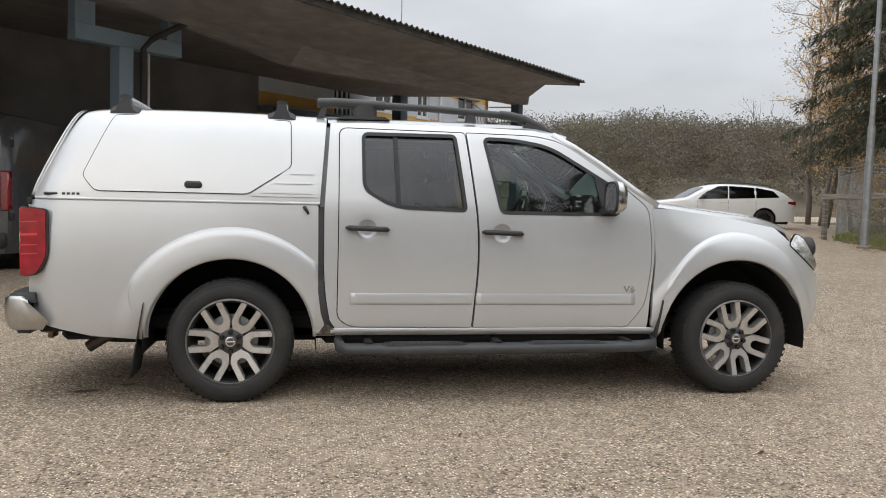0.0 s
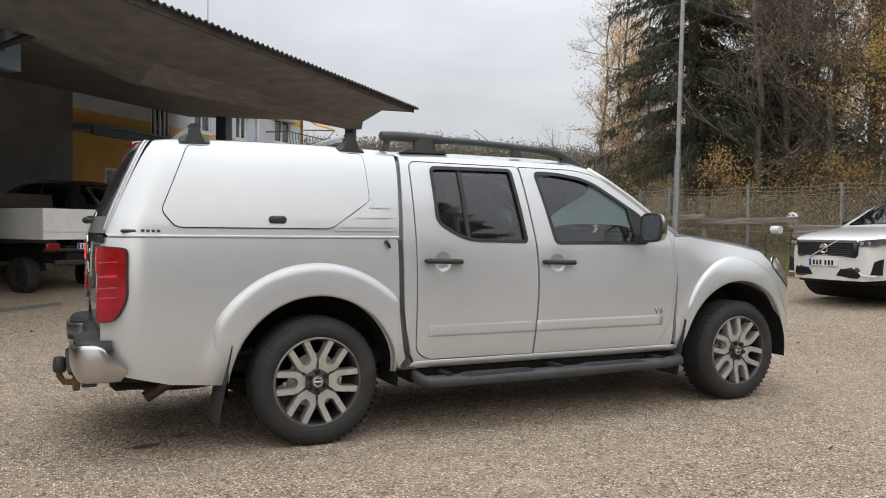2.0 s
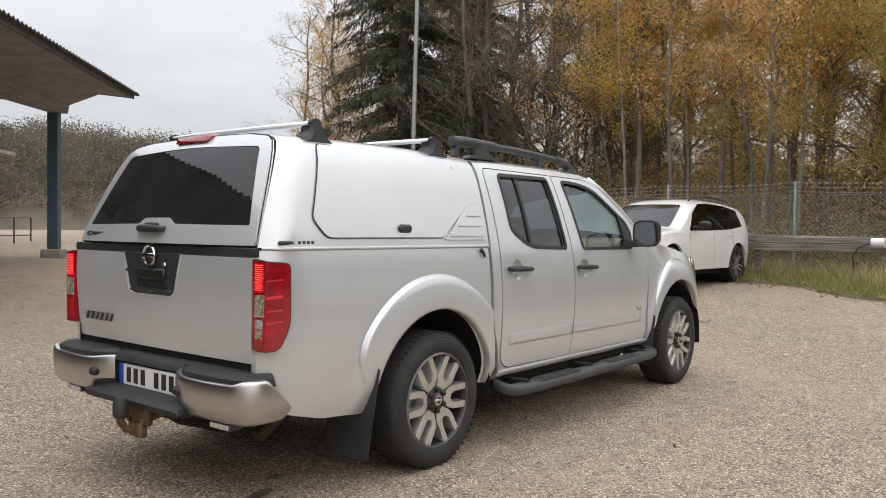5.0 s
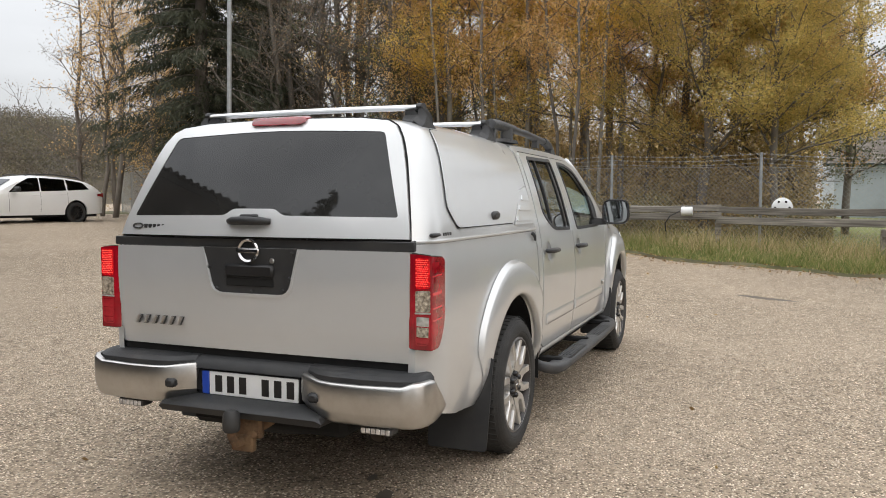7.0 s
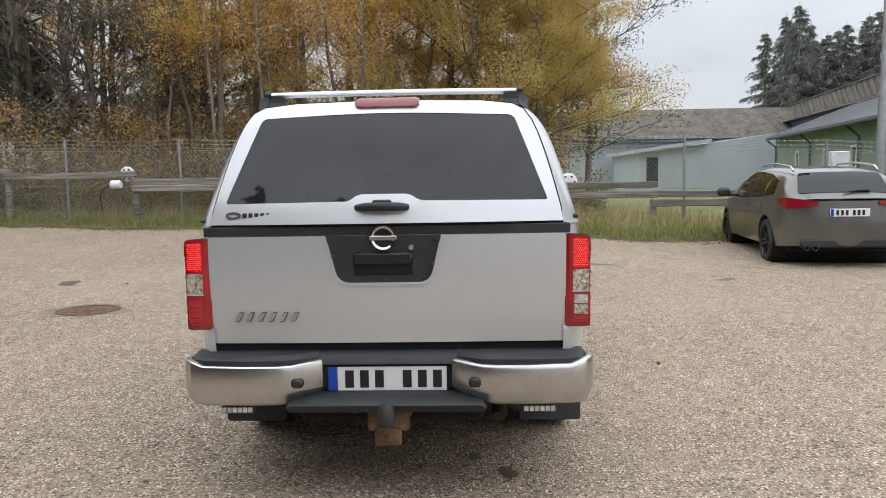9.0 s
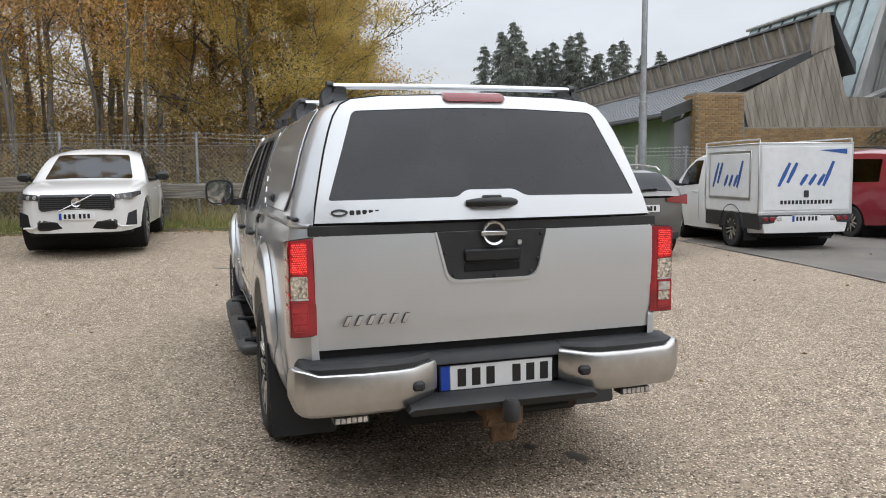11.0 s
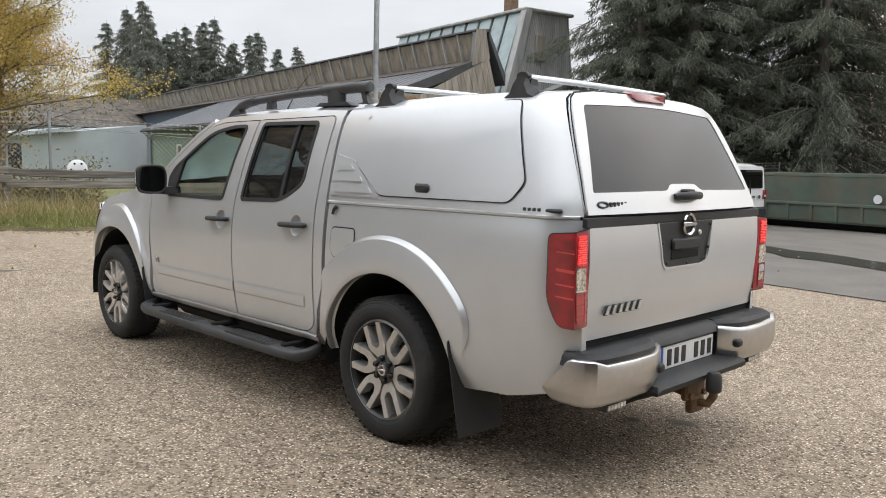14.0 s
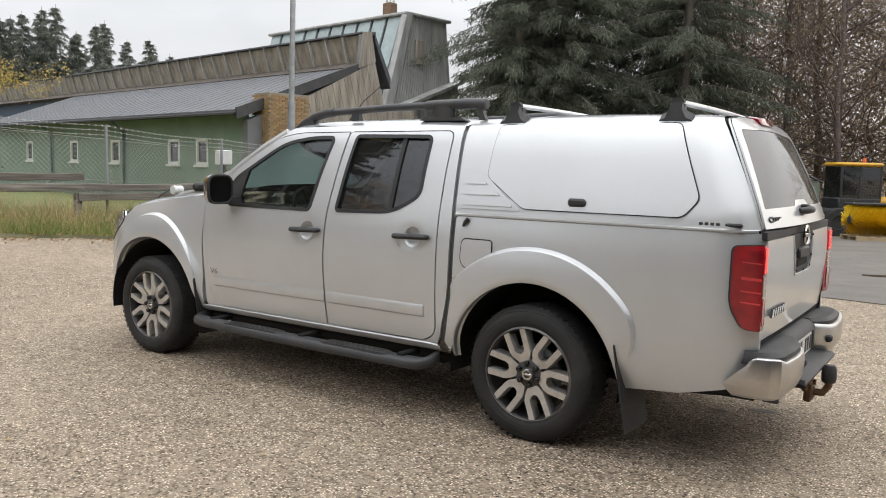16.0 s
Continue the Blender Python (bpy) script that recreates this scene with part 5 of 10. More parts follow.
# grey strip with the recess's shading painted into its colour
both("cab_gap_trim", lambda bm: sheet(bm, [(0.488, 1.17), (0.522, 1.17), (0.524, 0.80), (0.536, 0.62), (0.566, 0.50), (0.625, 0.405), (0.500, 0.385), (0.490, 0.55)], lambda x, z: Vector((x, -(half(x, z) - 0.020), z)), [], 0.04, 0.02, (0, 1, 0)), mat("shaded_gap_grey", (0.055, 0.058, 0.06), rough=0.8, var=0.25, scale=8, dirt=(0.12, 0.11, 0.10), dscale=6, damount=0.5), None, "dark grey strip for the shade between cab and load bed")
# added sheet: the soft grey shade behind the canopy is its colour
both("canopy_seal", lambda bm: sheet(bm, [(0.486, 1.17), (0.530, 1.17), (0.545, 1.45), (0.562, 1.66), (0.500, 1.66), (0.490, 1.45)], lambda x, z: Vector((x, -(half(x, z) - 0.016), z)), [], 0.04, 0.02, (0, 1, 0)), mat("shaded_gap_pale_grey", (0.16, 0.165, 0.17), rough=0.7, var=0.2, scale=8), None, "grey strip for the shade between cab and canopy")
both("stone_guard", lambda bm: sheet(bm, rounded([(0.478, 0.395), (0.602, 0.395), (0.600, 0.425), (0.540, 0.470), (0.500, 0.410)], 0.008, 2), side(0.004), [], 0.03, 0.004, (0, 1, 0)), mat("chipped_brown_underseal", (0.075, 0.055, 0.045), rough=0.9, var=0.4, scale=18, dirt=(0.45, 0.44, 0.42), dscale=12, damount=0.5), None, "chipped brown stone guard at the sill's end")

# wheels
WHEEL_NUT = mat("black_wheel_nut", (0.010, 0.010, 0.011), rough=0.22, var=0.2)
RIM_GREY = mat("worn_rim_edge", (0.20, 0.195, 0.19), rough=0.45, metal=0.6, var=0.3, scale=14)
HUB_GREY = mat("hub_grey", (0.085, 0.085, 0.085), rough=0.45, metal=0.4, var=0.15, scale=12)


def wheel(cx, s, phase):
    """A wheel at axle cx on side s (-1 right, 1 left)."""
    w = tagged(new("wheel"), "silver alloy wheel with split spokes")
    w.parent = truck
    w.matrix_basis = Matrix.Translation((cx, s * 0.775, WZ)) @ (Matrix.Rotation(math.pi, 4, "Z") if s > 0 else Matrix.Identity(4))
    bm = nb()   # outer face towards -y
    lathe(bm, [(0.250, 0.10), (0.262, 0.115), (0.31, 0.125), (0.350, 0.112), (0.366, 0.085), (0.368, 0.05), (0.368, -0.05), (0.366, -0.085), (0.358, -0.100), (0.352, -0.1075), (0.3495, -0.1055), (0.347, -0.1110), (0.339, -0.1165), (0.337, -0.1150), (0.334, -0.1190), (0.31, -0.128), (0.287, -0.1275), (0.2855, -0.1260), (0.283, -0.1265), (0.270, -0.1225), (0.262, -0.118), (0.250, -0.105)], seg=72)
    part("tyre", bm, RUBBER, w, "black road tyre with dusty sidewall")
    bm = nb()
    for k in range(56):
        a = 2 * math.pi * k / 56
        for y0, y1, tw in ((-0.105, -0.040, 0.25), (0.040, 0.105, -0.25)):
            m = Matrix.Rotation(-a, 4, "Y")
            hull(bm, [m @ Vector(p) for p in ((0.366, y0, -0.008 + tw * 0.03), (0.366, y0, 0.010 + tw * 0.03), (0.366, y1, -0.008), (0.366, y1, 0.010), (0.3695, y0 + 0.004, -0.006 + tw * 0.03), (0.3695, y0 + 0.004, 0.008 + tw * 0.03), (0.3695, y1, -0.006), (0.3695, y1, 0.008))])
    tagged(part("tread", bm, RUBBER, w), kind="stuff")
    bm = nb()
    lathe(bm, [(0.252, -0.100), (0.256, -0.112), (0.246, -0.117), (0.238, -0.108), (0.232, -0.09), (0.225, -0.02), (0.215, 0.10)], seg=64)
    part("rim", bm, ALLOY_DARK, w)
    bm = nb()
    lathe(bm, [(0.240, -0.1085), (0.247, -0.1185), (0.2575, -0.1125), (0.2535, -0.102)], seg=64)
    part("rim_lip", bm, RIM_GREY, w, "worn grey rim edge")
    bm = nb()
    fork = [(0.066, 0.028), (0.108, 0.0565), (0.135, 0.062), (0.247, 0.068), (0.249, 0.036), (0.138, 0.031), (0.119, 0.018), (0.113, 0.0)]
    fork += [(x, -y) for x, y in fork[-2::-1]]
    for k in range(6):
        m = Matrix.Rotation(2 * math.pi * k / 6 + phase, 4, "Y")
        ring_t = [bm.verts.new(m @ Vector((x, -0.093 - 0.020 * sstep(0.07, 0.14, x), z))) for x, z in fork]
        ring_m = [bm.verts.new(m @ Vector((x, -0.086 - 0.020 * sstep(0.07, 0.14, x), z + (0.003 if z > 0 else -0.003) * (1 if abs(z) > 0.05 else -1)))) for x, z in fork]
        ring_b = [bm.verts.new(m @ Vector((x, -0.050, z + (0.004 if z > 0 else -0.004) * (1 if abs(z) > 0.05 else -1)))) for x, z in fork]
        bm.faces.new(ring_t)
        for r0, r1 in ((ring_t, ring_m), (ring_m, ring_b)):
            for i in range(len(fork)):
                bm.faces.new((r0[i], r1[i], r1[(i + 1) % len(fork)], r0[(i + 1) % len(fork)]))
    part("spokes", bm, ALLOY, w, "machined split spokes", 25)
    bm = nb()
    lathe(bm, [(0.085, -0.06), (0.081, -0.090), (0.074, -0.094), (0.041, -0.096), (0.037, -0.110), (0.030, -0.1145), (0.001, -0.1155)], seg=32)
    part("hub_cap", bm, HUB_GREY, w, "dark grey hub cap")
    for k in range(6):
        a = 2 * math.pi * k / 6 + phase + math.pi / 6
        bm = nb()
        lathe(bm, [(0.0150, -0.088), (0.0150, -0.112), (0.0105, -0.1175), (0.001, -0.1185)], (0.0585 * math.cos(a), 0, 0.0585 * math.sin(a)), seg=10)
        part("wheel_nut", bm, WHEEL_NUT, w)
    bm = nb()
    lathe(bm, [(0.020, -0.1155), (0.026, -0.1165), (0.030, -0.1145)], seg=24)
    rbox(bm, -0.028, 0.028, -0.118, -0.113, -0.006, 0.006, 0.002)
    part("cap_badge", bm, CHROME, w)
    bm = nb()
    lathe(bm, [(0.001, -0.035), (0.155, -0.035), (0.155, -0.012), (0.001, -0.012)], seg=40)
    part("brake_disc", bm, STEEL, w, "brake disc")
    return w


for cx, s, phase in ((RA, -1, 0.02), (FA, -1, 0.30), (RA, 1, 0.15), (FA, 1, 0.42)):
    wheel(cx, s, phase)

# what shows inside the cab
bm = nb()
rbox(bm, 0.57, 2.55, -0.74, 0.74, 0.47, 0.60, 0.03)
rbox(bm, 2.10, 2.55, -0.70, 0.70, 0.9, 1.14, 0.06)
part("dashboard", bm, DASH, truck, "dark plastic dashboard and floor")
for s in (-1, 1):
    for bx in (1.42, 0.82):
        seat = tagged(new("seat"), "dark grey cloth car seat")
        seat.parent = truck
        y = s * 0.36
        bm = nb()
        rbox(bm, bx, bx + 0.5, y - 0.24, y + 0.24, 0.62, 0.82, 0.06)
        part("cushion", bm, SEAT, seat)
        bm = nb()
        rbox(bm, -0.07, 0.07, y - 0.23, y + 0.23, 0, 0.62, 0.05, pose(bx, 0, 0.76, 0, -12, 0))
        part("backrest", bm, SEAT, seat)
        bm = nb()
        rbox(bm, -0.05, 0.05, y - 0.13, y + 0.13, 0.64, 0.82, 0.04, pose(bx, 0, 0.76, 0, -12, 0))
        part("headrest", bm, SEAT, seat)
bm = nb()
m = Matrix.Translation((2.03, 0.37, 1.10)) @ Matrix.Rotation(radians(-68), 4, "Y")
ring = [m @ Vector((0.19 * math.cos(a), 0.19 * math.sin(a), 0)) for a in [2 * math.pi * k / 28 for k in range(29)]]
tube(bm, ring, 0.016, 8, cap=False)
for a in (0.2, 2.94, 4.71):
    tube(bm, [m @ Vector((0.05 * math.cos(a), 0.05 * math.sin(a), 0)), m @ Vector((0.18 * math.cos(a), 0.18 * math.sin(a), 0))], 0.014, 6)
rbox(bm, -0.07, 0.07, -0.07, 0.07, -0.03, 0.03, 0.02, m)
part("steering_wheel", bm, PLASTIC, truck, "black steering wheel")

# ---- the other vehicles ----
def car(name, label, category, m, spec, paint, group=""):
    """A parked vehicle: rear bumper at x = 0, nose at x = L, standing on z = 0."""
    ob = thing(name, label, category, m, group)
    L, W, xr, xf, R = spec["L"], spec["W"] / 2, spec["xr"], spec["xf"], spec["R"]
    top, belt, bot = spec["top"], spec["belt"], spec.get("bot", [(0, 0.30), (xr, 0.22), (xf, 0.22), (L, 0.26)])
    plan = spec.get("plan", [(0, 0.80), (0.12, 0.90), (0.45, 0.97), (1.2, 1.0), (L - 1.1, 1.0), (L - 0.45, 0.94), (L - 0.12, 0.82), (L, 0.70)])
    tumble = spec.get("tumble", 0.26)

    def wide(x, z):
        w = W * spline(plan, x)
        zb, zt, zl = spline(belt, x), spline(top, x), spline(bot, x)
        if z <= zb:
            u = (z - zl) / max(0.05, zb - zl)
            w *= 1 - 0.055 * (1 - u) ** 3 - 0.03 * u ** 4
            for cx in (xr, xf):
                r = math.hypot(x - cx, z - R)
                w += spec.get("arch", 0.012) * sstep(R + 0.16, R + 0.12, r)
            return w
        u = (z - zb) / max(0.08, spec["H"] - zb)
        return w * 0.97 - tumble * (0.55 * u + 0.45 * u * u) * spec.get("tw", 1.0)

    side_f = lambda o: (lambda x, z: Vector((x, -(wide(x, z) + o), z)))
    # lower sides with wheel arches
    low = [(0.0, spline(bot, 0))]
    for cx in (xr, xf):
        low += [(cx + (R + 0.065) * math.cos(a), max(spline(bot, cx), R + (R + 0.065) * math.sin(a))) for a in [radians(188 - 196 * k / 16) for k in range(17)]]
    low += [(L, spline(bot, L))]
    high = [(x, spline(belt, x)) for x in [L * k / 24 for k in range(24, -1, -1)]]
    bm = nb()
    for s in (0, 1):
        t = nb()
        sheet(t, low + high, side_f(0), [], 0.13, 0.05, (0, 1, 0))
        if s:
            mirror_y(t)
        me = bpy.data.meshes.new("half")
        t.to_mesh(me)
        t.free()
        bm.from_mesh(me)
        bpy.data.meshes.remove(me)
    # everything above the belt, in sections
    rows = []
    for k in range(49):
        x = L * k / 48
        zb, zt = spline(belt, x), spline(top, x)
        row = []
        hgt = max(0.0, zt - zb)
        for j in range(-12, 13):
            v = 1 - abs(j) / 12
            if v < 0.5:
                z = zb + (hgt - min(0.10, 0.5 * hgt)) * (v / 0.5)
                y = wide(x, max(z, zb + 1e-4)) if hgt > 0.12 else wide(x, zb) * (1 - 0.10 * v)
            else:
                q = (v - 0.5) / 0.5
                ze = zt - min(0.10, 0.5 * hgt)
                ye = wide(x, max(ze, zb + 1e-4)) if hgt > 0.12 else wide(x, zb) * 0.95
                y = ye * math.cos(q * math.pi / 2) ** (0.55 if hgt > 0.3 else 0.8)
                z = ze + (zt - ze) * math.sin(q * math.pi / 2) ** (0.8 if hgt > 0.3 else 1.0)
                y = ye * (1 - q) ** 0.55 if hgt > 0.3 else y
            row.append(Vector((x, math.copysign(y, j) if j else 0.0, z)))
        rows.append(row)
    grid(bm, rows)
    for x, s in ((0.0, -1), (L, 1)):
        zl, zb = spline(bot, x), spline(belt, x)
        grid(bm, [[Vector((x + s * spec.get("bulge", 0.10) * (1 - (y / 1.0) ** 2) * (1 - 0.5 * abs(v - 0.45)), y * wide(x, zl + (zb - zl) * v), zl + (zb - zl) * v)) for y in [-1 + q / 6 for q in range(13)]] for v in [p / 6 for p in range(7)]])
        if spline(top, x) - zb > 0.12:
            grid(bm, [[Vector((x + s * spec.get("bulge", 0.10) * (1 - y * y) * 0.6, y * wide(x, min(z, spline(top, x) - 0.1)), z if abs(y) < 0.99 else min(z, spline(top, x) - 0.05))) for y in [-1 + q / 6 for q in range(13)]] for z in [zb + (spline(top, x) - zb) * h / 4 for h in range(5)]])
    part("body", bm, paint, ob)
    bm = nb()
    rbox(bm, 0.2, L - 0.2, -W * 0.80, W * 0.80, 0.20, 0.42, 0.03)
    for cx in (xr, xf):
        lathe(bm, [(R + 0.07, -W * 0.96), (R + 0.07, W * 0.96)], (cx, 0, R), "y", 28)
        for y in (-W * 0.72, W * 0.72):
            lathe(bm, [(R + 0.07, y), (0.001, y)], (cx, 0, R), "y", 28)
    part("underside", bm, DARK, ob)
    # panes
    for poly in spec["side_glass"]:
        for s in (0, 1):
            bm = nb()
            sheet(bm, rounded(poly, 0.03, 3), side_f(0.006), [], 0.15, 0.008, (0, 1, 0))
            if s:
                mirror_y(bm)
            part("window", bm, spec.get("pane", GLASS_BLACK), ob, recalc=False)

    def on_top(o):
        def f(x, y):
            zt, zb = spline(top, x), spline(belt, x)
            return Vector((x, y, zt - 0.05 * (abs(y) / W) ** 2.5 + o))
        return f

    for key, nm in (("screen", "windscreen"), ("rear", "rear_window")):
        if key in spec:
            x0, x1, y0, y1 = spec[key]
            bm = nb()
            sheet(bm, rounded([(x0, -y0), (x1, -y1), (x1, y1), (x0, y0)], 0.06, 3), on_top(0.012), [], 0.08, 0.01, (0, 0, -1))
            part(nm, bm, spec.get("pane", GLASS_BLACK), ob)
    if "rear_flat" in spec:
        z0, z1, y0, y1 = spec["rear_flat"]
        bm = nb()
        sheet(bm, rounded([(-y0, z0), (-y1, z1), (y1, z1), (y0, z0)], 0.06, 3), lambda y, z: Vector((spline(spec["back"], z) - 0.035 * (1 - (y / W) ** 2) - 0.012, y, z)), [], 0.15, 0.01, (1, 0, 0))
        part("rear_window", bm, GLASS_BLACK, ob)
    # wheels
    for cx in (xr, xf):
        for s in (-1, 1):
            w = tagged(new("wheel"), spec.get("wheel_label", "alloy wheel with dark tyre"))
            w.parent = ob
            w.matrix_basis = Matrix.Translation((cx, s * (W - 0.115), R)) @ (Matrix.Rotation(math.pi, 4, "Z") if s > 0 else Matrix.Identity(4))
            bm = nb()
            r0 = R * spec.get("rim", 0.70)
            lathe(bm, [(r0, 0.10), (R - 0.02, 0.11), (R, 0.08), (R, -0.08), (R - 0.02, -0.105), (r0 + 0.02, -0.112), (r0, -0.10)], seg=36)
            part("tyre", bm, RUBBER, w)
            bm = nb()
            lathe(bm, [(r0 * 1.02, -0.10), (r0 * 0.94, -0.105), (r0 * 0.90, -0.07), (r0 * 0.85, 0.02), (0.001, 0.02)], seg=36)
            part("rim", bm, ALLOY_DARK, w)
            bm = nb()
            n = spec.get("spokes", 5)
            for k in range(n):
                mm = Matrix.Rotation(2 * math.pi * k / n + 0.4, 4, "Y")
                for q in (-1, 1):
                    hull(bm, [mm @ Vector(p) for p in ((0.03, -0.085, q * 0.005), (0.03, -0.085, q * 0.035), (r0 * 0.96, -0.10, q * (0.02 + 0.05 * r0)), (r0 * 0.96, -0.10, q * (0.045 + 0.06 * r0)), (0.03, -0.05, q * 0.02), (r0 * 0.95, -0.06, q * (0.03 + 0.055 * r0)))])
            part("spokes", bm, spec.get("alloy", ALLOY), w)
    for s in (-1, 1):
        if "mirror" in spec:
            x, z = spec["mirror"]
            bm = nb()
            rbox(bm, x - 0.06, x + 0.09, s * (W + 0.19) - 0.11, s * (W + 0.19) + 0.11, z, z + 0.15, 0.045)
            rbox(bm, x, x + 0.05, min(s * (W - 0.12), s * (W + 0.1)), max(s * (W - 0.12), s * (W + 0.1)), z, z + 0.05, 0.01)
            part("wing_mirror", bm, spec.get("mirror_mat", PLASTIC), ob)
        for x, z in spec.get("handles", ()):
            bm = nb()
            y = s * (wide(x, z) + 0.016)
            tube(bm, [(x - 0.10, y - s * 0.014, z), (x - 0.05, y, z), (x + 0.05, y, z), (x + 0.10, y - s * 0.014, z)], 0.014, 6)
            part("door_handle", bm, paint, ob)
        for x0, z0, z1 in spec.get("seams", ()):
            bm = nb()
            sheet(bm, [(x0, z0), (x0 + 0.009, z0), (x0 + 0.009, z1), (x0, z1)], side_f(0.004), [], 0.2, 0)
            if s > 0:
                mirror_y(bm)
            part("door_seam", bm, DARK, ob, recalc=False)
        for poly, mt in spec.get("side_lamps", ()):
            bm = nb()
            sheet(bm, rounded(poly, 0.02, 3), side_f(0.010), [], 0.06, 0.01, (0, 1, 0))
            if s > 0:
                mirror_y(bm)
            part("lamp", bm, mt, ob, recalc=False)
        for poly in spec.get("cladding", ()):
            bm = nb()
            sheet(bm, poly, side_f(0.012), [], 0.12, 0.02, (0, 1, 0))
            if s > 0:
                mirror_y(bm)
            part("cladding", bm, PLASTIC, ob, recalc=False)
        if "rails" in spec:
            x0, x1, y = spec["rails"]
            bm = nb()
            tube(bm, [(x0, s * y, spline(top, x0) + 0.0), (x0 + 0.12, s * y, spline(top, x0 + 0.12) + 0.035), ((x0 + x1) / 2, s * y, spline(top, (x0 + x1) / 2) + 0.04), (x1 - 0.12, s * y, spline(top, x1 - 0.12) + 0.03), (x1, s * y, spline(top, x1))], 0.016, 8)
            part("roof_rail", bm, spec.get("rail_mat", PLASTIC), ob)
    if "extra" in spec:
        spec["extra"](ob, W, L)
    return ob


def bx(name, mt, ob, x0, x1, y0, y1, z0, z1, r=0.01, label=""):
    bm = nb()
    rbox(bm, x0, x1, min(y0, y1), max(y0, y1), z0, z1, r)
    return part(name, bm, mt, ob, label)


def plate_on(ob, x, y, z, s=-1, tilt=0):
    """A number plate with blank bars, facing s along x."""
    p = bx("number_plate", WHITE_PL, ob, x - 0.008, x + 0.008, y - 0.26, y + 0.26, z - 0.055, z + 0.055, 0.003, "white number plate")
    bx("country_band", BLUE_PL, p, x + s * 0.006, x + s * 0.010, y - s * 0.215, y - s * 0.255, z - 0.05, z + 0.05, 0.001)
    for k in range(6):
        yy = y - s * (0.165 - 0.062 * k - (0.03 if k > 2 else 0))
        bx("character_bar", BLACK_PL, p, x + s * 0.006, x + s * 0.0105, yy - 0.018, yy + 0.018, z - 0.036, z + 0.036, 0.001)


def at(x, y, heading, back=0.0, z=None):
    """A pose on the ground, nose towards heading (degrees from +x)."""
    a = radians(heading)
    px, py = x - back * math.cos(a), y - back * math.sin(a)
    return Matrix.Translation((px, py, ground_z(x, y) if z is None else z)) @ Matrix.Rotation(a, 4, "Z")


GRILLE = mat("black_grille", (0.01, 0.01, 0.011), rough=0.35, var=0.1)


SMOKED_LENS = mat("smoked_lens", (0.10, 0.105, 0.11), rough=0.12, metal=0.3, var=0.4, scale=30, coat=1.0)


def suv_front(ob, W, L):
    bm = nb()
    rbox(bm, L - 0.02, L + 0.085, -0.55, 0.55, 0.60, 0.86, 0.04)
    g = part("grille", bm, GRILLE, ob, "black radiator grille")
    for k in range(7):
        bx("grille_slat", PLASTIC_GREY, g, L + 0.078, L + 0.092, -0.50, 0.50, 0.625 + 0.032 * k, 0.637 + 0.032 * k, 0.003)
    bm = nb()
    lathe(bm, [(0.055, L + 0.085), (0.075, L + 0.10), (0.070, L + 0.11), (0.05, L + 0.10), (0.001, L + 0.10)], (0, 0, 0.735), "x", 24)
    tube(bm, [(L + 0.095, -0.26, 0.60), (L + 0.095, 0.26, 0.86)], 0.010, 6)
    part("maker_badge", bm, CHROME, g)
    plate_on(ob, L + 0.105, 0.0, 0.52, 1)
    bx("air_intake", GRILLE, ob, L - 0.05, L + 0.075, -0.58, 0.58, 0.30, 0.46, 0.03)
    for s in (-1, 1):
        bm = nb()
        hull(bm, [(L - 0.30, s * (W - 0.035), 0.84), (L - 0.30, s * (W - 0.035), 0.90), (L + 0.045, s * 0.56, 0.77), (L + 0.035, s * 0.56, 0.855), (L - 0.05, s * 0.80, 0.785), (L - 0.06, s * 0.80, 0.88), (L - 0.20, s * 0.5, 0.80)])
        lamp = part("headlight", bm, SMOKED_LENS, ob, "smoked headlight")
        for y0 in (0.60, 0.70):
            bm = nb()
            lathe(bm, [(0.028, L - 0.02), (0.032, L + 0.048 - (y0 - 0.56) * 0.40), (0.001, L + 0.046 - (y0 - 0.56) * 0.40)], (0, s * y0, 0.815), "x", 14)
            part("projector_lamp", bm, CLEAR_LENS, lamp)
        bm = nb()
        hull(bm, [(L - 0.05, s * 0.62, 0.50), (L - 0.12, s * 0.86, 0.60), (L - 0.10, s * 0.86, 0.36), (L - 0.03, s * 0.64, 0.36), (L - 0.25, s * 0.7, 0.45)])
        part("side_intake", bm, GRILLE, ob)
        bm = nb()
        tube(bm, [(L + 0.06, s * 0.50, 0.46), (L + 0.02, s * 0.62, 0.345), (L - 0.06, s * 0.80, 0.34)], 0.014, 6)
        part("intake_trim", bm, WHITE_CAR, ob)


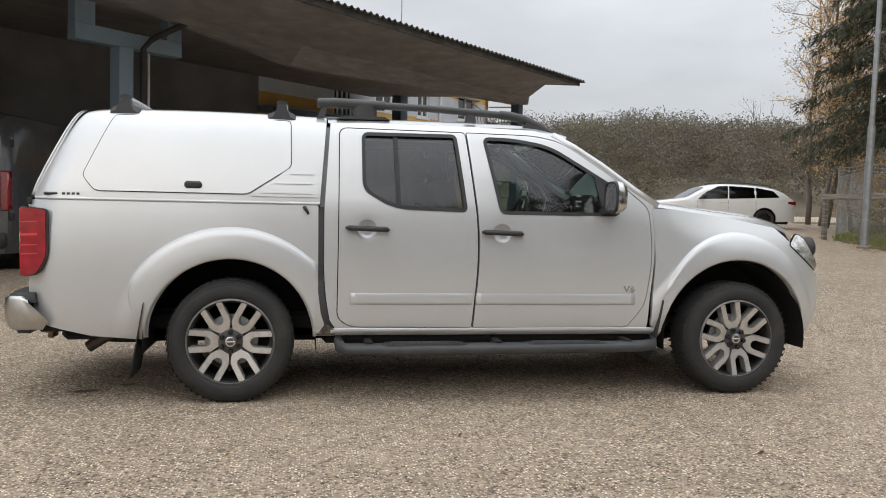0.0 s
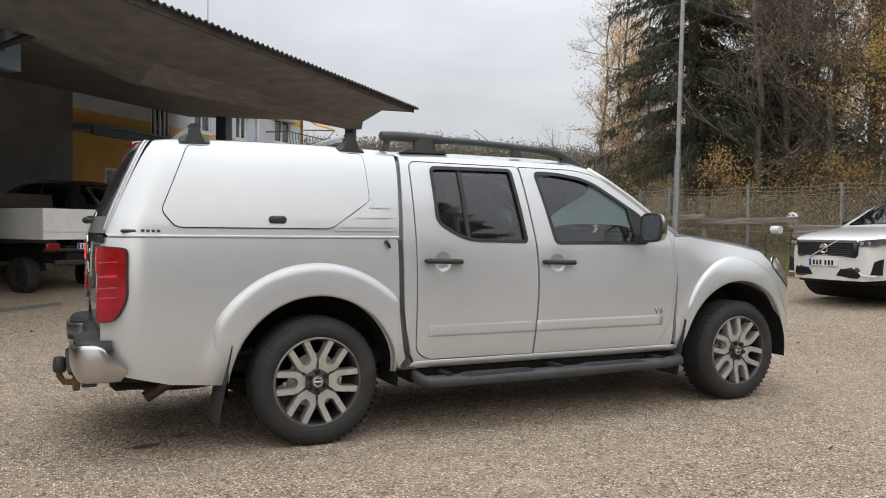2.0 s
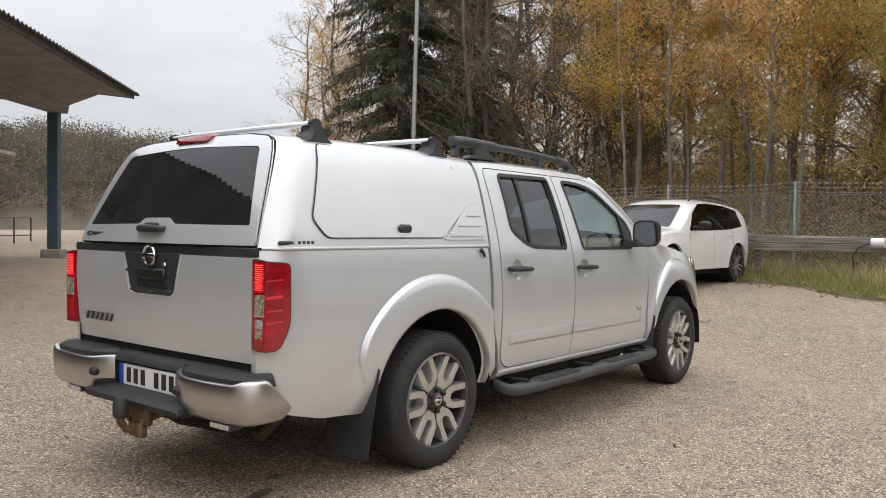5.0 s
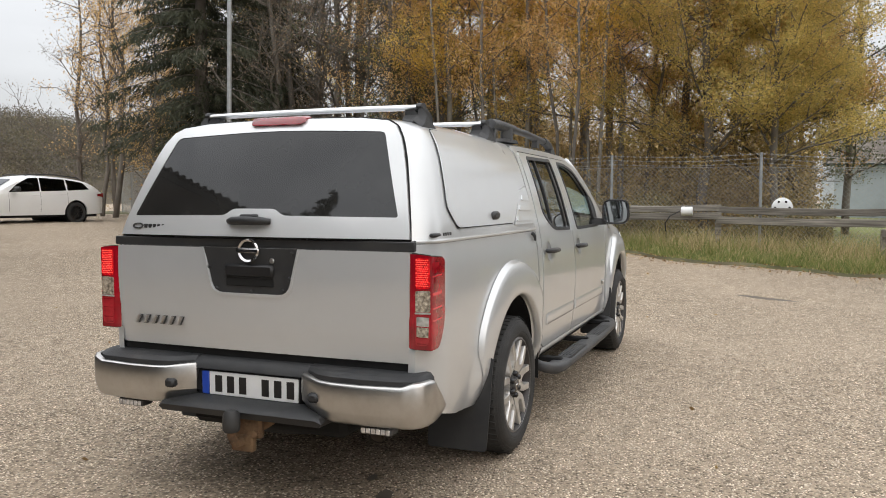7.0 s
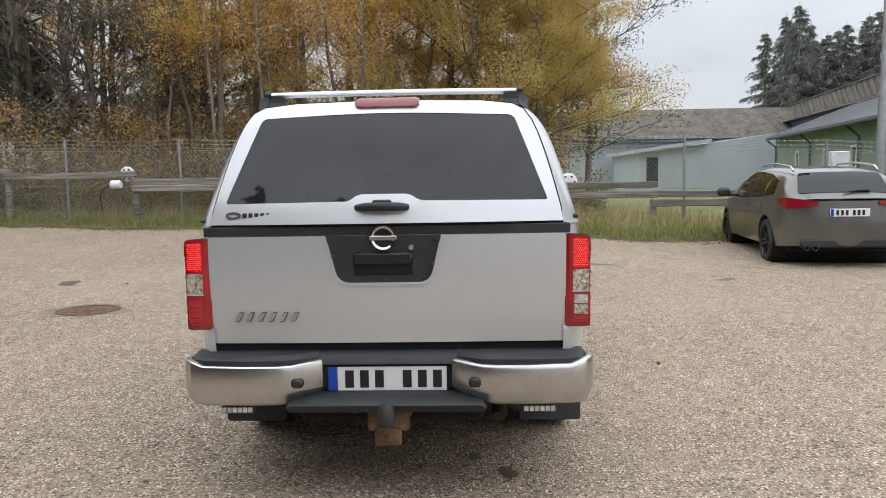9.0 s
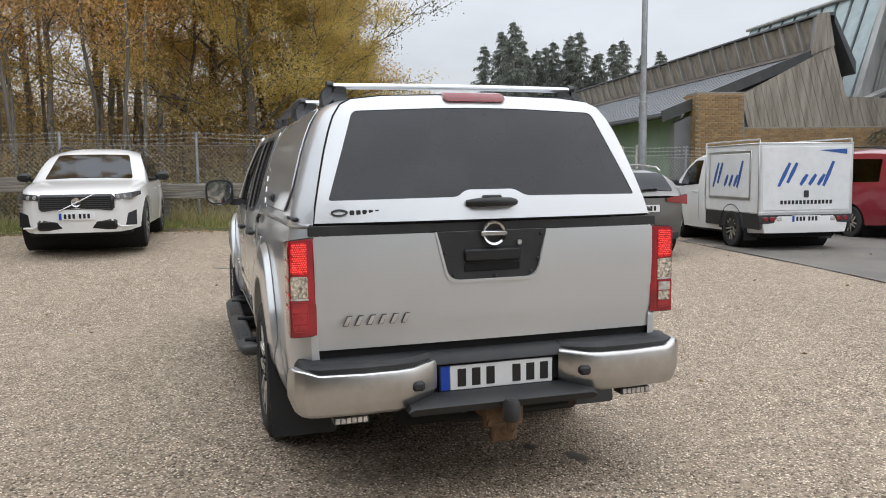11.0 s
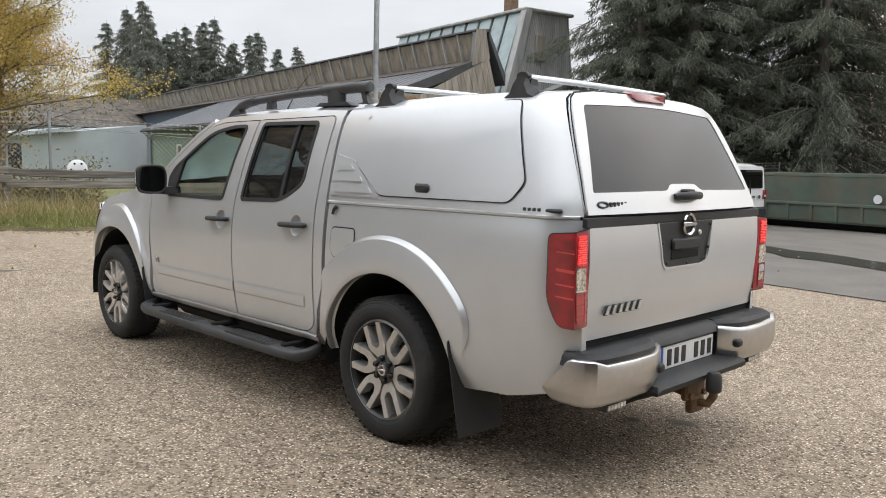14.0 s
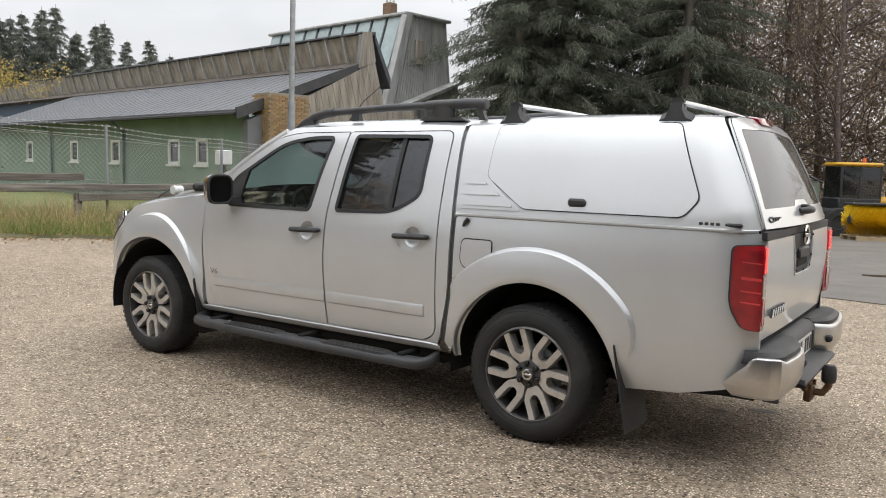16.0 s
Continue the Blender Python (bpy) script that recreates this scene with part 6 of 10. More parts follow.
SUV = dict(L=4.69, W=1.90, H=1.65, xr=0.93, xf=3.80, R=0.37, rim=0.72, spokes=5,
           top=[(0, 1.02), (0.10, 1.12), (0.35, 1.50), (0.75, 1.60), (1.6, 1.65), (2.35, 1.63), (2.75, 1.53), (3.50, 1.10), (3.7, 1.06), (4.3, 0.98), (4.6, 0.90), (4.69, 0.82)],
           belt=[(0, 1.0), (0.4, 1.06), (1.5, 1.02), (3.3, 0.98), (3.7, 0.99), (4.3, 0.91), (4.6, 0.84), (4.69, 0.78)],
           side_glass=[[(0.62, 1.13), (0.70, 1.45), (1.218, 1.53), (1.218, 1.07)], [(1.222, 1.07), (1.222, 1.53), (2.02, 1.56), (2.068, 1.04)], [(2.072, 1.04), (2.025, 1.56), (2.40, 1.54), (2.80, 1.36), (3.10, 1.03)]],
           screen=(2.78, 3.48, 0.58, 0.70), rear=(0.12, 0.36, 0.60, 0.54), mirror=(2.92, 1.06), handles=[(1.30, 0.94), (2.20, 0.91)], seams=[(1.18, 0.45, 1.02), (2.06, 0.40, 1.02), (3.10, 0.42, 0.98)],
           rails=(0.75, 2.55, 0.62), mirror_mat=BLACK_PL, extra=suv_front, arch=0.02)
# white SUV by the fence, nose towards the pickup
car("parked_suv", "white SUV with black grille parked nose-out by the fence", "car", at(12.41, 2.67, 177, 0.93) @ Matrix.Scale(0.96, 4), SUV, WHITE_CAR)


def hatch_rear(ob, W, L):
    plate_on(ob, -0.125, 0.0, 0.77)
    for s in (-1, 1):
        bm = nb()
        hull(bm, [(-0.095, s * 0.40, 0.87), (-0.095, s * 0.40, 0.93), (-0.010, s * 0.80, 0.82), (-0.005, s * 0.80, 0.98), (0.24, s * (W - 0.02), 0.90), (0.24, s * (W - 0.02), 0.97), (0.1, s * 0.6, 0.9)])
        part("tail_lamp", bm, RED_LENS, ob, "dark red tail lamp")
        bm = nb()
        lathe(bm, [(0.035, -0.10), (0.04, -0.13), (0.03, -0.13), (0.028, -0.05)], (0, s * 0.55 if s > 0 else 0.44, 0.28), "x", 14)
        part("exhaust_pipe", bm, PLASTIC, ob)
    bx("bumper_insert", PLASTIC, ob, -0.10, 0.05, -0.62, 0.62, 0.28, 0.40, 0.02)
    bm = nb()
    tube(bm, [(0.075, 0.02, 1.045), (0.105, -0.12, 1.065), (0.115, -0.34, 1.075)], 0.013, 6)
    part("wiper", bm, PLASTIC, ob)


HATCH = dict(L=4.31, W=1.785, H=1.43, xr=0.80, xf=3.43, R=0.32, rim=0.72, spokes=5,
             top=[(0, 0.96), (0.10, 1.03), (0.42, 1.32), (0.80, 1.39), (1.7, 1.43), (2.2, 1.41), (2.55, 1.33), (3.25, 0.98), (3.4, 0.96), (4.0, 0.85), (4.31, 0.70)],
             belt=[(0, 0.93), (0.4, 0.96), (1.5, 0.92), (3.0, 0.88), (3.4, 0.87), (4.0, 0.77), (4.31, 0.66)],
             side_glass=[[(0.55, 1.02), (0.62, 1.22), (1.02, 1.30), (1.02, 0.97)], [(1.06, 0.97), (1.06, 1.31), (1.85, 1.35), (1.90, 0.94)], [(1.94, 0.94), (1.90, 1.35), (2.2, 1.33), (2.55, 1.18), (2.85, 0.92)]],
             screen=(2.58, 3.22, 0.55, 0.66), rear=(0.11, 0.42, 0.62, 0.55), mirror=(2.70, 0.93), handles=[(1.15, 0.84), (2.0, 0.82)], seams=[(1.04, 0.4, 0.93), (1.92, 0.38, 0.92), (2.88, 0.4, 0.88)],
             rails=(0.5, 2.2, 0.58), rail_mat=ALU, alloy=BLACK_PL, extra=hatch_rear, bulge=0.13)
car("parked_hatchback", "dark bronze-grey hatchback parked beside the fence", "car", at(7.62, -5.62, -5, 0.80), HATCH, GREY_CAR)


def estate_rear(ob, W, L):
    for s in (-1, 1):
        bm = nb()
        hull(bm, [(-0.07, s * 0.45, 0.82), (-0.07, s * 0.45, 0.94), (0.0, s * 0.80, 0.82), (0.0, s * 0.80, 0.95), (0.30, s * (W - 0.02), 0.86), (0.30, s * (W - 0.02), 0.92), (0.1, s * 0.6, 0.9)])
        part("tail_lamp", bm, RED_LENS, ob)


ESTATE = dict(L=4.86, W=1.86, H=1.48, xr=1.05, xf=3.89, R=0.33, rim=0.70, spokes=7, alloy=BLACK_PL,
              top=[(0, 0.95), (0.12, 1.05), (0.45, 1.30), (1.0, 1.42), (2.0, 1.48), (2.5, 1.46), (2.9, 1.36), (3.6, 1.0), (3.8, 0.97), (4.5, 0.86), (4.86, 0.70)],
              belt=[(0, 0.94), (0.5, 0.98), (1.8, 0.95), (3.4, 0.91), (3.8, 0.89), (4.5, 0.78), (4.86, 0.66)],
              side_glass=[[(0.55, 1.06), (0.75, 1.27), (1.30, 1.36), (1.32, 1.02)], [(1.36, 1.02), (1.34, 1.36), (2.15, 1.40), (2.2, 0.99)], [(2.24, 0.99), (2.19, 1.40), (2.5, 1.38), (2.9, 1.20), (3.2, 0.96)]],
              screen=(2.92, 3.58, 0.55, 0.68), rear=(0.14, 0.44, 0.58, 0.52), mirror=(3.05, 0.97), handles=[(1.45, 0.90), (2.35, 0.87)], seams=[(1.33, 0.4, 0.95), (2.22, 0.38, 0.94), (3.2, 0.4, 0.92)],
              rails=(0.7, 2.5, 0.6), extra=estate_rear)
car("parked_estate", "white estate car with black wheels parked beside the wood", "car", at(15.05, 18.85, 171, 1.05, 0.62), ESTATE, WHITE_CAR)


def van_rear(ob, W, L):
    plate_on(ob, -0.075, 0.0, 0.86)
    for s in (-1, 1):
        bx("tail_lamp", RED_LENS, ob, -0.05, 0.06, s * 0.70, s * (W - 0.045), 0.80, 1.06, 0.02, "red tail lamp")
        bx("reversing_lens", CLEAR_LENS, ob, -0.056, -0.04, s * 0.715, s * (W - 0.08), 0.86, 0.92, 0.004)
    bx("rear_bumper", PLASTIC, ob, -0.10, 0.10, -W * 0.93, W * 0.93, 0.30, 0.58, 0.05)
    bx("door_split", DARK, ob, -0.066, -0.04, -0.006, 0.006, 0.60, 1.10, 0.001)
    bm = nb()
    tube(bm, [(-0.055, 0.05, 1.08), (-0.03, 0.02, 1.42)], 0.012, 6)
    part("wiper", bm, PLASTIC, ob)
    bm = nb()
    lathe(bm, [(0.05, -0.066), (0.055, -0.08), (0.04, -0.08), (0.001, -0.075)], (0, -0.42, 0.86), "x", 18)
    part("maker_badge", bm, CHROME, ob)


VAN = dict(L=4.41, W=1.79, H=1.80, xr=0.95, xf=3.63, R=0.32, rim=0.66, spokes=5,
           top=[(0, 1.70), (0.06, 1.74), (0.4, 1.79), (1.5, 1.80), (2.4, 1.78), (2.75, 1.68), (3.45, 1.16), (3.7, 1.10), (4.2, 0.97), (4.41, 0.80)],
           belt=[(0, 1.06), (1.5, 1.06), (3.2, 1.03), (3.7, 1.0), (4.2, 0.86), (4.41, 0.72)],
           plan=[(0, 0.93), (0.12, 0.96), (0.45, 0.985), (1.2, 1.0), (3.3, 1.0), (3.9, 0.94), (4.3, 0.82), (4.41, 0.72)], tumble=0.17, bulge=0.045,
           back=[(1.0, -0.0), (1.7, 0.0)], rear_flat=(1.10, 1.60, 0.66, 0.60),
           side_glass=[[(0.25, 1.14), (0.27, 1.58), (1.25, 1.60), (1.27, 1.12)], [(1.33, 1.12), (1.31, 1.60), (2.12, 1.61), (2.15, 1.10)], [(2.22, 1.10), (2.19, 1.61), (2.5, 1.60), (2.85, 1.40), (3.15, 1.08)]],
           screen=(2.78, 3.42, 0.58, 0.70), mirror=(2.95, 1.08), handles=[(1.4, 0.98), (2.3, 0.96)], seams=[(1.29, 0.4, 1.05), (2.18, 0.38, 1.05), (3.16, 0.4, 1.02)], extra=van_rear)
car("parked_van", "dark red compact van with tinted rear windows", "van", at(7.8, -12.42, -4, 0.0), dict(VAN, rails=(0.3, 2.5, 0.66)), RED_CAR, "row of parked vehicles")
car("parked_van", "white compact panel van with dark bumper", "van", at(6.75, -17.95, -6, 0.0), dict(VAN, side_glass=VAN["side_glass"][2:]), WHITE_CAR, "row of parked vehicles")


def cross_rear(ob, W, L):
    plate_on(ob, -0.115, 0.0, 0.93)
    for s in (-1, 1):
        bm = nb()
        hull(bm, [(-0.085, s * 0.42, 0.93), (-0.085, s * 0.42, 1.02), (0.0, s * 0.82, 0.92), (0.0, s * 0.82, 1.05), (0.28, s * (W - 0.02), 0.97), (0.28, s * (W - 0.02), 1.05), (0.1, s * 0.6, 0.95)])
        part("tail_lamp", bm, RED_LENS, ob, "red tail lamp")
        bx("exhaust_trim", CHROME, ob, -0.10, -0.02, s * 0.42, s * 0.72, 0.38, 0.44, 0.015, "chrome exhaust trim")
    bx("bumper_insert", PLASTIC, ob, -0.09, 0.06, -0.80, 0.80, 0.26, 0.52, 0.03)


car("parked_suv", "dark grey SUV with chrome window trim and roof rails", "car", at(7.59, -16.0, -8, 0.0),
    dict(SUV, extra=cross_rear, rail_mat=ALU, rails=(0.6, 2.55, 0.63), mirror_mat=DGREY_CAR), DGREY_CAR, "row of parked vehicles")

# service truck: compact van cab with a box body behind it
VINYL = mat("blue_vinyl", (0.03, 0.10, 0.34), rough=0.4)


def swash(ob, name, pts, w, place):
    """A brush stroke of blue vinyl along points of a panel."""
    bm = nb()
    left, right = [], []
    for i, (u, z) in enumerate(pts):
        u0, z0 = pts[max(i - 1, 0)]
        u1, z1 = pts[min(i + 1, len(pts) - 1)]
        d = Vector((u1 - u0, z1 - z0)).normalized()
        ww = w * (0.7 + 0.3 * math.sin(math.pi * i / (len(pts) - 1)))
        left.append((u - d.y * ww, z + d.x * ww))
        right.append((u + d.y * ww, z - d.x * ww))
    rows = [[place(u, z, 0.0) for u, z in left], [place(u, z, 0.004) for u, z in left], [place(u, z, 0.004) for u, z in right], [place(u, z, 0.0) for u, z in right]]
    grid(bm, rows)
    part(name, bm, VINYL, ob)


def strokes(ob, place, k):
    """Plain slanted strokes that stand for the maker's mark: tall ones at the ends, short ones between."""
    for pts in ([(0.00, 0.0), (0.10, 0.20), (0.20, 0.40)], [(0.16, 0.06), (0.26, 0.26), (0.33, 0.40)], [(0.40, 0.02), (0.46, 0.11), (0.52, 0.20)], [(0.56, 0.02), (0.62, 0.11), (0.68, 0.20)],
                [(0.72, 0.02), (0.78, 0.11), (0.84, 0.20)], [(0.82, 0.0), (0.91, 0.20), (1.0, 0.42)]):
        swash(ob, "logo_stroke", [(u * k, z * k) for u, z in pts], 0.034 * k, place)


def service_body(ob, W, L):
    """Box body with framed side panels, lamp bar and roof rack."""
    x1, w, z0, z1 = 1.98, 0.84, 0.62, 1.80
    box = bx("box_body", WHITE_PL, ob, 0.0, x1, -w, w, z0, z1, 0.02, "white box body with aluminium edges")
    for y in (-w, w - 0.035):
        for x in (-0.004, x1 - 0.03):
            bx("corner_post", ALU, box, x, x + 0.035, y - 0.005, y + 0.040, z0 - 0.02, z1 + 0.012, 0.006)
        bm = nb()
        tube(bm, [(0.02, y + 0.02, z1), (0.02, y + 0.02, z1 + 0.07), (x1, y + 0.02, z1 + 0.07), (x1, y + 0.02, z1)], 0.012, 8)
        part("roof_rack", bm, ALU, box)
    bx("roof_edge", ALU, box, -0.008, x1 + 0.01, -w - 0.01, w + 0.01, z1 - 0.02, z1 + 0.012, 0.008)
    bx("rear_frame", ALU, box, -0.012, 0.0, -w, w, z0 - 0.02, z0 + 0.035, 0.004)
    bx("rear_door", WHITE_PL, box, -0.012, 0.0, -w + 0.06, w - 0.06, z0 + 0.06, z1 - 0.06, 0.004)
    for s_ in (-1, 1):
        bx("panel_frame", ALU, box, 0.26, 1.80, s_ * (w - 0.002), s_ * (w + 0.012), z0 + 0.22, z1 - 0.10, 0.004)
        bx("side_panel", WHITE_PL, box, 0.31, 1.75, s_ * w, s_ * (w + 0.017), z0 + 0.27, z1 - 0.15, 0.004)
        bx("skirt", PLASTIC, box, 0.0, x1, s_ * (w - 0.06), s_ * (w - 0.01), 0.36, z0, 0.01)
    strokes(box, lambda u, z, o: Vector((-0.013 - o, 0.50 - u, z0 + 0.46 + z)), 0.98)
    strokes(box, lambda u, z, o: Vector((1.62 - u, w + 0.018 + o, z0 + 0.44 + z)), 1.1)
    bm = nb()
    hull(bm, [(x, y, z) for x in (-0.016, -0.011) for y, z in ((-0.20, z1 - 0.12), (-0.72, z1 - 0.10), (-0.72, z1 - 0.19))])
    part("logo_band", bm, VINYL, box)
    for k in range(14):
        bx("address_bar", BLACK_PL, box, -0.016, -0.010, 0.46 - 0.068 * k - 0.045, 0.46 - 0.068 * k, z0 + 0.16, z0 + 0.225, 0.002)
    for y, x in ((0.0, -0.03),):
        bx("door_lock", PLASTIC, box, x, -0.008, y - 0.045, y + 0.045, z0 + 0.27, z0 + 0.39, 0.02)
    bx("lamp_bar", PLASTIC, ob, -0.02, 0.04, -w, w, 0.46, 0.60, 0.01, "black lamp bar")
    for y in (-0.72, -0.60, -0.48, 0.48, 0.60, 0.72):
        bx("tail_lamp", RED_LENS if abs(y) > 0.5 else CLEAR_LENS, ob, -0.032, -0.018, y - 0.045, y + 0.045, 0.50, 0.57, 0.012)
    plate_on(ob, -0.032, 0.0, 0.535)
    for s_ in (-1, 1):
        bm = nb()
        tube(bm, [(0.95 + 0.44 * math.cos(a_), s_ * (w - 0.03), 0.32 + 0.44 * math.sin(a_)) for a_ in [math.pi * q / 10 for q in range(11)]], 0.035, 6)
        part("wheel_arch_trim", bm, PLASTIC, ob)
        bx("mud_flap", PLASTIC, ob, 0.50, 0.52, s_ * 0.58, s_ * 0.82, 0.14, 0.46, 0.004)


SERVICE = dict(L=4.20, W=1.70, H=1.74, xr=0.95, xf=3.30, R=0.32, rim=0.66, spokes=5,
               top=[(0, 0.60), (1.95, 0.62), (2.02, 1.60), (2.25, 1.72), (2.6, 1.70), (2.85, 1.58), (3.45, 1.12), (3.65, 1.06), (4.05, 0.94), (4.20, 0.78)],
               belt=[(0, 0.58), (1.95, 0.60), (2.05, 1.02), (3.2, 1.0), (3.65, 0.97), (4.05, 0.84), (4.20, 0.70)],
               plan=[(0, 0.90), (0.2, 0.92), (1.9, 0.94), (2.1, 1.0), (3.3, 1.0), (3.8, 0.94), (4.1, 0.82), (4.20, 0.72)], tumble=0.17, bulge=0.05,
               side_glass=[[(2.30, 1.10), (2.30, 1.56), (2.58, 1.56), (2.92, 1.38), (3.16, 1.06)]], screen=(2.88, 3.42, 0.56, 0.66), mirror=(2.98, 1.06), handles=[(2.42, 0.96)], seams=[(2.24, 0.4, 1.0), (3.18, 0.4, 1.0)], extra=service_body)
car("service_truck", "white service truck with a box body and blue slanted strokes", "truck", at(6.75, -8.66, -10, 0.0), SERVICE, WHITE_CAR, "row of parked vehicles")

# vehicles under the canopy roof
def van_big(m):
    spec = dict(L=5.4, W=2.05, H=2.50, xr=1.05, xf=4.45, R=0.34, rim=0.62, spokes=6,
                top=[(0, 2.36), (0.1, 2.44), (0.5, 2.50), (3.0, 2.50), (3.6, 2.36), (4.5, 1.42), (4.9, 1.22), (5.4, 0.85)],
                belt=[(0, 1.25), (2.5, 1.25), (4.3, 1.2), (4.9, 1.08), (5.4, 0.8)],
                plan=[(0, 0.95), (0.12, 0.98), (0.45, 1.0), (4.2, 1.0), (4.9, 0.92), (5.4, 0.72)], tumble=0.14, bulge=0.03, back=[(1.0, 0.0), (2.4, 0.0)],
                rear_flat=(1.40, 2.02, 0.82, 0.78), side_glass=[[(3.1, 1.32), (3.1, 1.98), (3.55, 1.96), (4.2, 1.32)]], screen=(3.7, 4.5, 0.7, 0.85), extra=big_rear)
    return car("parked_van", "dark slate panel van under the canopy roof", "van", m, spec, VAN_CAR)


def big_rear(ob, W, L):
    for s in (-1, 1):
        bx("tail_lamp", RED_LENS, ob, -0.045, 0.10, s * (W - 0.16), s * (W - 0.025), 0.95, 1.55, 0.02, "tall red tail lamp")
    bx("rear_bumper", PLASTIC, ob, -0.10, 0.1, -0.95, 0.95, 0.38, 0.62, 0.04)
    bx("door_split", DARK, ob, -0.05, -0.02, -0.008, 0.008, 0.62, 2.3, 0.001)
    for k in range(4):
        bx("model_bar", CHROME, ob, -0.045, -0.03, -0.30 - 0.11 * k, -0.38 - 0.11 * k, 1.16, 1.22, 0.003)
    for z in (0.8, 1.9):
        bx("hinge", PLASTIC, ob, -0.04, 0.06, -(W - 0.01), -(W + 0.015), z, z + 0.12, 0.01)


van_big(at(-4.95, 7.35, 86, 0.0))


def pickup_rear(ob, W, L):
    plate_on(ob, -0.105, 0.0, 0.62)
    bx("rear_bumper", CHROME, ob, -0.12, 0.05, -0.86, 0.86, 0.46, 0.62, 0.04, "chrome rear bumper")
    for s in (-1, 1):
        bx("tail_lamp", RED_LENS, ob, -0.05, 0.10, s * (W - 0.19), s * (W - 0.02), 0.78, 1.10, 0.02, "red tail lamp")
    bm = nb()
    lathe(bm, [(0.065, -0.10), (0.075, -0.115), (0.06, -0.115), (0.001, -0.105)], (0, 0, 0.98), "x", 20)
    part("maker_badge", bm, CHROME, ob)
    bm = nb()
    for s in (-1, 1):
        tube(bm, [(1.0, s * 0.72, 1.10), (1.45, s * 0.70, 1.62)], 0.035, 8)
    tube(bm, [(1.45, -0.70, 1.62), (1.45, 0.70, 1.62)], 0.035, 8)
    part("sports_bar", bm, CHROME, ob, "polished sports bar behind the cab")


PICK = dict(L=5.25, W=1.94, H=1.82, xr=1.25, xf=4.35, R=0.38, rim=0.64, spokes=6,
            top=[(0, 1.16), (0.3, 1.16), (1.45, 1.18), (1.62, 1.25), (1.75, 1.68), (2.1, 1.80), (3.0, 1.80), (3.4, 1.68), (4.05, 1.25), (4.3, 1.18), (5.0, 1.08), (5.25, 0.85)],
            belt=[(0, 1.12), (2.0, 1.12), (3.8, 1.12), (4.3, 1.08), (5.0, 0.98), (5.25, 0.8)],
            plan=[(0, 0.93), (0.1, 0.97), (1.0, 1.0), (4.2, 1.0), (4.9, 0.92), (5.25, 0.75)], bot=[(0, 0.5), (1.2, 0.36), (4.3, 0.34), (5.25, 0.4)],
            side_glass=[[(1.80, 1.20), (1.9, 1.62), (2.5, 1.70), (2.55, 1.18)], [(2.62, 1.18), (2.58, 1.70), (3.0, 1.68), (3.75, 1.20)]], screen=(3.42, 4.02, 0.6, 0.75), rear=(1.63, 1.75, 0.62, 0.58), mirror=(3.55, 1.2), extra=pickup_rear)
car("parked_pickup", "black pickup with chrome sports bar under the canopy roof", "pickup truck", at(0.76, 12.6, 135, 0.0), PICK, BLACK_CAR, "pickups under the canopy")
car("parked_pickup", "black pickup with chrome bumper under the canopy roof", "pickup truck", at(2.75, 14.85, 135, 0.0), PICK, BLACK_CAR, "pickups under the canopy")


def tipper(m):
    ob = thing("flatbed_truck", "small flatbed truck with a white dropside tailboard", "truck", m)
    bx("tailboard", WHITE_PL, ob, 0.0, 0.04, -0.95, 0.95, 1.06, 1.64, 0.01, "white metal tailboard")
    bx("tailboard_rib", WHITE_PL, ob, -0.015, 0.0, -0.93, 0.93, 1.20, 1.26, 0.006)
    for s in (-1, 1):
        bx("dropside", WHITE_PL, ob, 0.04, 2.2, s * 0.91, s * 0.95, 1.06, 1.64, 0.01)
        bx("tail_lamp", RED_LENS, ob, -0.03, 0.05, s * 0.62, s * 0.90, 0.86, 1.0, 0.02, "red tail lamp")
        bm = nb()
        lathe(bm, [(0.2, s * 0.6), (0.34, s * 0.6), (0.36, s * 0.64), (0.36, s * 0.82), (0.34, s * 0.86), (0.2, s * 0.86), (0.16, s * 0.80), (0.001, s * 0.8)], (0.95, 0, 0.36), "y", 28)
        w = tagged(new("wheel"), "truck wheel")
        w.parent = ob
        part("tyre", bm, RUBBER, w)
        bm = nb()
        lathe(bm, [(0.2, s * 0.6), (0.34, s * 0.6), (0.36, s * 0.64), (0.36, s * 0.82), (0.34, s * 0.86), (0.2, s * 0.86), (0.001, s * 0.8)], (3.0, 0, 0.36), "y", 28)
        w = tagged(new("wheel"), "truck wheel")
        w.parent = ob
        part("tyre", bm, RUBBER, w)
    bx("bed_floor", STEEL, ob, 0.04, 2.2, -0.90, 0.90, 1.06, 1.14, 0.01)
    bx("chassis", DARK, ob, 0.05, 3.3, -0.45, 0.45, 0.6, 0.95, 0.02)
    bx("lamp_bar", PLASTIC, ob, 0.0, 0.10, -0.92, 0.92, 0.84, 0.90, 0.01)
    bx("under_ride_bar", PLASTIC, ob, 0.0, 0.08, -0.7, 0.7, 0.58, 0.68, 0.02)
    plate_on(ob, -0.01, 0.0, 0.94)
    bm = nb()
    hull(bm, [(2.3, s * 0.88, z) for s in (-1, 1) for z in (0.6, 1.3)] + [(2.35, s * 0.78, 1.98) for s in (-1, 1)] + [(3.2, s * 0.76, 1.98) for s in (-1, 1)] + [(3.75, s * 0.84, z) for s in (-1, 1) for z in (0.5, 1.2)])
    part("cab", bm, DGREY_CAR, ob)
    return ob


tipper(at(-0.83, 9.73, 124, 0.0) @ Matrix.Scale(0.89, 4))

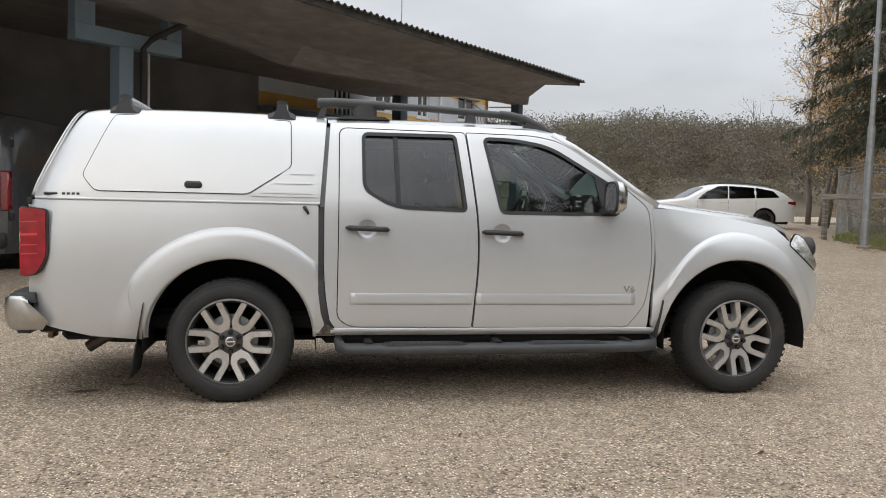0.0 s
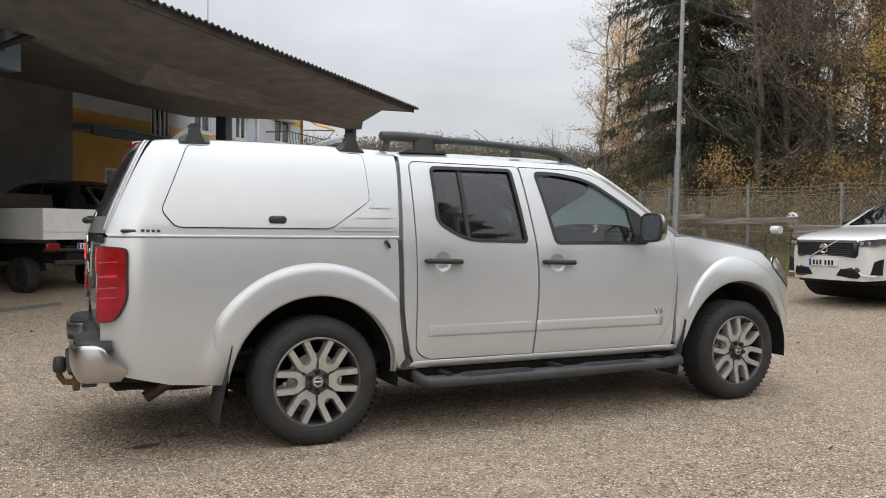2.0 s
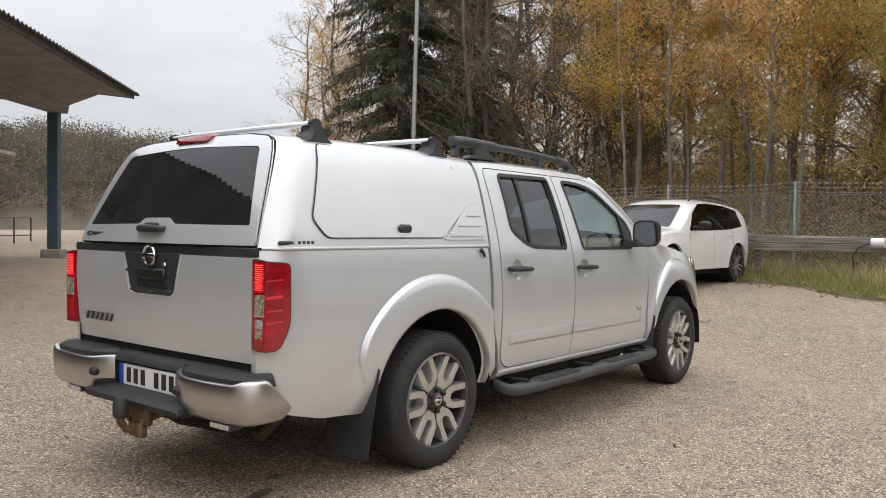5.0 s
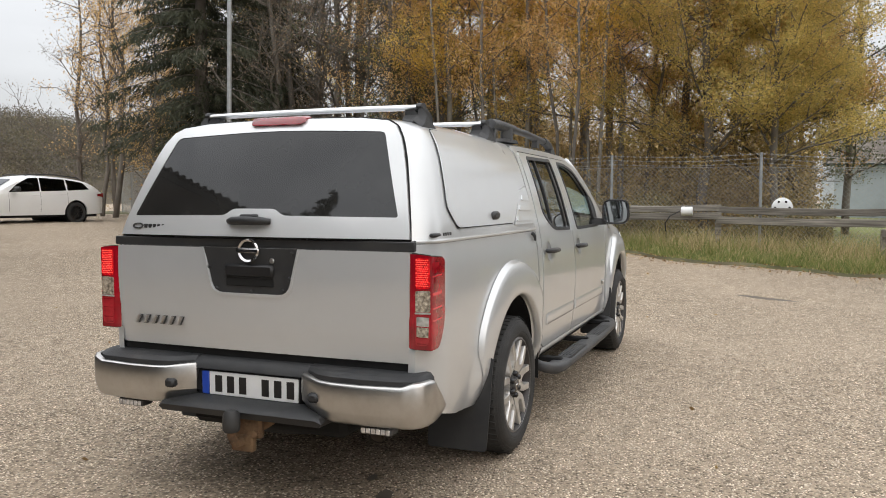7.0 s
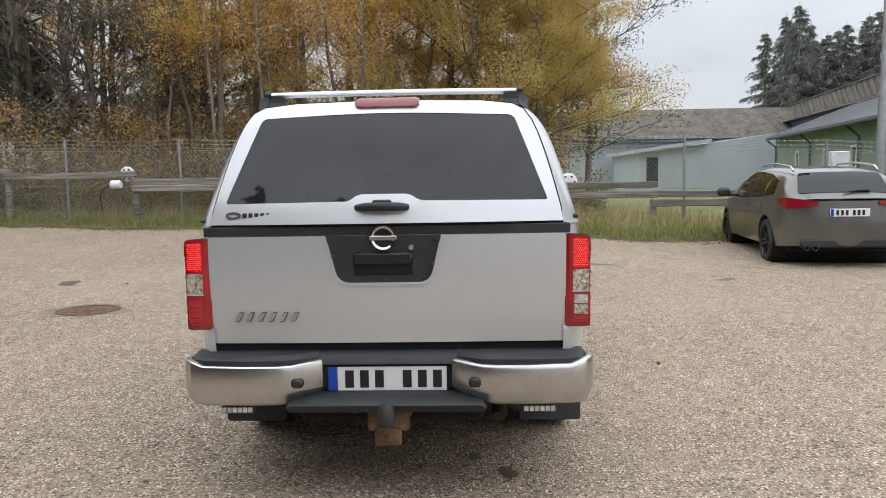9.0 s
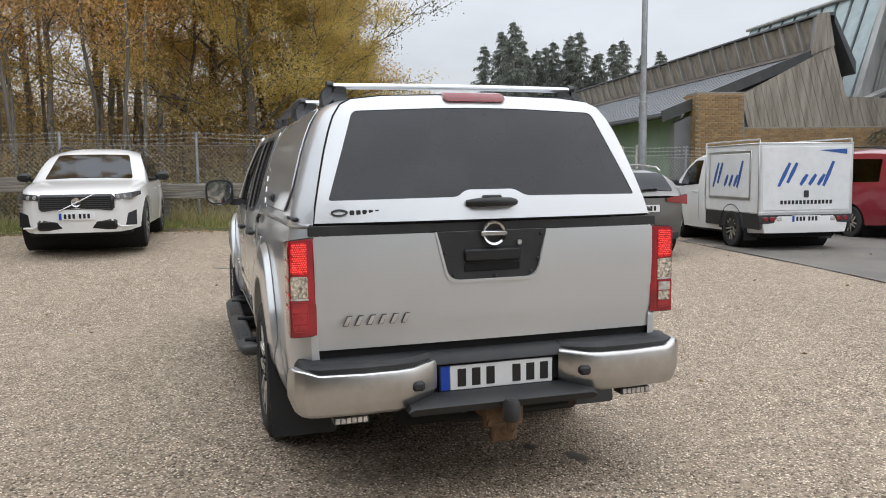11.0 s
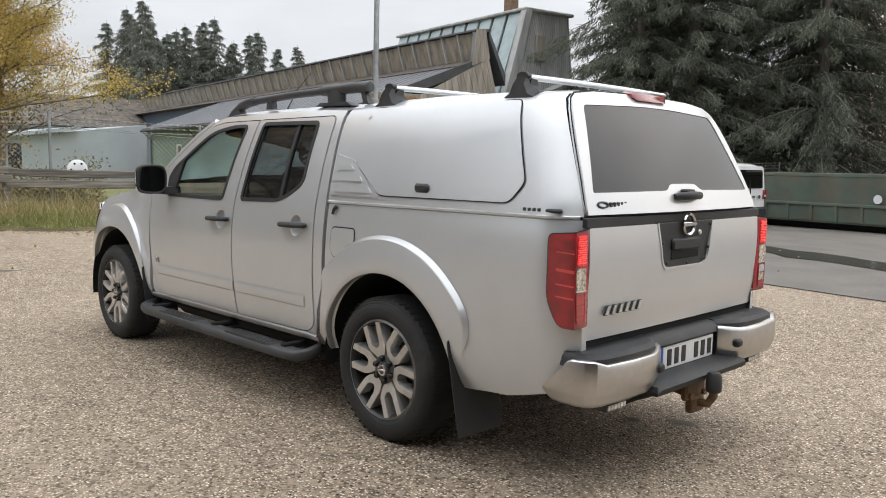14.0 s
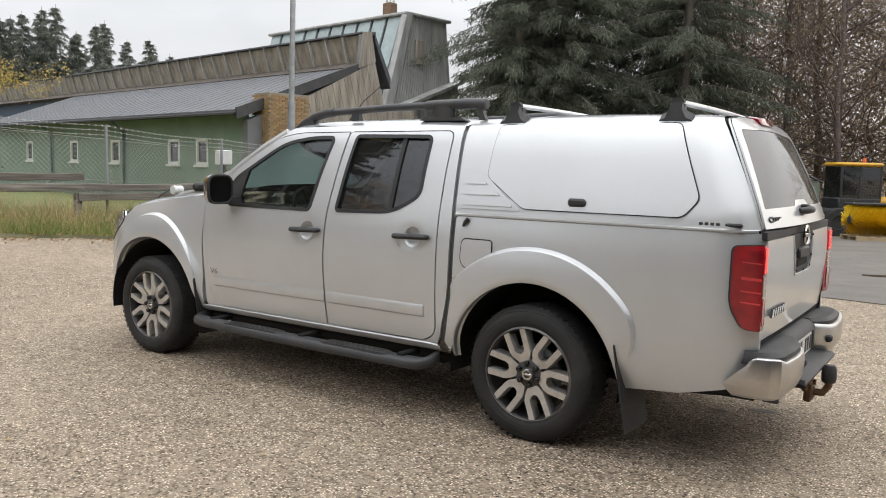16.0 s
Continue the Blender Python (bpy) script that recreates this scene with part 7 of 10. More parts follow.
# ---- buildings ----
DARK_WOOD = mat("brown_soffit", (0.232, 0.220, 0.220), rough=0.75, var=0.25, scale=2, stretch=(1, 1, 8), dirt=(0.155, 0.146, 0.146), dscale=1.2)
ROOF_SHEET = mat("corrugated_cement", (0.075, 0.072, 0.07), rough=0.85, var=0.25, scale=3, dirt=(0.13, 0.13, 0.11), dscale=3, damount=0.6, bump=0.3, bscale=40)
BLUE_STEEL = mat("pale_blue_paint", (0.26, 0.36, 0.46), rough=0.55, var=0.10, dirt=(0.16, 0.14, 0.12), dscale=3, damount=0.4)
BLUE_DARK = mat("slate_blue_paint", (0.075, 0.115, 0.155), rough=0.55, var=0.12, dirt=(0.05, 0.05, 0.05), dscale=3, damount=0.4)
YELLOW = mat("yellow_plaster", (0.66, 0.40, 0.12), rough=0.9, var=0.10, scale=1.5, bump=0.25, bscale=120, dirt=(0.4, 0.27, 0.12), dscale=1.0, damount=0.35)
PALE = mat("pale_blue_plaster", (0.55, 0.58, 0.62), rough=0.9, var=0.08, scale=1.5, bump=0.25, bscale=120, dirt=(0.35, 0.36, 0.38), dscale=1.0, damount=0.3)
INNER = mat("shed_wall", (0.20, 0.205, 0.215), rough=0.85, var=0.2, scale=1.0)
WHITE_WOOD = mat("white_window_paint", (0.72, 0.72, 0.70), rough=0.5, var=0.05, dirt=(0.4, 0.38, 0.35), dscale=4, damount=0.25)
PANE = mat("dark_pane", (0.03, 0.035, 0.04), rough=0.06, var=0.3, spec=0.8)
CURTAIN = mat("curtain_cloth", (0.45, 0.40, 0.33), rough=0.9, var=0.15)
CONCRETE = mat("concrete", (0.32, 0.30, 0.27), rough=0.9, var=0.2, scale=3, bump=0.3, bscale=60, dirt=(0.16, 0.15, 0.13), dscale=2, damount=0.5)
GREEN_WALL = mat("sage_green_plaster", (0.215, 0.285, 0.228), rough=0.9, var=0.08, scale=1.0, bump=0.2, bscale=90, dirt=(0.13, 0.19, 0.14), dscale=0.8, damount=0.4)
SEAM_ROOF = mat("grey_metal_roof", (0.12, 0.125, 0.135), rough=0.55, metal=0.2, var=0.12, scale=0.8, dirt=(0.09, 0.09, 0.09), dscale=1.5, damount=0.4)
CLAD = mat("weathered_cladding", (0.34, 0.305, 0.255), rough=0.9, var=0.22, scale=1.2, stretch=(3, 3, 0.35), dirt=(0.13, 0.11, 0.09), dscale=1.4, damount=0.75, bump=0.3, bscale=25, island=0.10)
CLAD_GREY = mat("grey_ribbed_metal", (0.47, 0.47, 0.45), rough=0.6, metal=0.2, var=0.15, scale=1.0, stretch=(2, 2, 0.4), dirt=(0.15, 0.145, 0.135), dscale=1.2, damount=0.6, island=0.06)
GLAZE = mat("dusty_glazing", (0.36, 0.44, 0.44), rough=0.3, var=0.12, scale=1.5, dirt=(0.22, 0.24, 0.23), dscale=2, damount=0.5)
VERGE = mat("dark_verge_metal", (0.062, 0.064, 0.066), rough=0.6, var=0.15, dirt=(0.1, 0.09, 0.08), dscale=3, damount=0.4)
BRICK = mat("yellow_brown_brick", (0.34, 0.22, 0.11), rough=0.9, var=0.15, scale=6, bump=0.3, bscale=90, per_object=0.22)
MORTAR = mat("mortar", (0.30, 0.27, 0.22), rough=0.95, var=0.15, scale=6)
BARN_ROOF = mat("lichened_roof_sheet", (0.095, 0.078, 0.064), rough=0.95, var=0.35, scale=1.2, dirt=(0.22, 0.20, 0.165), dscale=3.5, damount=0.7, island=0.12)
PALE_STEEL = mat("pale_blue_sheet_wall", (0.42, 0.47, 0.50), rough=0.6, var=0.08, scale=0.7, dirt=(0.3, 0.33, 0.34), dscale=1.2, damount=0.4)
TREAD_WOOD = mat("brown_house_wall", (0.10, 0.05, 0.03), rough=0.9, var=0.2)

EAVE_A = Vector((-6.45, 1.55))
DIR = Vector((0.7071, 0.7071))
INW = Vector((-0.7071, 0.7071))


def cp(s, u, z):
    """A point of the canopy building: s along the eave, u inwards from it."""
    p = EAVE_A + DIR * s + INW * u
    return Vector((p.x, p.y, z))


SB, SE = -1.5, 20.2                                            # eave's length to its free corner
hall = thing("loading_canopy", "long dark canopy roof with a corrugated edge on blue steel posts", "canopy building")
bm = nb()
prof = [(0.0, 4.66), (0.0, 4.56), (0.35, 4.53), (1.62, 4.28), (1.98, 3.93), (2.12, 3.92), (2.12, 4.40), (7.7, 4.75), (7.7, 5.7), (5.0, 5.35), (0.0, 4.70)]
near_prof = [(u, 4.36 if 3 < k < 6 else z) for k, (u, z) in enumerate(prof)]
far_prof = [(0.0, 4.66), (0.0, 4.56), (0.35, 4.55), (1.60, 4.38), (1.66, 4.17), (2.02, 4.16), (2.02, 4.42)] + prof[7:]
secs = [[bm.verts.new(cp(s_, u, z)) for u, z in pr] for s_, pr in ((SB, near_prof), (7.6, near_prof), (11.2, prof), (12.0, prof))]
secs.append([bm.verts.new(cp(SE - 1.45 + 0.96 * min(u, 1.66), u, z)) for u, z in far_prof])
for a, b in zip(secs, secs[1:]):
    for i in range(len(prof)):
        j = (i + 1) % len(prof)
        bm.faces.new((a[i], a[j], b[j], b[i]))
bm.faces.new(secs[0][::-1])
bm.faces.new(secs[-1])
part("roof_body", bm, DARK_WOOD, hall, "dark brown boarded soffit", 20)
bm = nb()
hull(bm, [cp(s, u, z) for s, u, z in ((SE - 2.2, 0.02, 4.69), (SE - 2.2, 0.02, 4.60), (SE - 0.02, 0.02, 4.69), (SE - 0.02, 0.02, 4.60), (SE - 0.02, 3.0, 4.98), (SE - 0.02, 3.0, 4.88), (SE - 2.2, 3.0, 4.98), (SE - 2.2, 3.0, 4.88))])
part("overhang", bm, DARK_WOOD, hall)
bm = nb()
rows = []
for k in range(int((SE + 0.2 - SB) / 0.044)):
    s = SB + 0.044 * k
    w = 0.034 * math.sin(2 * math.pi * s / 0.177)
    rows.append([cp(s, -0.14, 4.715 + w), cp(s, -0.14, 4.700 + w), cp(s, 1.2, 4.80 + w), cp(s, 5.0, 5.42 + w)])
grid(bm, rows)
part("corrugated_sheet", bm, ROOF_SHEET, hall, "grey corrugated roof sheeting")
bm = nb()
rbox(bm, 0, SE - SB, -0.02, 0.02, 4.57, 4.70, 0.004, Matrix.Translation(cp(SB, -0.02, 0)) @ Matrix.Rotation(radians(45), 4, "Z"))
part("fascia", bm, ROOF_SHEET, hall)
for s in (SE - 0.05,):
    bm = nb()
    hull(bm, [cp(s + ds, u, z) for ds in (-0.05, 0.02) for u, z in ((0.0, 4.72), (0.0, 4.58), (3.0, 5.02), (3.0, 4.86))])
    part("end_board", bm, DARK_WOOD, hall)


def post(s, u, z0, z1, w, mt, base=True):
    bm = nb()
    rbox(bm, -w / 2, w / 2, -w / 2, w / 2, z0, z1, 0.01, Matrix.Translation(cp(s, u, 0)) @ Matrix.Rotation(radians(45), 4, "Z"))
    p = part("post", bm, mt, hall, "blue-painted steel post")
    if base:
        bm = nb()
        rbox(bm, -w, w, -w, w, z0 - 0.1, z0 + 0.42, 0.03, Matrix.Translation(cp(s, u, 0)) @ Matrix.Rotation(radians(45), 4, "Z"))
        part("footing", bm, CONCRETE, p, "concrete post footing")
    return p


post(7.98, 2.76, 0.15, 3.80, 0.28, BLUE_STEEL)
post(20.2, 1.95, 0.25, 4.32, 0.26, BLUE_DARK)
post(20.2, 6.3, 0.3, 4.7, 0.36, BLUE_DARK)
# the forked head on the near post: a beam with an upright stub at each end
bm = nb()
rot = Matrix.Translation(cp(7.98, 2.76, 0)) @ Matrix.Rotation(radians(45), 4, "Z")
rbox(bm, -0.92, 1.15, -0.12, 0.12, 3.79, 4.06, 0.01, rot)
for x0, x1 in ((-0.92, -0.56), (0.83, 1.15)):
    rbox(bm, x0, x1, -0.115, 0.115, 4.055, 4.60, 0.01, rot)
part("post_head", bm, BLUE_STEEL, hall, "pale blue steel forked head")
bm = nb()
tube(bm, [cp(9.05, 1.25, 4.52), cp(8.80, 1.55, 4.40), cp(8.34, 2.42, 3.97), cp(8.24, 2.52, 3.80), cp(8.24, 2.52, 0.30)], 0.052, 10)
part("downpipe", bm, PLASTIC, hall, "black downpipe")
bm = nb()
tube(bm, [cp(8.40, 2.60, 3.75), cp(8.40, 2.60, 0.3)], 0.022, 8)
part("conduit", bm, WHITE_WOOD, hall)
# back and end walls under the canopy roof
bm = nb()
rbox(bm, -1.5, 15.5, 7.7, 7.95, 0, 4.9, 0.01, Matrix.Translation((EAVE_A.x, EAVE_A.y, 0)) @ Matrix.Rotation(radians(45), 4, "Z"))
rbox(bm, -1.8, -1.5, 2.6, 7.95, 0, 4.9, 0.01, Matrix.Translation((EAVE_A.x, EAVE_A.y, 0)) @ Matrix.Rotation(radians(45), 4, "Z"))
tagged(part("wall_shed", bm, INNER), "dark shed wall under the canopy roof", "wall", kind="structure")

# yellow and pale blue two-storey house behind the canopy
HM = Matrix.Translation((EAVE_A.x, EAVE_A.y, 0.0)) @ Matrix.Rotation(radians(45), 4, "Z")      # x along, y inwards
house = thing("yellow_house", "two-storey house in yellow and pale blue plaster with a balcony", "house", HM)
U0, S0, S1 = 8.0, 15.5, 28.22
gh = 0.45


def house_wall(z0, z1, mt, openings, name):
    bm = nb()
    sheet(bm, [(S0, z0), (S1, z0), (S1, z1), (S0, z1)], lambda s, z: Vector((s, U0, z)), openings, 1.0, 0.25, (0, 1, 0))
    part(name, bm, mt, house, recalc=False)


def rect(x0, x1, z0, z1):
    return [(x0, z0), (x1, z0), (x1, z1), (x0, z1)]


up = [(18.9, 19.8, 3.86, 5.25), (20.98, 21.9, 4.42, 5.25), (23.35, 24.05, 4.42, 5.45), (25.98, 27.17, 4.58, 5.50)]
low_o = [(21.4, 22.65, 1.6, 3.05), (23.38, 24.2, 0.5, 3.0), (25.0, 26.0, 1.5, 3.0), (17.0, 20.0, 1.4, 2.9)]


def cut(z0, z1, spans):
    """The openings that fall into a band of the wall."""
    return [rect(a0, a1, max(z0 + 0.001, b0), min(z1 - 0.001, b1)) for a0, a1, b0, b1 in spans if b1 > z0 + 0.02 and b0 < z1 - 0.02]


for z0, z1, mt in ((gh - 0.4, 3.80, YELLOW), (3.80, 4.40, YELLOW), (4.40, 5.35, PALE), (5.35, 6.55, YELLOW)):
    house_wall(z0, z1, mt, cut(z0, z1, up + low_o), "wall")
bm = nb()
sheet(bm, rect(U0, U0 + 8, gh - 0.4, 6.55), lambda y, z: Vector((S1, y, z)), [rect(U0 + 1.5, U0 + 2.6, 4.3, 5.7), rect(U0 + 1.5, U0 + 2.5, 1.3, 2.5)], 1.0, 0.25, (-1, 0, 0))
part("wall", bm, YELLOW, house)


def house_window(x0, x1, z0, z1, n=2, drape=False):
    w = bx("window", WHITE_WOOD, house, x0 - 0.06, x1 + 0.06, U0 - 0.03, U0 + 0.06, z0 - 0.08, z0, 0.01)
    for a0, a1, b0, b1 in ((x0, x0 + 0.07, z0, z1), (x1 - 0.07, x1, z0, z1), (x0, x1, z1 - 0.07, z1), (x0, x1, z0, z0 + 0.06)):
        bx("frame", WHITE_WOOD, w, a0, a1, U0 + 0.02, U0 + 0.10, b0, b1, 0.005)
    for k in range(1, n):
        xx = x0 + (x1 - x0) * k / n
        bx("mullion", WHITE_WOOD, w, xx - 0.03, xx + 0.03, U0 + 0.02, U0 + 0.10, z0, z1, 0.005)
    bx("pane", PANE, w, x0, x1, U0 + 0.07, U0 + 0.09, z0, z1, 0.002)
    if drape:
        bx("awning", CURTAIN, w, x0 - 0.12, x1 + 0.12, U0 - 0.28, U0 - 0.02, z1 - 0.10, z1 + 0.12, 0.04)


for (x0, x1, z0, z1), k, d in zip(up, (4, 2, 2, 2), (False, False, True, True)):
    house_window(x0, x1, z0, z1, k, d)
for x0, x1, z0, z1 in (low_o[0], low_o[2], low_o[3]):
    house_window(x0, x1, z0, z1, 2)
dr = bx("house_door", WHITE_WOOD, house, 23.38, 24.2, U0 + 0.08, U0 + 0.14, 0.5, 3.0, 0.01)
bx("door_pane", PANE, dr, 23.55, 24.03, U0 + 0.06, U0 + 0.085, 0.9, 2.7, 0.01)
bx("lean_to_roof", BLUE_STEEL, house, 15.5, 27.0, U0 - 0.9, U0 + 0.05, 3.78, 3.92, 0.02, "blue sheet lean-to roof")
bx("lean_to_edge", BLUE_DARK, house, 15.5, 27.0, U0 - 0.96, U0 - 0.88, 3.62, 3.86, 0.02)
bm = nb()
tube(bm, [(24.75, U0 - 0.45, 6.4), (24.72, U0 - 0.10, 6.1), (24.7, U0 - 0.07, 5.9), (24.7, U0 - 0.07, 3.9)], 0.05, 8)
part("downpipe", bm, WHITE_WOOD, house, "white downpipe")
bm = nb()
hull(bm, [(S0, U0 - 0.6, 6.66), (S1 + 0.6, U0 - 0.6, 6.66), (S0, U0 + 4, 8.3), (S1 + 0.6, U0 + 4, 8.3), (S0, U0 + 8.6, 6.66), (S1 + 0.6, U0 + 8.6, 6.66), (S0, U0 - 0.6, 6.52), (S1 + 0.6, U0 - 0.6, 6.52), (S0, U0 + 8.6, 6.52), (S1 + 0.6, U0 + 8.6, 6.52)])
part("roof", bm, ROOF_SHEET, house)
bal = bx("balcony", CONCRETE, house, 25.4, 30.4, U0 - 1.0, U0 + 1.6, 3.86, 4.0, 0.02, "balcony with an open metal railing")
for k in range(22):
    bm = nb()
    x = 25.45 + 0.225 * k
    tube(bm, [(x, U0 - 0.95, 4.0), (x + 0.02, U0 - 1.02, 4.3), (x, U0 - 0.95, 4.85)], 0.012, 5)
    part("baluster", bm, PLASTIC_GREY, bal)
bm = nb()
tube(bm, [(25.4, U0, 4.88), (25.4, U0 - 0.95, 4.88), (30.35, U0 - 0.95, 4.88), (30.35, U0 + 1.5, 4.88)], 0.025, 6)
part("handrail", bm, PLASTIC_GREY, bal)
aw = thing("awning", "yellow striped balcony awning on a metal frame", "awning", HM)
bm = nb()
hull(bm, [(28.3, U0 + 0.6, 6.1), (29.9, U0 + 0.6, 6.1), (28.3, U0 - 0.6, 5.5), (29.9, U0 - 0.6, 5.5), (28.3, U0 - 0.6, 5.45), (29.9, U0 - 0.6, 5.45)])
part("cloth", bm, YELLOW, aw)
bm = nb()
tube(bm, [(28.3, U0, 5.3), (29.9, U0 - 0.6, 5.45)], 0.03, 6)
tube(bm, [(29.9, U0 + 0.6, 6.1), (29.9, U0 - 0.6, 5.45), (29.9, U0, 4.9)], 0.03, 6)
part("frame", bm, STEEL, aw)
# darker wooden house behind
bh = thing("brown_house", "dark brown wooden house with white windows", "house", HM)
bx("wall", TREAD_WOOD, bh, 30.5, 38, 14, 22, 0, 5.2, 0.02)
for z in (1.6, 3.6):
    bx("window", WHITE_WOOD, bh, 31.2, 32.1, 13.9, 14.0, z, z + 1.1, 0.02)
    bx("pane", PANE, bh, 31.3, 32.0, 13.86, 13.92, z + 0.1, z + 1.0, 0.01)
bm = nb()
hull(bm, [(30.0, 13.4, 5.1), (38.5, 13.4, 5.1), (30.0, 22.6, 5.1), (38.5, 22.6, 5.1), (30.0, 18, 7.4), (38.5, 18, 7.4)])
part("roof", bm, ROOF_SHEET, bh)
rail = thing("steel_railing", "dark steel railing beside the house", "railing", HM)
bm = nb()
for x in (26.0, 27.5, 29.0, 30.5):
    tube(bm, [(x, 6.5, 0.3), (x, 6.5, 1.55)], 0.03, 6)
for z in (0.9, 1.55):
    tube(bm, [(26.0, 6.5, z), (30.5, 6.5, z)], 0.025, 6)
part("rail_frame", bm, PLASTIC_GREY, rail)

mast = thing("radio_mast", "thin grey radio mast behind the canopy roof", "mast")
bm = nb()
tube(bm, [(4.47, 29.9, 0.3), (4.47, 29.9, 7.0), (4.47, 29.9, 12.5)], [0.05, 0.035, 0.012], 8)
part("mast_tube", bm, STEEL, mast)

# ---- the green works building with its raised clerestory ----
RX = Vector((0.988, -0.150))                          # along the building, away from the yard
RY = Vector((0.150, 0.988))                           # towards the fence
GO = Vector((17.9, -19.4))


GM = Matrix(((RX.x, RY.x, 0, GO.x), (RX.y, RY.y, 0, GO.y), (0, 0, 1, 0), (0, 0, 0, 1)))
works = thing("works_building", "long sage-green works building with grey metal roof and raised clerestory", "industrial building", GM)
EU, EZ, LEN, LOW = 5.9, 3.14, 44.0, 24.4
wins = [(2.6, 3.45), (4.6, 5.5), (9.5, 10.35), (13.6, 14.45), (18.9, 19.75)]
WZ0, WZ1 = 1.38, 2.32
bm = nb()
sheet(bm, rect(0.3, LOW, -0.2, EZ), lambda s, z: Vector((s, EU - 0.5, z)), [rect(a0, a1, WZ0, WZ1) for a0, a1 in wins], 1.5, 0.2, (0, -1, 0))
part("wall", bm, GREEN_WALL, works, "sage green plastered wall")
for a0, a1 in wins:
    w = bx("window", WHITE_WOOD, works, a0 - 0.05, a1 + 0.05, EU - 0.52, EU - 0.42, WZ0 - 0.08, WZ0, 0.01)
    for p0, p1, q0, q1 in ((a0, a0 + 0.12, WZ0, WZ1), (a1 - 0.12, a1, WZ0, WZ1), (a0, a1, WZ1 - 0.1, WZ1), (a0, a1, WZ0, WZ0 + 0.1)):
        bx("frame", WHITE_WOOD, w, p0, p1, EU - 0.60, EU - 0.50, q0, q1, 0.01)
    bx("pane", PANE, w, a0, a1, EU - 0.60, EU - 0.57, WZ0, WZ1, 0.005)
bm = nb()
hull(bm, [(0.0, EU, EZ), (LOW, EU, EZ), (0.0, EU, EZ + 0.10), (LOW, EU, EZ + 0.10), (0, 0.7, 5.22), (LOW, 0.7, 5.22), (0, 0.7, 5.02), (LOW, 0.7, 5.02)])
lowroof = part("roof", bm, SEAM_ROOF, works, "grey standing-seam metal roof")
for k in range(40):
    s = 0.1 + k * 0.61
    bm = nb()
    hull(bm, [(s + d, u, z + h) for d in (-0.012, 0.012) for u, z in ((EU, EZ + 0.10), (0.7, 5.22)) for h in (0.0, 0.012)])
    part("roof_seam", bm, SEAM_ROOF, lowroof)
bx("gutter", PLASTIC, works, -0.05, LOW, EU, EU + 0.12, EZ - 0.10, EZ + 0.02, 0.03)
for s in (9.0, 16.4, 24.0):
    bm = nb()
    tube(bm, [(s, EU + 0.05, EZ - 0.1), (s, EU - 0.42, EZ - 0.5), (s, EU - 0.42, 0.2)], 0.055, 8)
    part("downpipe", bm, BLUE_DARK, works)
bm = nb()
hull(bm, [(x, u, z) for x in (-0.14, 0.0) for u, z in ((EU + 0.05, EZ - 0.22), (EU + 0.05, EZ + 0.16), (0.62, 4.98), (0.62, 5.32))])
part("verge", bm, VERGE, works)
bx("far_wall", BLUE_DARK, works, LOW, LEN, 0.3, 0.6, -0.2, 5.05, 0.02, "dark wall past the low roof")
bx("end_wall", BLUE_DARK, works, LOW - 0.12, LOW - 0.02, 0.6, EU - 0.75, -0.2, 3.1, 0.01)
# lichened strip and the outward-leaning clerestory panels
bm = nb()
hull(bm, [(0.2, 1.1, 5.10), (LEN, 1.1, 5.10), (0.2, 0.0, 5.50), (LEN, 0.0, 5.50), (0.2, 0.0, 4.9), (LEN, 0.0, 4.9)])
part("upper_roof", bm, BARN_ROOF, works)
for k in range(42):
    s = 0.15 + k * 1.04
    bm = nb()
    hull(bm, [(s + d, u, z) for d in (0.03, 1.00) for u, z in ((0.10, 5.42), (0.02, 5.42), (0.42, 6.38), (0.34, 6.40))])
    part("clerestory_panel", bm, CLAD, works)
    bm = nb()
    hull(bm, [(s + d, u, z) for d in (-0.035, 0.035) for u, z in ((0.20, 5.38), (0.0, 5.42), (0.52, 6.40), (0.34, 6.42))])
    part("clerestory_fin", bm, CLAD_GREY, works)
bm = nb()
hull(bm, [(x, u, z) for x in (-0.05, LEN) for u, z in ((0.56, 6.41), (0.56, 6.47), (-0.15, 6.54), (-0.15, 6.43))])
hull(bm, [(x, u, z) for x in (-0.05, LEN) for u, z in ((-0.1, 6.5), (-0.12, 6.2), (-0.95, 4.9), (-0.95, 4.5))])
part("upper_roof", bm, SEAM_ROOF, works)
# boarded gable end: leans outwards towards the yard
def board_wall(pts, n, mt, thick=0.03, parent=works, name="cladding_board"):
    """A four-cornered wall of boards: bottom start, bottom end, top end, top start."""
    b0, b1, t1, t0 = [Vector(p) for p in pts]
    nrm = (b1 - b0).cross(t0 - b0).normalized() * thick
    me = None
    for k in range(n):
        u0, u1 = k / n, (k + 0.94) / n
        bm = nb()
        q = [b0.lerp(b1, u0), b0.lerp(b1, u1), t0.lerp(t1, u1), t0.lerp(t1, u0)]
        off = nrm * (0.25 * (k % 2))
        hull(bm, [p + off for p in q] + [p - nrm + off for p in q])
        part(name, bm, mt, parent)


board_wall([(-0.16, 2.95, 2.65), (-0.16, -0.88, 2.65), (-0.16, -0.03, 5.42), (-0.16, 3.25, 3.80)], 24, CLAD)
board_wall([(-0.20, 0.80, 5.10), (-0.20, -0.05, 5.42), (-0.20, 0.18, 6.50), (-0.20, 0.62, 6.44)], 7, CLAD)
board_wall([(-0.10, -0.8, 2.65), (-0.10, -3.0, 2.65), (-0.10, -2.3, 3.70), (-0.10, -0.55, 3.75)], 12, CLAD)
bm = nb()
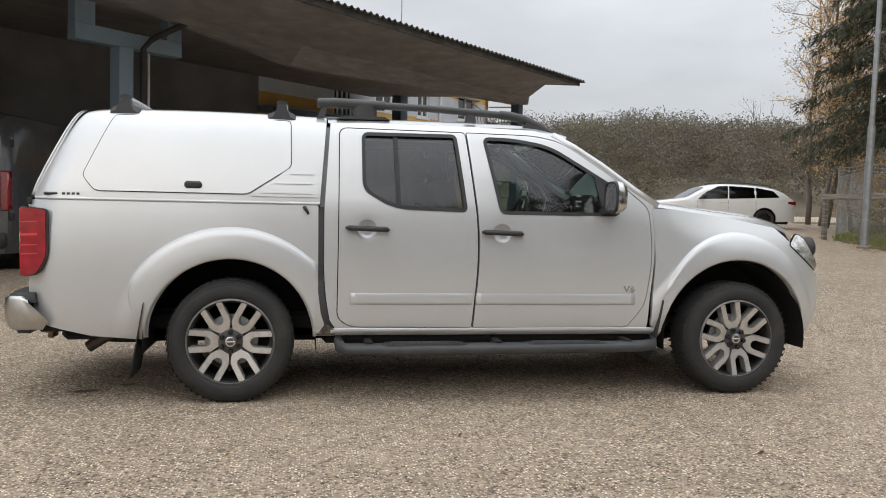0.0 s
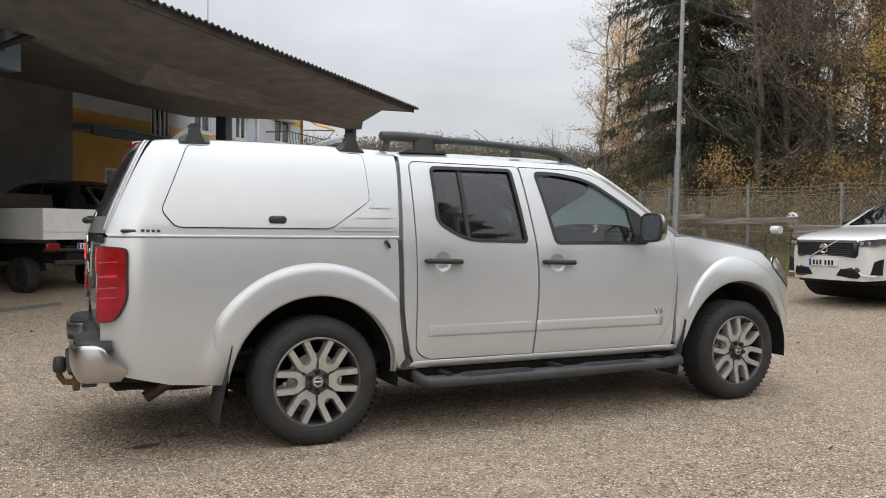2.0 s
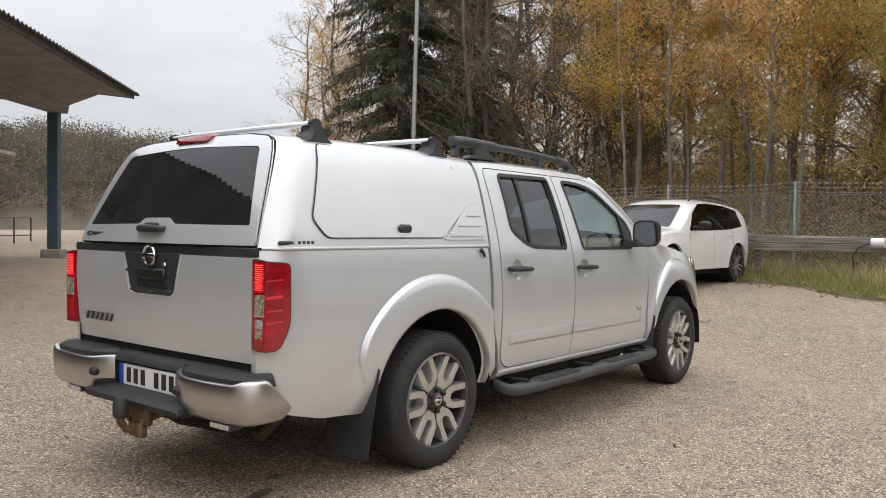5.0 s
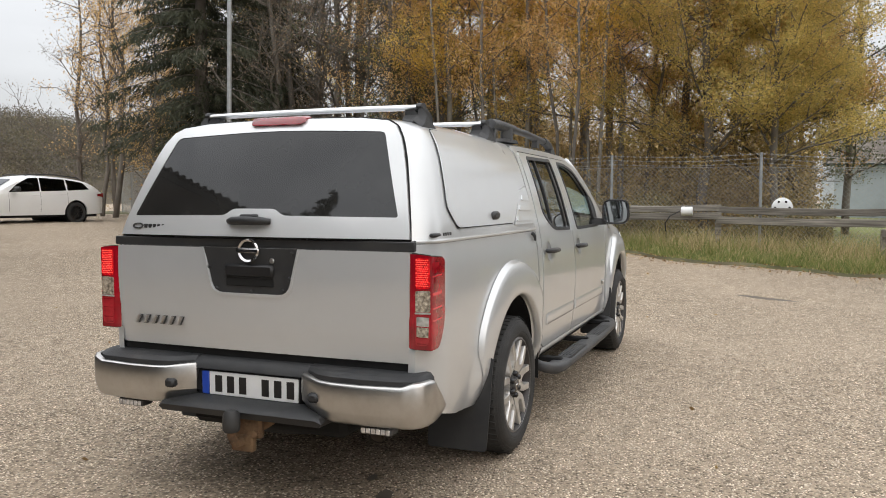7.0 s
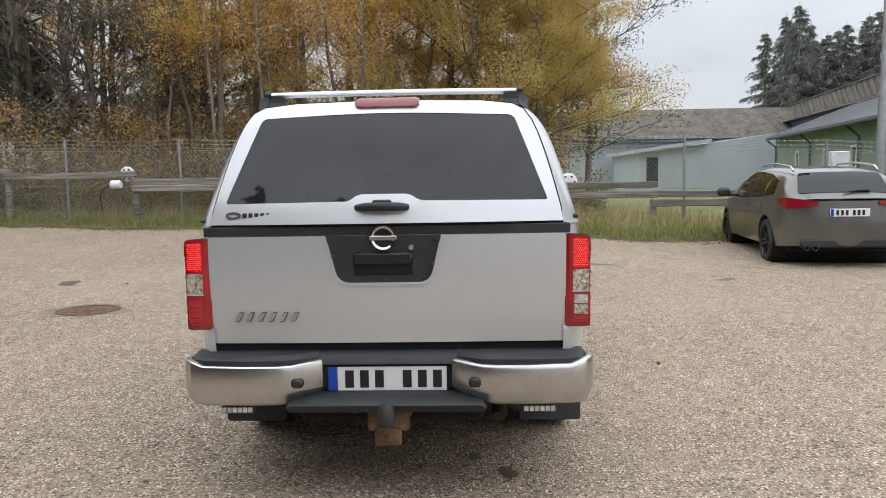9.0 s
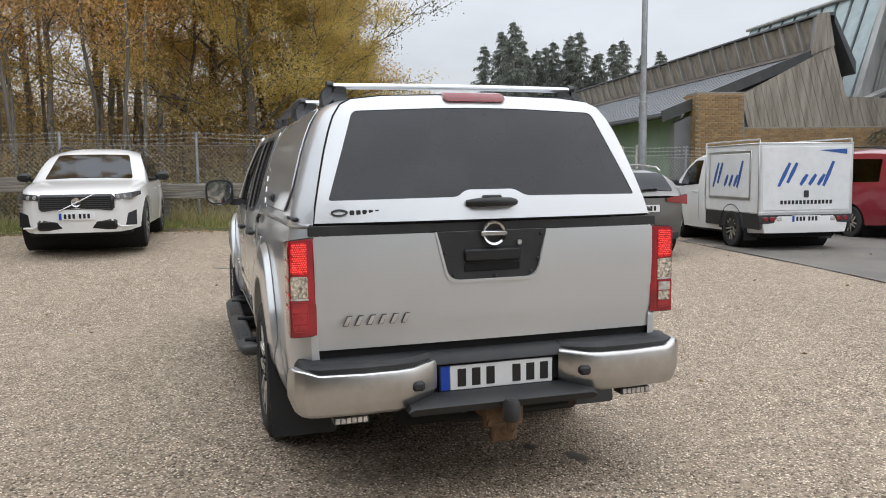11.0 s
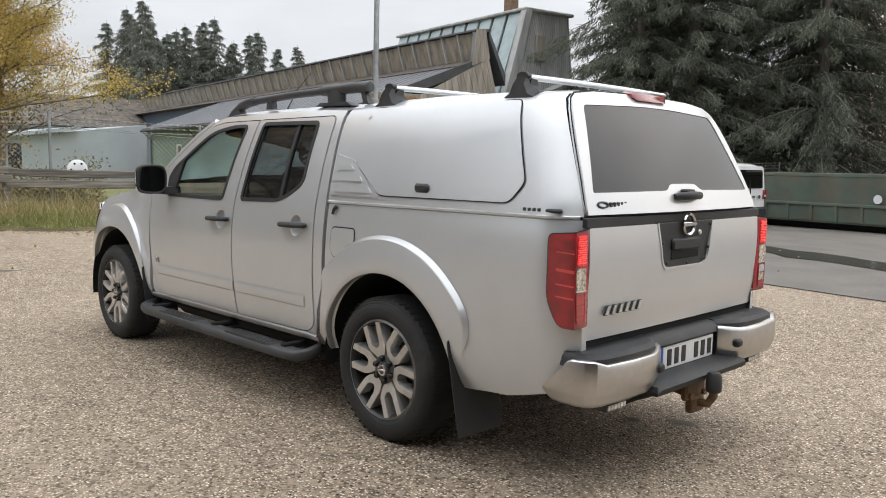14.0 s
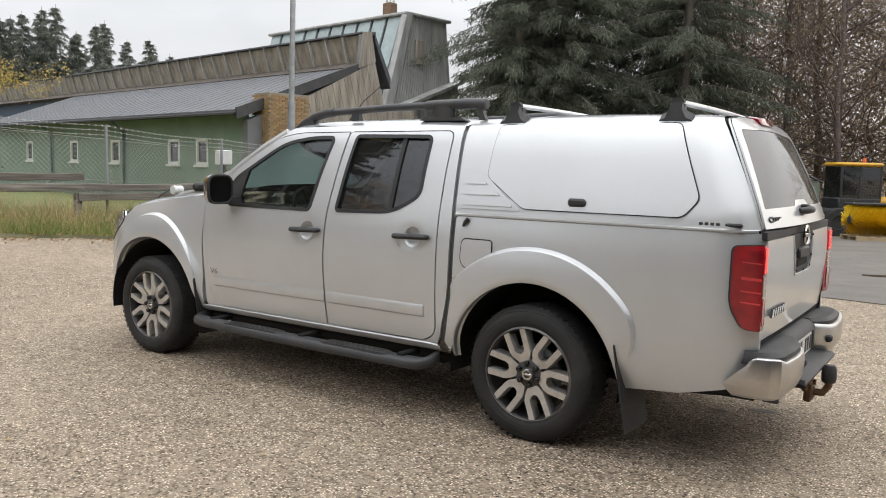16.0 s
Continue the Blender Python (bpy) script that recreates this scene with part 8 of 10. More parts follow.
hull(bm, [(x, u, z) for x in (-0.05, 0.3) for u, z in ((5.5, 0.2), (-0.9, 0.2), (5.5, 2.9), (0.6, 4.9), (0.0, 4.9), (-0.7, 3.4))])
hull(bm, [(x, u, z) for x in (-0.15, 0.1) for u, z in ((0.72, 4.9), (0.0, 4.9), (0.55, 6.36), (0.2, 6.36))])
part("gable_core", bm, INNER, works)
# brick plinth and pier
brick_wall = part("brick_plinth", (lambda q: (rbox(q, -0.24, 0.1, -9.0, 4.9, -0.4, 2.74, 0.01), rbox(q, -0.50, 0.4, 3.30, 4.92, -0.4, 3.86, 0.01), q)[-1])(nb()), MORTAR, works, "yellow-brown brick wall")
bm = nb()
rbox(bm, -0.012, 0.012, -0.105, 0.105, -0.032, 0.032, 0.004)
me_brick = bpy.data.meshes.new("brick")
bm.to_mesh(me_brick)
bm.free()
me_brick.materials.append(BRICK)
n_brick = 0
for r in range(34):
    for c in range(7):
        z = 1.35 + r * 0.075
        if z > 3.82 or n_brick > 290:
            continue
        ob = new("brick", me_brick)
        ob.parent = brick_wall
        ob.location = (-0.505, 3.30 + 0.125 + c * 0.226 + (0.117 if r % 2 else 0.0), z)
        n_brick += 1
spans = []
for r in range(36):
    for c in range(52):
        y = 3.15 - 0.235 * c - (0.117 if r % 2 else 0)
        spans.append((-0.252, -0.235, y - 0.105, y + 0.105, r * 0.075, 0.064 + r * 0.075))
for r in range(52):
    for c in range(4):
        x = -0.38 + 0.235 * c + (0.117 if r % 2 else 0)
        spans.append((x - 0.105, x + 0.105, 4.91, 4.932, -0.1 + r * 0.075, -0.036 + r * 0.075))
tagged(blocks("brick_course", spans, mat("brick_courses", (0.34, 0.22, 0.11), rough=0.9, var=0.15, scale=6, bump=0.3, bscale=90, island=0.22), brick_wall), kind="stuff")
# tower with steep glazed slope, behind the gable
tower = thing("tower_house", "tall ribbed-metal tower with a steep glazed slope and brick chimney", "industrial building", GM)
tw = [(2.2, -1.7, 3.2), (2.2, -7.2, 2.2), (2.2, -6.6, 8.4), (2.2, -4.6, 8.75)]
bm = nb()
hull(bm, [(x, u, z) for x in (2.25, 12) for u, z in ((-2.75, 3.4), (-7.2, 2.0), (-6.4, 7.95), (-4.0, 7.95))] )
part("tower_core", bm, INNER, tower)
def ribs(pts, n, mt, parent, name):
    b0, b1, t1, t0 = [Vector(p) for p in pts]
    nrm = (b1 - b0).cross(t0 - b0).normalized()
    for k in range(n):
        u0, u1 = k / n, (k + 0.80) / n
        bm = nb()
        q = [b0.lerp(b1, u0), b0.lerp(b1, u1), t0.lerp(t1, u1), t0.lerp(t1, u0)]
        hull(bm, [p + nrm * 0.02 for p in q] + [p - nrm * 0.06 for p in q])
        part(name, bm, mt, parent)


ribs([(2.2, -2.5, 2.4), (2.2, -7.25, 1.8), (2.2, -6.42, 8.02), (2.2, -4.02, 8.02)], 26, CLAD_GREY, tower, "metal_rib")
ribs([(12, -2.45, 3.6), (2.3, -2.45, 3.6), (2.3, -3.92, 8.02), (12, -3.92, 8.02)], 10, GLAZE, tower, "glazing_panel")
bm = nb()
hull(bm, [(x, u, z) for x in (2.0, 2.35) for u, z in ((-2.40, 3.4), (-2.85, 3.4), (-3.78, 8.04), (-4.15, 8.04))])
part("verge", bm, CLAD_GREY, tower)
bx("ridge", CLAD_GREY, tower, 2.0, 12.2, -6.6, -3.75, 8.0, 8.14, 0.04)
bx("vent_box", CLAD, tower, 2.02, 2.2, -4.95, -4.4, 5.95, 7.05, 0.05)
bx("chimney", mat("sooty_brick", (0.20, 0.13, 0.085), rough=0.9, var=0.3, scale=9, bump=0.3, bscale=40), tower, 3.7, 4.2, -4.8, -4.35, 8.1, 8.8, 0.02, "brick chimney with a wire cowl")
bm = nb()
for k in range(8):
    aa = 2 * math.pi * k / 8
    tube(bm, [(3.95 + 0.18 * math.cos(aa), -4.58 + 0.18 * math.sin(aa), 8.78), (3.95 + 0.18 * math.cos(aa), -4.58 + 0.18 * math.sin(aa), 9.2)], 0.018, 5)
part("chimney_cowl", bm, STEEL, tower)
# low wing in front of the tower
bm = nb()
hull(bm, [(x, u, z) for x in (1.4, 2.4) for u, z in ((-2.4, 3.66), (-2.4, 3.80), (-6.8, 5.42), (-6.8, 5.28))])
part("wing_roof", bm, CLAD_GREY, tower)
ribs([(1.7, -2.4, 2.5), (1.7, -6.8, 2.5), (1.7, -6.8, 5.25), (1.7, -2.4, 3.64)], 22, CLAD_GREY, tower, "metal_rib")

# ---- pale shed and the old barn beyond the fence ----
shed = thing("pale_shed", "pale blue sheet-metal shed with a sloping roof", "shed", Matrix.Translation((3.53, 0.30, -1.08)) @ Matrix.Scale(1.77, 4))
bm = nb()
hull(bm, [(x, y, z) for x in (24.5, 30) for y, z in ((-6.25, 0.3), (-6.25, 2.05), (-11.1, 0.3), (-11.1, 2.68))])
part("wall", bm, PALE_STEEL, shed)
bm = nb()
hull(bm, [(x, y, z) for x in (24.2, 30.3) for y, z in ((-6.0, 2.03), (-6.0, 2.15), (-8.7, 2.40), (-8.7, 2.52))])
part("roof", bm, PALE_STEEL, shed)
bx("dark_door", PANE, shed, 24.44, 24.52, -6.9, -6.5, 0.9, 1.9, 0.01)
barn = thing("old_barn", "old barn with pale walls and a lichened sheet roof", "barn", Matrix.Translation((1.374, 0.117, -0.42)) @ Matrix.Scale(1.30, 4))
bm = nb()
hull(bm, [(x, y, z) for x in (44, 56) for y in (-26, -5) for z in (0.2, 3.3)])
part("wall", bm, PALE_STEEL, barn)
bm = nb()
rbox(bm, 43.4, 44.2, -30, -4.5, 3.2, 3.32, 0.01)
part("eave", bm, BLUE_DARK, barn)
for r in range(5):
    bm = nb()
    for c in range(26):
        y = -4.5 - c
        z0, z1 = 3.3 + 0.42 * r, 3.3 + 0.42 * (r + 1)
        x0, x1 = 43.4 + 1.1 * r, 43.4 + 1.1 * (r + 1)
        hull(bm, [(x0 - 0.1, y, z0 - 0.02), (x0 - 0.1, y - 0.99, z0 - 0.02), (x1, y, z1), (x1, y - 0.98, z1), (x1, y, z1 - 0.05), (x1, y - 0.98, z1 - 0.05)])
    tagged(part("roof_sheet", bm, BARN_ROOF, barn), kind="stuff")

# ---- verge, fence, trees ----
def quads(name, verts, n, material, parent=None, label="", k=4):
    """Many loose four- or three-cornered pieces as one mesh, from an array of corners."""
    me = bpy.data.meshes.new(name)
    v = np.asarray(verts, dtype=np.float32).reshape(-1, 3)
    me.vertices.add(len(v))
    me.vertices.foreach_set("co", v.ravel())
    cnt = len(v) // k
    me.loops.add(cnt * k)
    me.loops.foreach_set("vertex_index", np.arange(cnt * k, dtype=np.int32))
    me.polygons.add(cnt)
    me.polygons.foreach_set("loop_start", np.arange(0, cnt * k, k, dtype=np.int32))
    me.polygons.foreach_set("loop_total", np.full(cnt, k, dtype=np.int32))
    me.update(calc_edges=True)
    me.materials.append(material)
    ob = new(name, me)
    if parent is not None:
        ob.parent = parent
    return tagged(ob, label)


def leaf_mat(name, a, b, c=None, trans=0.35, spread=1.0):
    """Leaves of mixed colours, each its own, letting some light through."""
    m = bpy.data.materials.new(name)
    m.use_nodes = True
    n, l = m.node_tree.nodes, m.node_tree.links
    bs = n["Principled BSDF"]
    ge = n.new("ShaderNodeNewGeometry")
    ra = n.new("ShaderNodeValToRGB")
    ra.color_ramp.elements[0].color, ra.color_ramp.elements[1].color = (*a, 1), (*b, 1)
    if c:
        e = ra.color_ramp.elements.new(0.55)
        e.color = (*c, 1)
    l.new(ge.outputs["Random Per Island"], ra.inputs[0])
    l.new(ra.outputs[0], bs.inputs["Base Color"])
    bs.inputs["Roughness"].default_value = 0.7
    tl, mx = n.new("ShaderNodeBsdfTranslucent"), n.new("ShaderNodeMixShader")
    l.new(ra.outputs[0], tl.inputs["Color"])
    mx.inputs[0].default_value = trans
    l.new(bs.outputs[0], mx.inputs[1])
    l.new(tl.outputs[0], mx.inputs[2])
    l.new(mx.outputs[0], n["Material Output"].inputs["Surface"])
    return m


BARK = mat("grey_bark", (0.185, 0.162, 0.138), rough=0.95, var=0.35, scale=6, stretch=(1, 1, 0.3), bump=0.6, bscale=30, dirt=(0.05, 0.045, 0.035), dscale=3, damount=0.6)
BIRCH = mat("birch_bark", (0.28, 0.26, 0.225), rough=0.9, var=0.3, scale=5, stretch=(1, 1, 0.5), dirt=(0.05, 0.04, 0.035), dscale=5, damount=0.9)
TWIG_RED = mat("reddish_twigs", (0.135, 0.108, 0.093), rough=0.95, var=0.3, scale=4)
L_YELLOW = leaf_mat("yellow_birch_leaves", (0.66, 0.46, 0.11), (0.93, 0.69, 0.20), (0.80, 0.57, 0.16), 0.62)
L_ORANGE = leaf_mat("orange_leaves", (0.70, 0.46, 0.18), (0.94, 0.68, 0.34), (0.83, 0.57, 0.26), 0.62)
L_AMBER = leaf_mat("amber_leaves", (0.42, 0.27, 0.09), (0.80, 0.50, 0.20), (0.62, 0.40, 0.15), 0.6)
L_PINK = leaf_mat("pale_orange_leaves", (0.62, 0.40, 0.17), (0.85, 0.60, 0.28), (0.74, 0.50, 0.22), 0.5)
L_OLIVE = leaf_mat("olive_leaves", (0.42, 0.355, 0.115), (0.82, 0.60, 0.21), (0.62, 0.48, 0.16), 0.62)
L_GREEN = leaf_mat("grey_green_leaves", (0.1, 0.12, 0.06), (0.22, 0.22, 0.12), (0.15, 0.16, 0.09))
L_THICKET = leaf_mat("thicket_leaves", (0.11, 0.10, 0.05), (0.34, 0.27, 0.11), (0.20, 0.165, 0.075), 0.35)
L_BROWN = leaf_mat("brown_leaves", (0.20, 0.15, 0.105), (0.40, 0.31, 0.21), (0.29, 0.225, 0.155), 0.45)
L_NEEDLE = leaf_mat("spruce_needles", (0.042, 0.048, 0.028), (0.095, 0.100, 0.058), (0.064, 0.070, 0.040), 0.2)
# the works' spruce: needles lightened, as haze in the air would
L_NEEDLE_PALE = leaf_mat("haze_lightened_needles", (0.082, 0.094, 0.068), (0.172, 0.186, 0.132), (0.120, 0.133, 0.096), 0.35)
# skyline spruces: distance haze mixed into a paler grey-green
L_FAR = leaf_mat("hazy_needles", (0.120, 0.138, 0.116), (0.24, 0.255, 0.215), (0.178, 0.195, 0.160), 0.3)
L_GRASS = leaf_mat("autumn_grass", (0.13, 0.18, 0.045), (0.44, 0.39, 0.17), (0.25, 0.28, 0.085), 0.4)
L_STRAW = leaf_mat("straw_grass", (0.34, 0.27, 0.13), (0.66, 0.54, 0.31), (0.50, 0.40, 0.21), 0.4)
L_FALLEN = leaf_mat("fallen_leaves", (0.20, 0.10, 0.035), (0.48, 0.33, 0.14), (0.30, 0.18, 0.07), 0.1)
L_UNDER = leaf_mat("undergrowth_leaves", (0.26, 0.19, 0.10), (0.62, 0.45, 0.20), (0.42, 0.31, 0.14), 0.5)
rng = np.random.default_rng(5)


def loose_leaves(centres, size, flat=0.0, jitter=0.0):
    """Corner array of randomly turned leaf pieces at the centres."""
    c = np.asarray(centres, dtype=np.float32)
    n = len(c)
    a = rng.normal(size=(n, 3)).astype(np.float32)
    a[:, 2] *= 1 - flat
    a /= np.linalg.norm(a, axis=1, keepdims=True)
    b = rng.normal(size=(n, 3)).astype(np.float32)
    b -= a * (a * b).sum(1, keepdims=True)
    b /= np.linalg.norm(b, axis=1, keepdims=True)
    s = (size * rng.uniform(0.6, 1.35, size=(n, 1))).astype(np.float32)
    return np.stack([c - a * s, c - b * s * 0.55, c + a * s, c + b * s * 0.55], axis=1)


def chips(centres, size, flat=0.0):
    """Three-cornered leaf pieces, cheaper, for what stands far off."""
    q = loose_leaves(centres, size, flat)
    return np.stack([q[:, 0], q[:, 2], q[:, 1] * 1.6 - q[:, 3] * 0.6], axis=1)


def limb_tree(seed, height, spread, leaves, leaf_size, bare=0.25, trunk=0.16, fine=True, lean=0.0, first=0.3):
    """Branch tubes and leaf centres of a broadleaved tree."""
    r = random.Random(seed)
    bm = nb()
    tips = []
    trunk_pts, p = [], Vector((0, 0, -0.2))
    n = 9
    for k in range(n + 1):
        trunk_pts.append(p.copy())
        p += Vector((r.gauss(0, 0.10) + lean, r.gauss(0, 0.10), height / n))
    tube(bm, trunk_pts, [trunk * (1 - 0.88 * k / n) + 0.012 for k in range(n + 1)], 7)

    def branch(start, d, length, rad, level):
        pts, q = [start], start.copy()
        steps = 4
        for k in range(steps):
            d = (d + Vector((r.gauss(0, 0.16), r.gauss(0, 0.16), r.gauss(0.05, 0.12)))).normalized()
            q = q + d * length / steps
            pts.append(q.copy())
        tube(bm, pts, [rad * (1 - 0.8 * k / steps) + 0.003 for k in range(steps + 1)], 3 if level else 5, cap=False)
        for k in range(1, steps + 1):
            tips.append((pts[k], level))
        if level < (2 if fine else 1):
            for k in range(5 if level == 0 else 4):
                i = r.randint(1, steps)
                dd = (d + Vector((r.gauss(0, 0.7), r.gauss(0, 0.7), r.gauss(0.1, 0.45)))).normalized()
                branch(pts[i], dd, length * r.uniform(0.35, 0.6), rad * 0.45, level + 1)

    nb_ = int(10 + height)
    for k in range(nb_):
        t = first + (1 - first) * (k + r.random()) / nb_
        i = min(n - 1, int(t * n))
        s = trunk_pts[i].lerp(trunk_pts[i + 1], t * n - i)
        az = r.uniform(0, 2 * math.pi)
        d = Vector((math.cos(az), math.sin(az), r.uniform(0.25, 0.9))).normalized()
        branch(s, d, spread * (1.15 - 0.8 * t) * r.uniform(0.7, 1.2), trunk * 0.36 * (1.1 - 0.7 * t), 0)
    tp = np.array([t[0][:] for t in tips], dtype=np.float32)
    wt = np.array([0.4 if t[1] == 0 else 1.0 for t in tips])
    pick = rng.choice(len(tp), size=leaves, p=wt / wt.sum())
    c = tp[pick] + rng.normal(scale=0.20, size=(leaves, 3)).astype(np.float32) * np.array([1, 1, 0.8], dtype=np.float32)
    return bm, chips(c, leaf_size) if leaves else None


def tree(seed, label, height, spread, leaves, leaf_size, leaf_m, bark=BARK, **kw):
    ob = thing("tree", label, "tree")
    bm, q = limb_tree(seed, height, spread, max(leaves, 0), leaf_size, **kw)
    part("trunk", bm, bark, ob, recalc=False)
    if q is not None:
        quads("crown", q, len(q), leaf_m, ob, k=3)
    return ob


def spruce(seed, label, height, radius, density=1.0, low=0.06, spray=1.0, needles=None):
    """A spruce: trunk, whorls of drooping boughs, hanging needle sprays."""
    r = random.Random(seed)
    ob = thing("spruce_tree", label, "tree")
    bm = nb()
    tube(bm, [(0, 0, -0.2), (0.05, 0, height * 0.5), (0, 0.04, height)], [0.24 * height / 16, 0.14 * height / 16, 0.015], 8)
    out = []
    levels = int(height / 0.36)
    for k in range(levels):
        t = low + (1 - low) * k / levels
        z = height * t
        rad = radius * (1 - t) ** 0.80 * r.uniform(0.75, 1.12) + 0.12
        nbough = 6 if t < 0.7 else 5
        for j in range(nbough):
            az = r.uniform(0, 2 * math.pi)
            L = rad * r.uniform(0.65, 1.15)
            pts = []
            for q in range(6):
                u = q / 5
                dz = L * (0.10 * u - 0.55 * u * u + 0.20 * u ** 3) * (1.1 - 0.6 * t)
                pts.append(Vector((math.cos(az) * L * u, math.sin(az) * L * u, z + dz)))
            tube(bm, pts, [0.035 * (1 - u / 5.5) * (1 - t) + 0.006 for u in range(6)], 3, cap=False)
            cnt = int(150 * density * L / radius * 1.6) + 26
            for _ in range(cnt):
                u = r.uniform(0.12, 1.0)
                i = min(4, int(u * 5))
                p = pts[i].lerp(pts[i + 1], u * 5 - i)
                side = r.gauss(0, 0.22) * (0.4 + L * 0.20) * (1.1 - u * 0.6)
                drop = abs(r.gauss(0, 0.20)) * (0.5 + 0.25 * L)
                c = p + Vector((-math.sin(az) * side, math.cos(az) * side, -drop * 0.6))
                ln = r.uniform(0.16, 0.40) * spray
                d = Vector((math.cos(az) * 0.5 + r.gauss(0, 0.45), math.sin(az) * 0.5 + r.gauss(0, 0.45), -0.75 + r.gauss(0, 0.35))).normalized()
                w = d.cross(Vector((r.gauss(0, 1), r.gauss(0, 1), r.gauss(0, 1)))).normalized() * r.uniform(0.016, 0.032) * spray
                out.append((c - w, c + w, c + d * ln))
    part("trunk", bm, BARK, ob, recalc=False)
    quads("crown", np.array([[p[:] for p in q] for q in out], dtype=np.float32), len(out), needles or L_NEEDLE, ob, k=3)
    return ob


def put(ob, x, y, turn=0.0, size=1.0, z=None):
    """Stand a tree in the ground."""
    ob.matrix_basis = Matrix.Translation((x, y, ground_z(x, y) - 0.05 if z is None else z)) @ Matrix.Rotation(radians(turn), 4, "Z") @ Matrix.Scale(size, 4)
    return ob


def again(ob, x, y, turn, size, label=""):
    c = copy_thing(ob, Matrix.Identity(4))
    put(c, x, y, turn, size)
    if label:
        c["label"] = label
    return c


birch_y = put(tree(11, "tall birch with yellow autumn leaves behind the fence", 15, 2.6, 25000, 0.033, L_YELLOW, BIRCH, trunk=0.12, first=0.26), 22.3, 8.6, 10)
birch_o = put(tree(12, "slim birch with orange-yellow leaves and pale trunk", 16, 2.2, 21000, 0.033, L_ORANGE, BIRCH, trunk=0.11, first=0.28), 23.5, 4.0, 70)
olive = put(tree(13, "broad tree with olive-green and yellowing leaves", 12.5, 3.6, 80000, 0.033, L_OLIVE, BARK, trunk=0.15, first=0.14), 19.5, -0.5, 30)
amber = put(tree(24, "broad tree with amber and orange-brown leaves", 10.5, 3.3, 52000, 0.033, L_AMBER, BARK, trunk=0.14, first=0.12), 22.6, -2.9, 30)
bare = put(tree(14, "bare grey-brown tree with a few dry leaves", 13, 3.2, 6000, 0.032, L_BROWN, BARK, trunk=0.14, first=0.14), 18.7, 10.8, 40)
thin = put(tree(15, "tree with thin grey-green leaves and open crown", 11, 3.0, 11000, 0.042, L_GREEN, BARK, trunk=0.12, first=0.15), 24.3, -4.4, 15)
slim = put(tree(18, "slender pale birch trunk with sparse leaves", 15, 1.5, 9000, 0.034, L_YELLOW, BIRCH, trunk=0.042, first=0.30, fine=False), 19.2, 2.6, 0)
pole = put(tree(19, "thin dark trunk with bare twigs in the wood", 14, 1.6, 8000, 0.034, L_ORANGE, BARK, trunk=0.046, first=0.26, fine=False), 18.4, 3.6, 0)
bush = put(tree(16, "low bush with amber leaves beside the fence", 3.0, 1.5, 1700, 0.034, L_AMBER, BARK, trunk=0.05, first=0.05), 15.6, 11.0, 0)
pink = put(tree(20, "half-bare tree with pale orange leaves beside the spruce", 10.5, 2.6, 5200, 0.040, L_PINK, BARK, trunk=0.10, first=0.25), 18.3, 19.7, 0)
red = put(tree(17, "bare reddish-brown tree behind the skips", 11, 3.4, 5200, 0.036, L_BROWN, TWIG_RED, trunk=0.12, first=0.08), 3.5, -31, 0)
sp_a = put(spruce(21, "tall dark spruce beside the lamp post", 18, 4.0, 1.6, 0.17, 0.85), 17.7, 15.3, 0)
sp_b = put(spruce(22, "huge dark spruce with hanging boughs beside the works", 19, 5.4, 2.0, 0.10, 0.85, L_NEEDLE_PALE), 12.4, -25.0, 0)
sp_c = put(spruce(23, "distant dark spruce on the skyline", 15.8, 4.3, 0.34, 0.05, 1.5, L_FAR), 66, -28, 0)

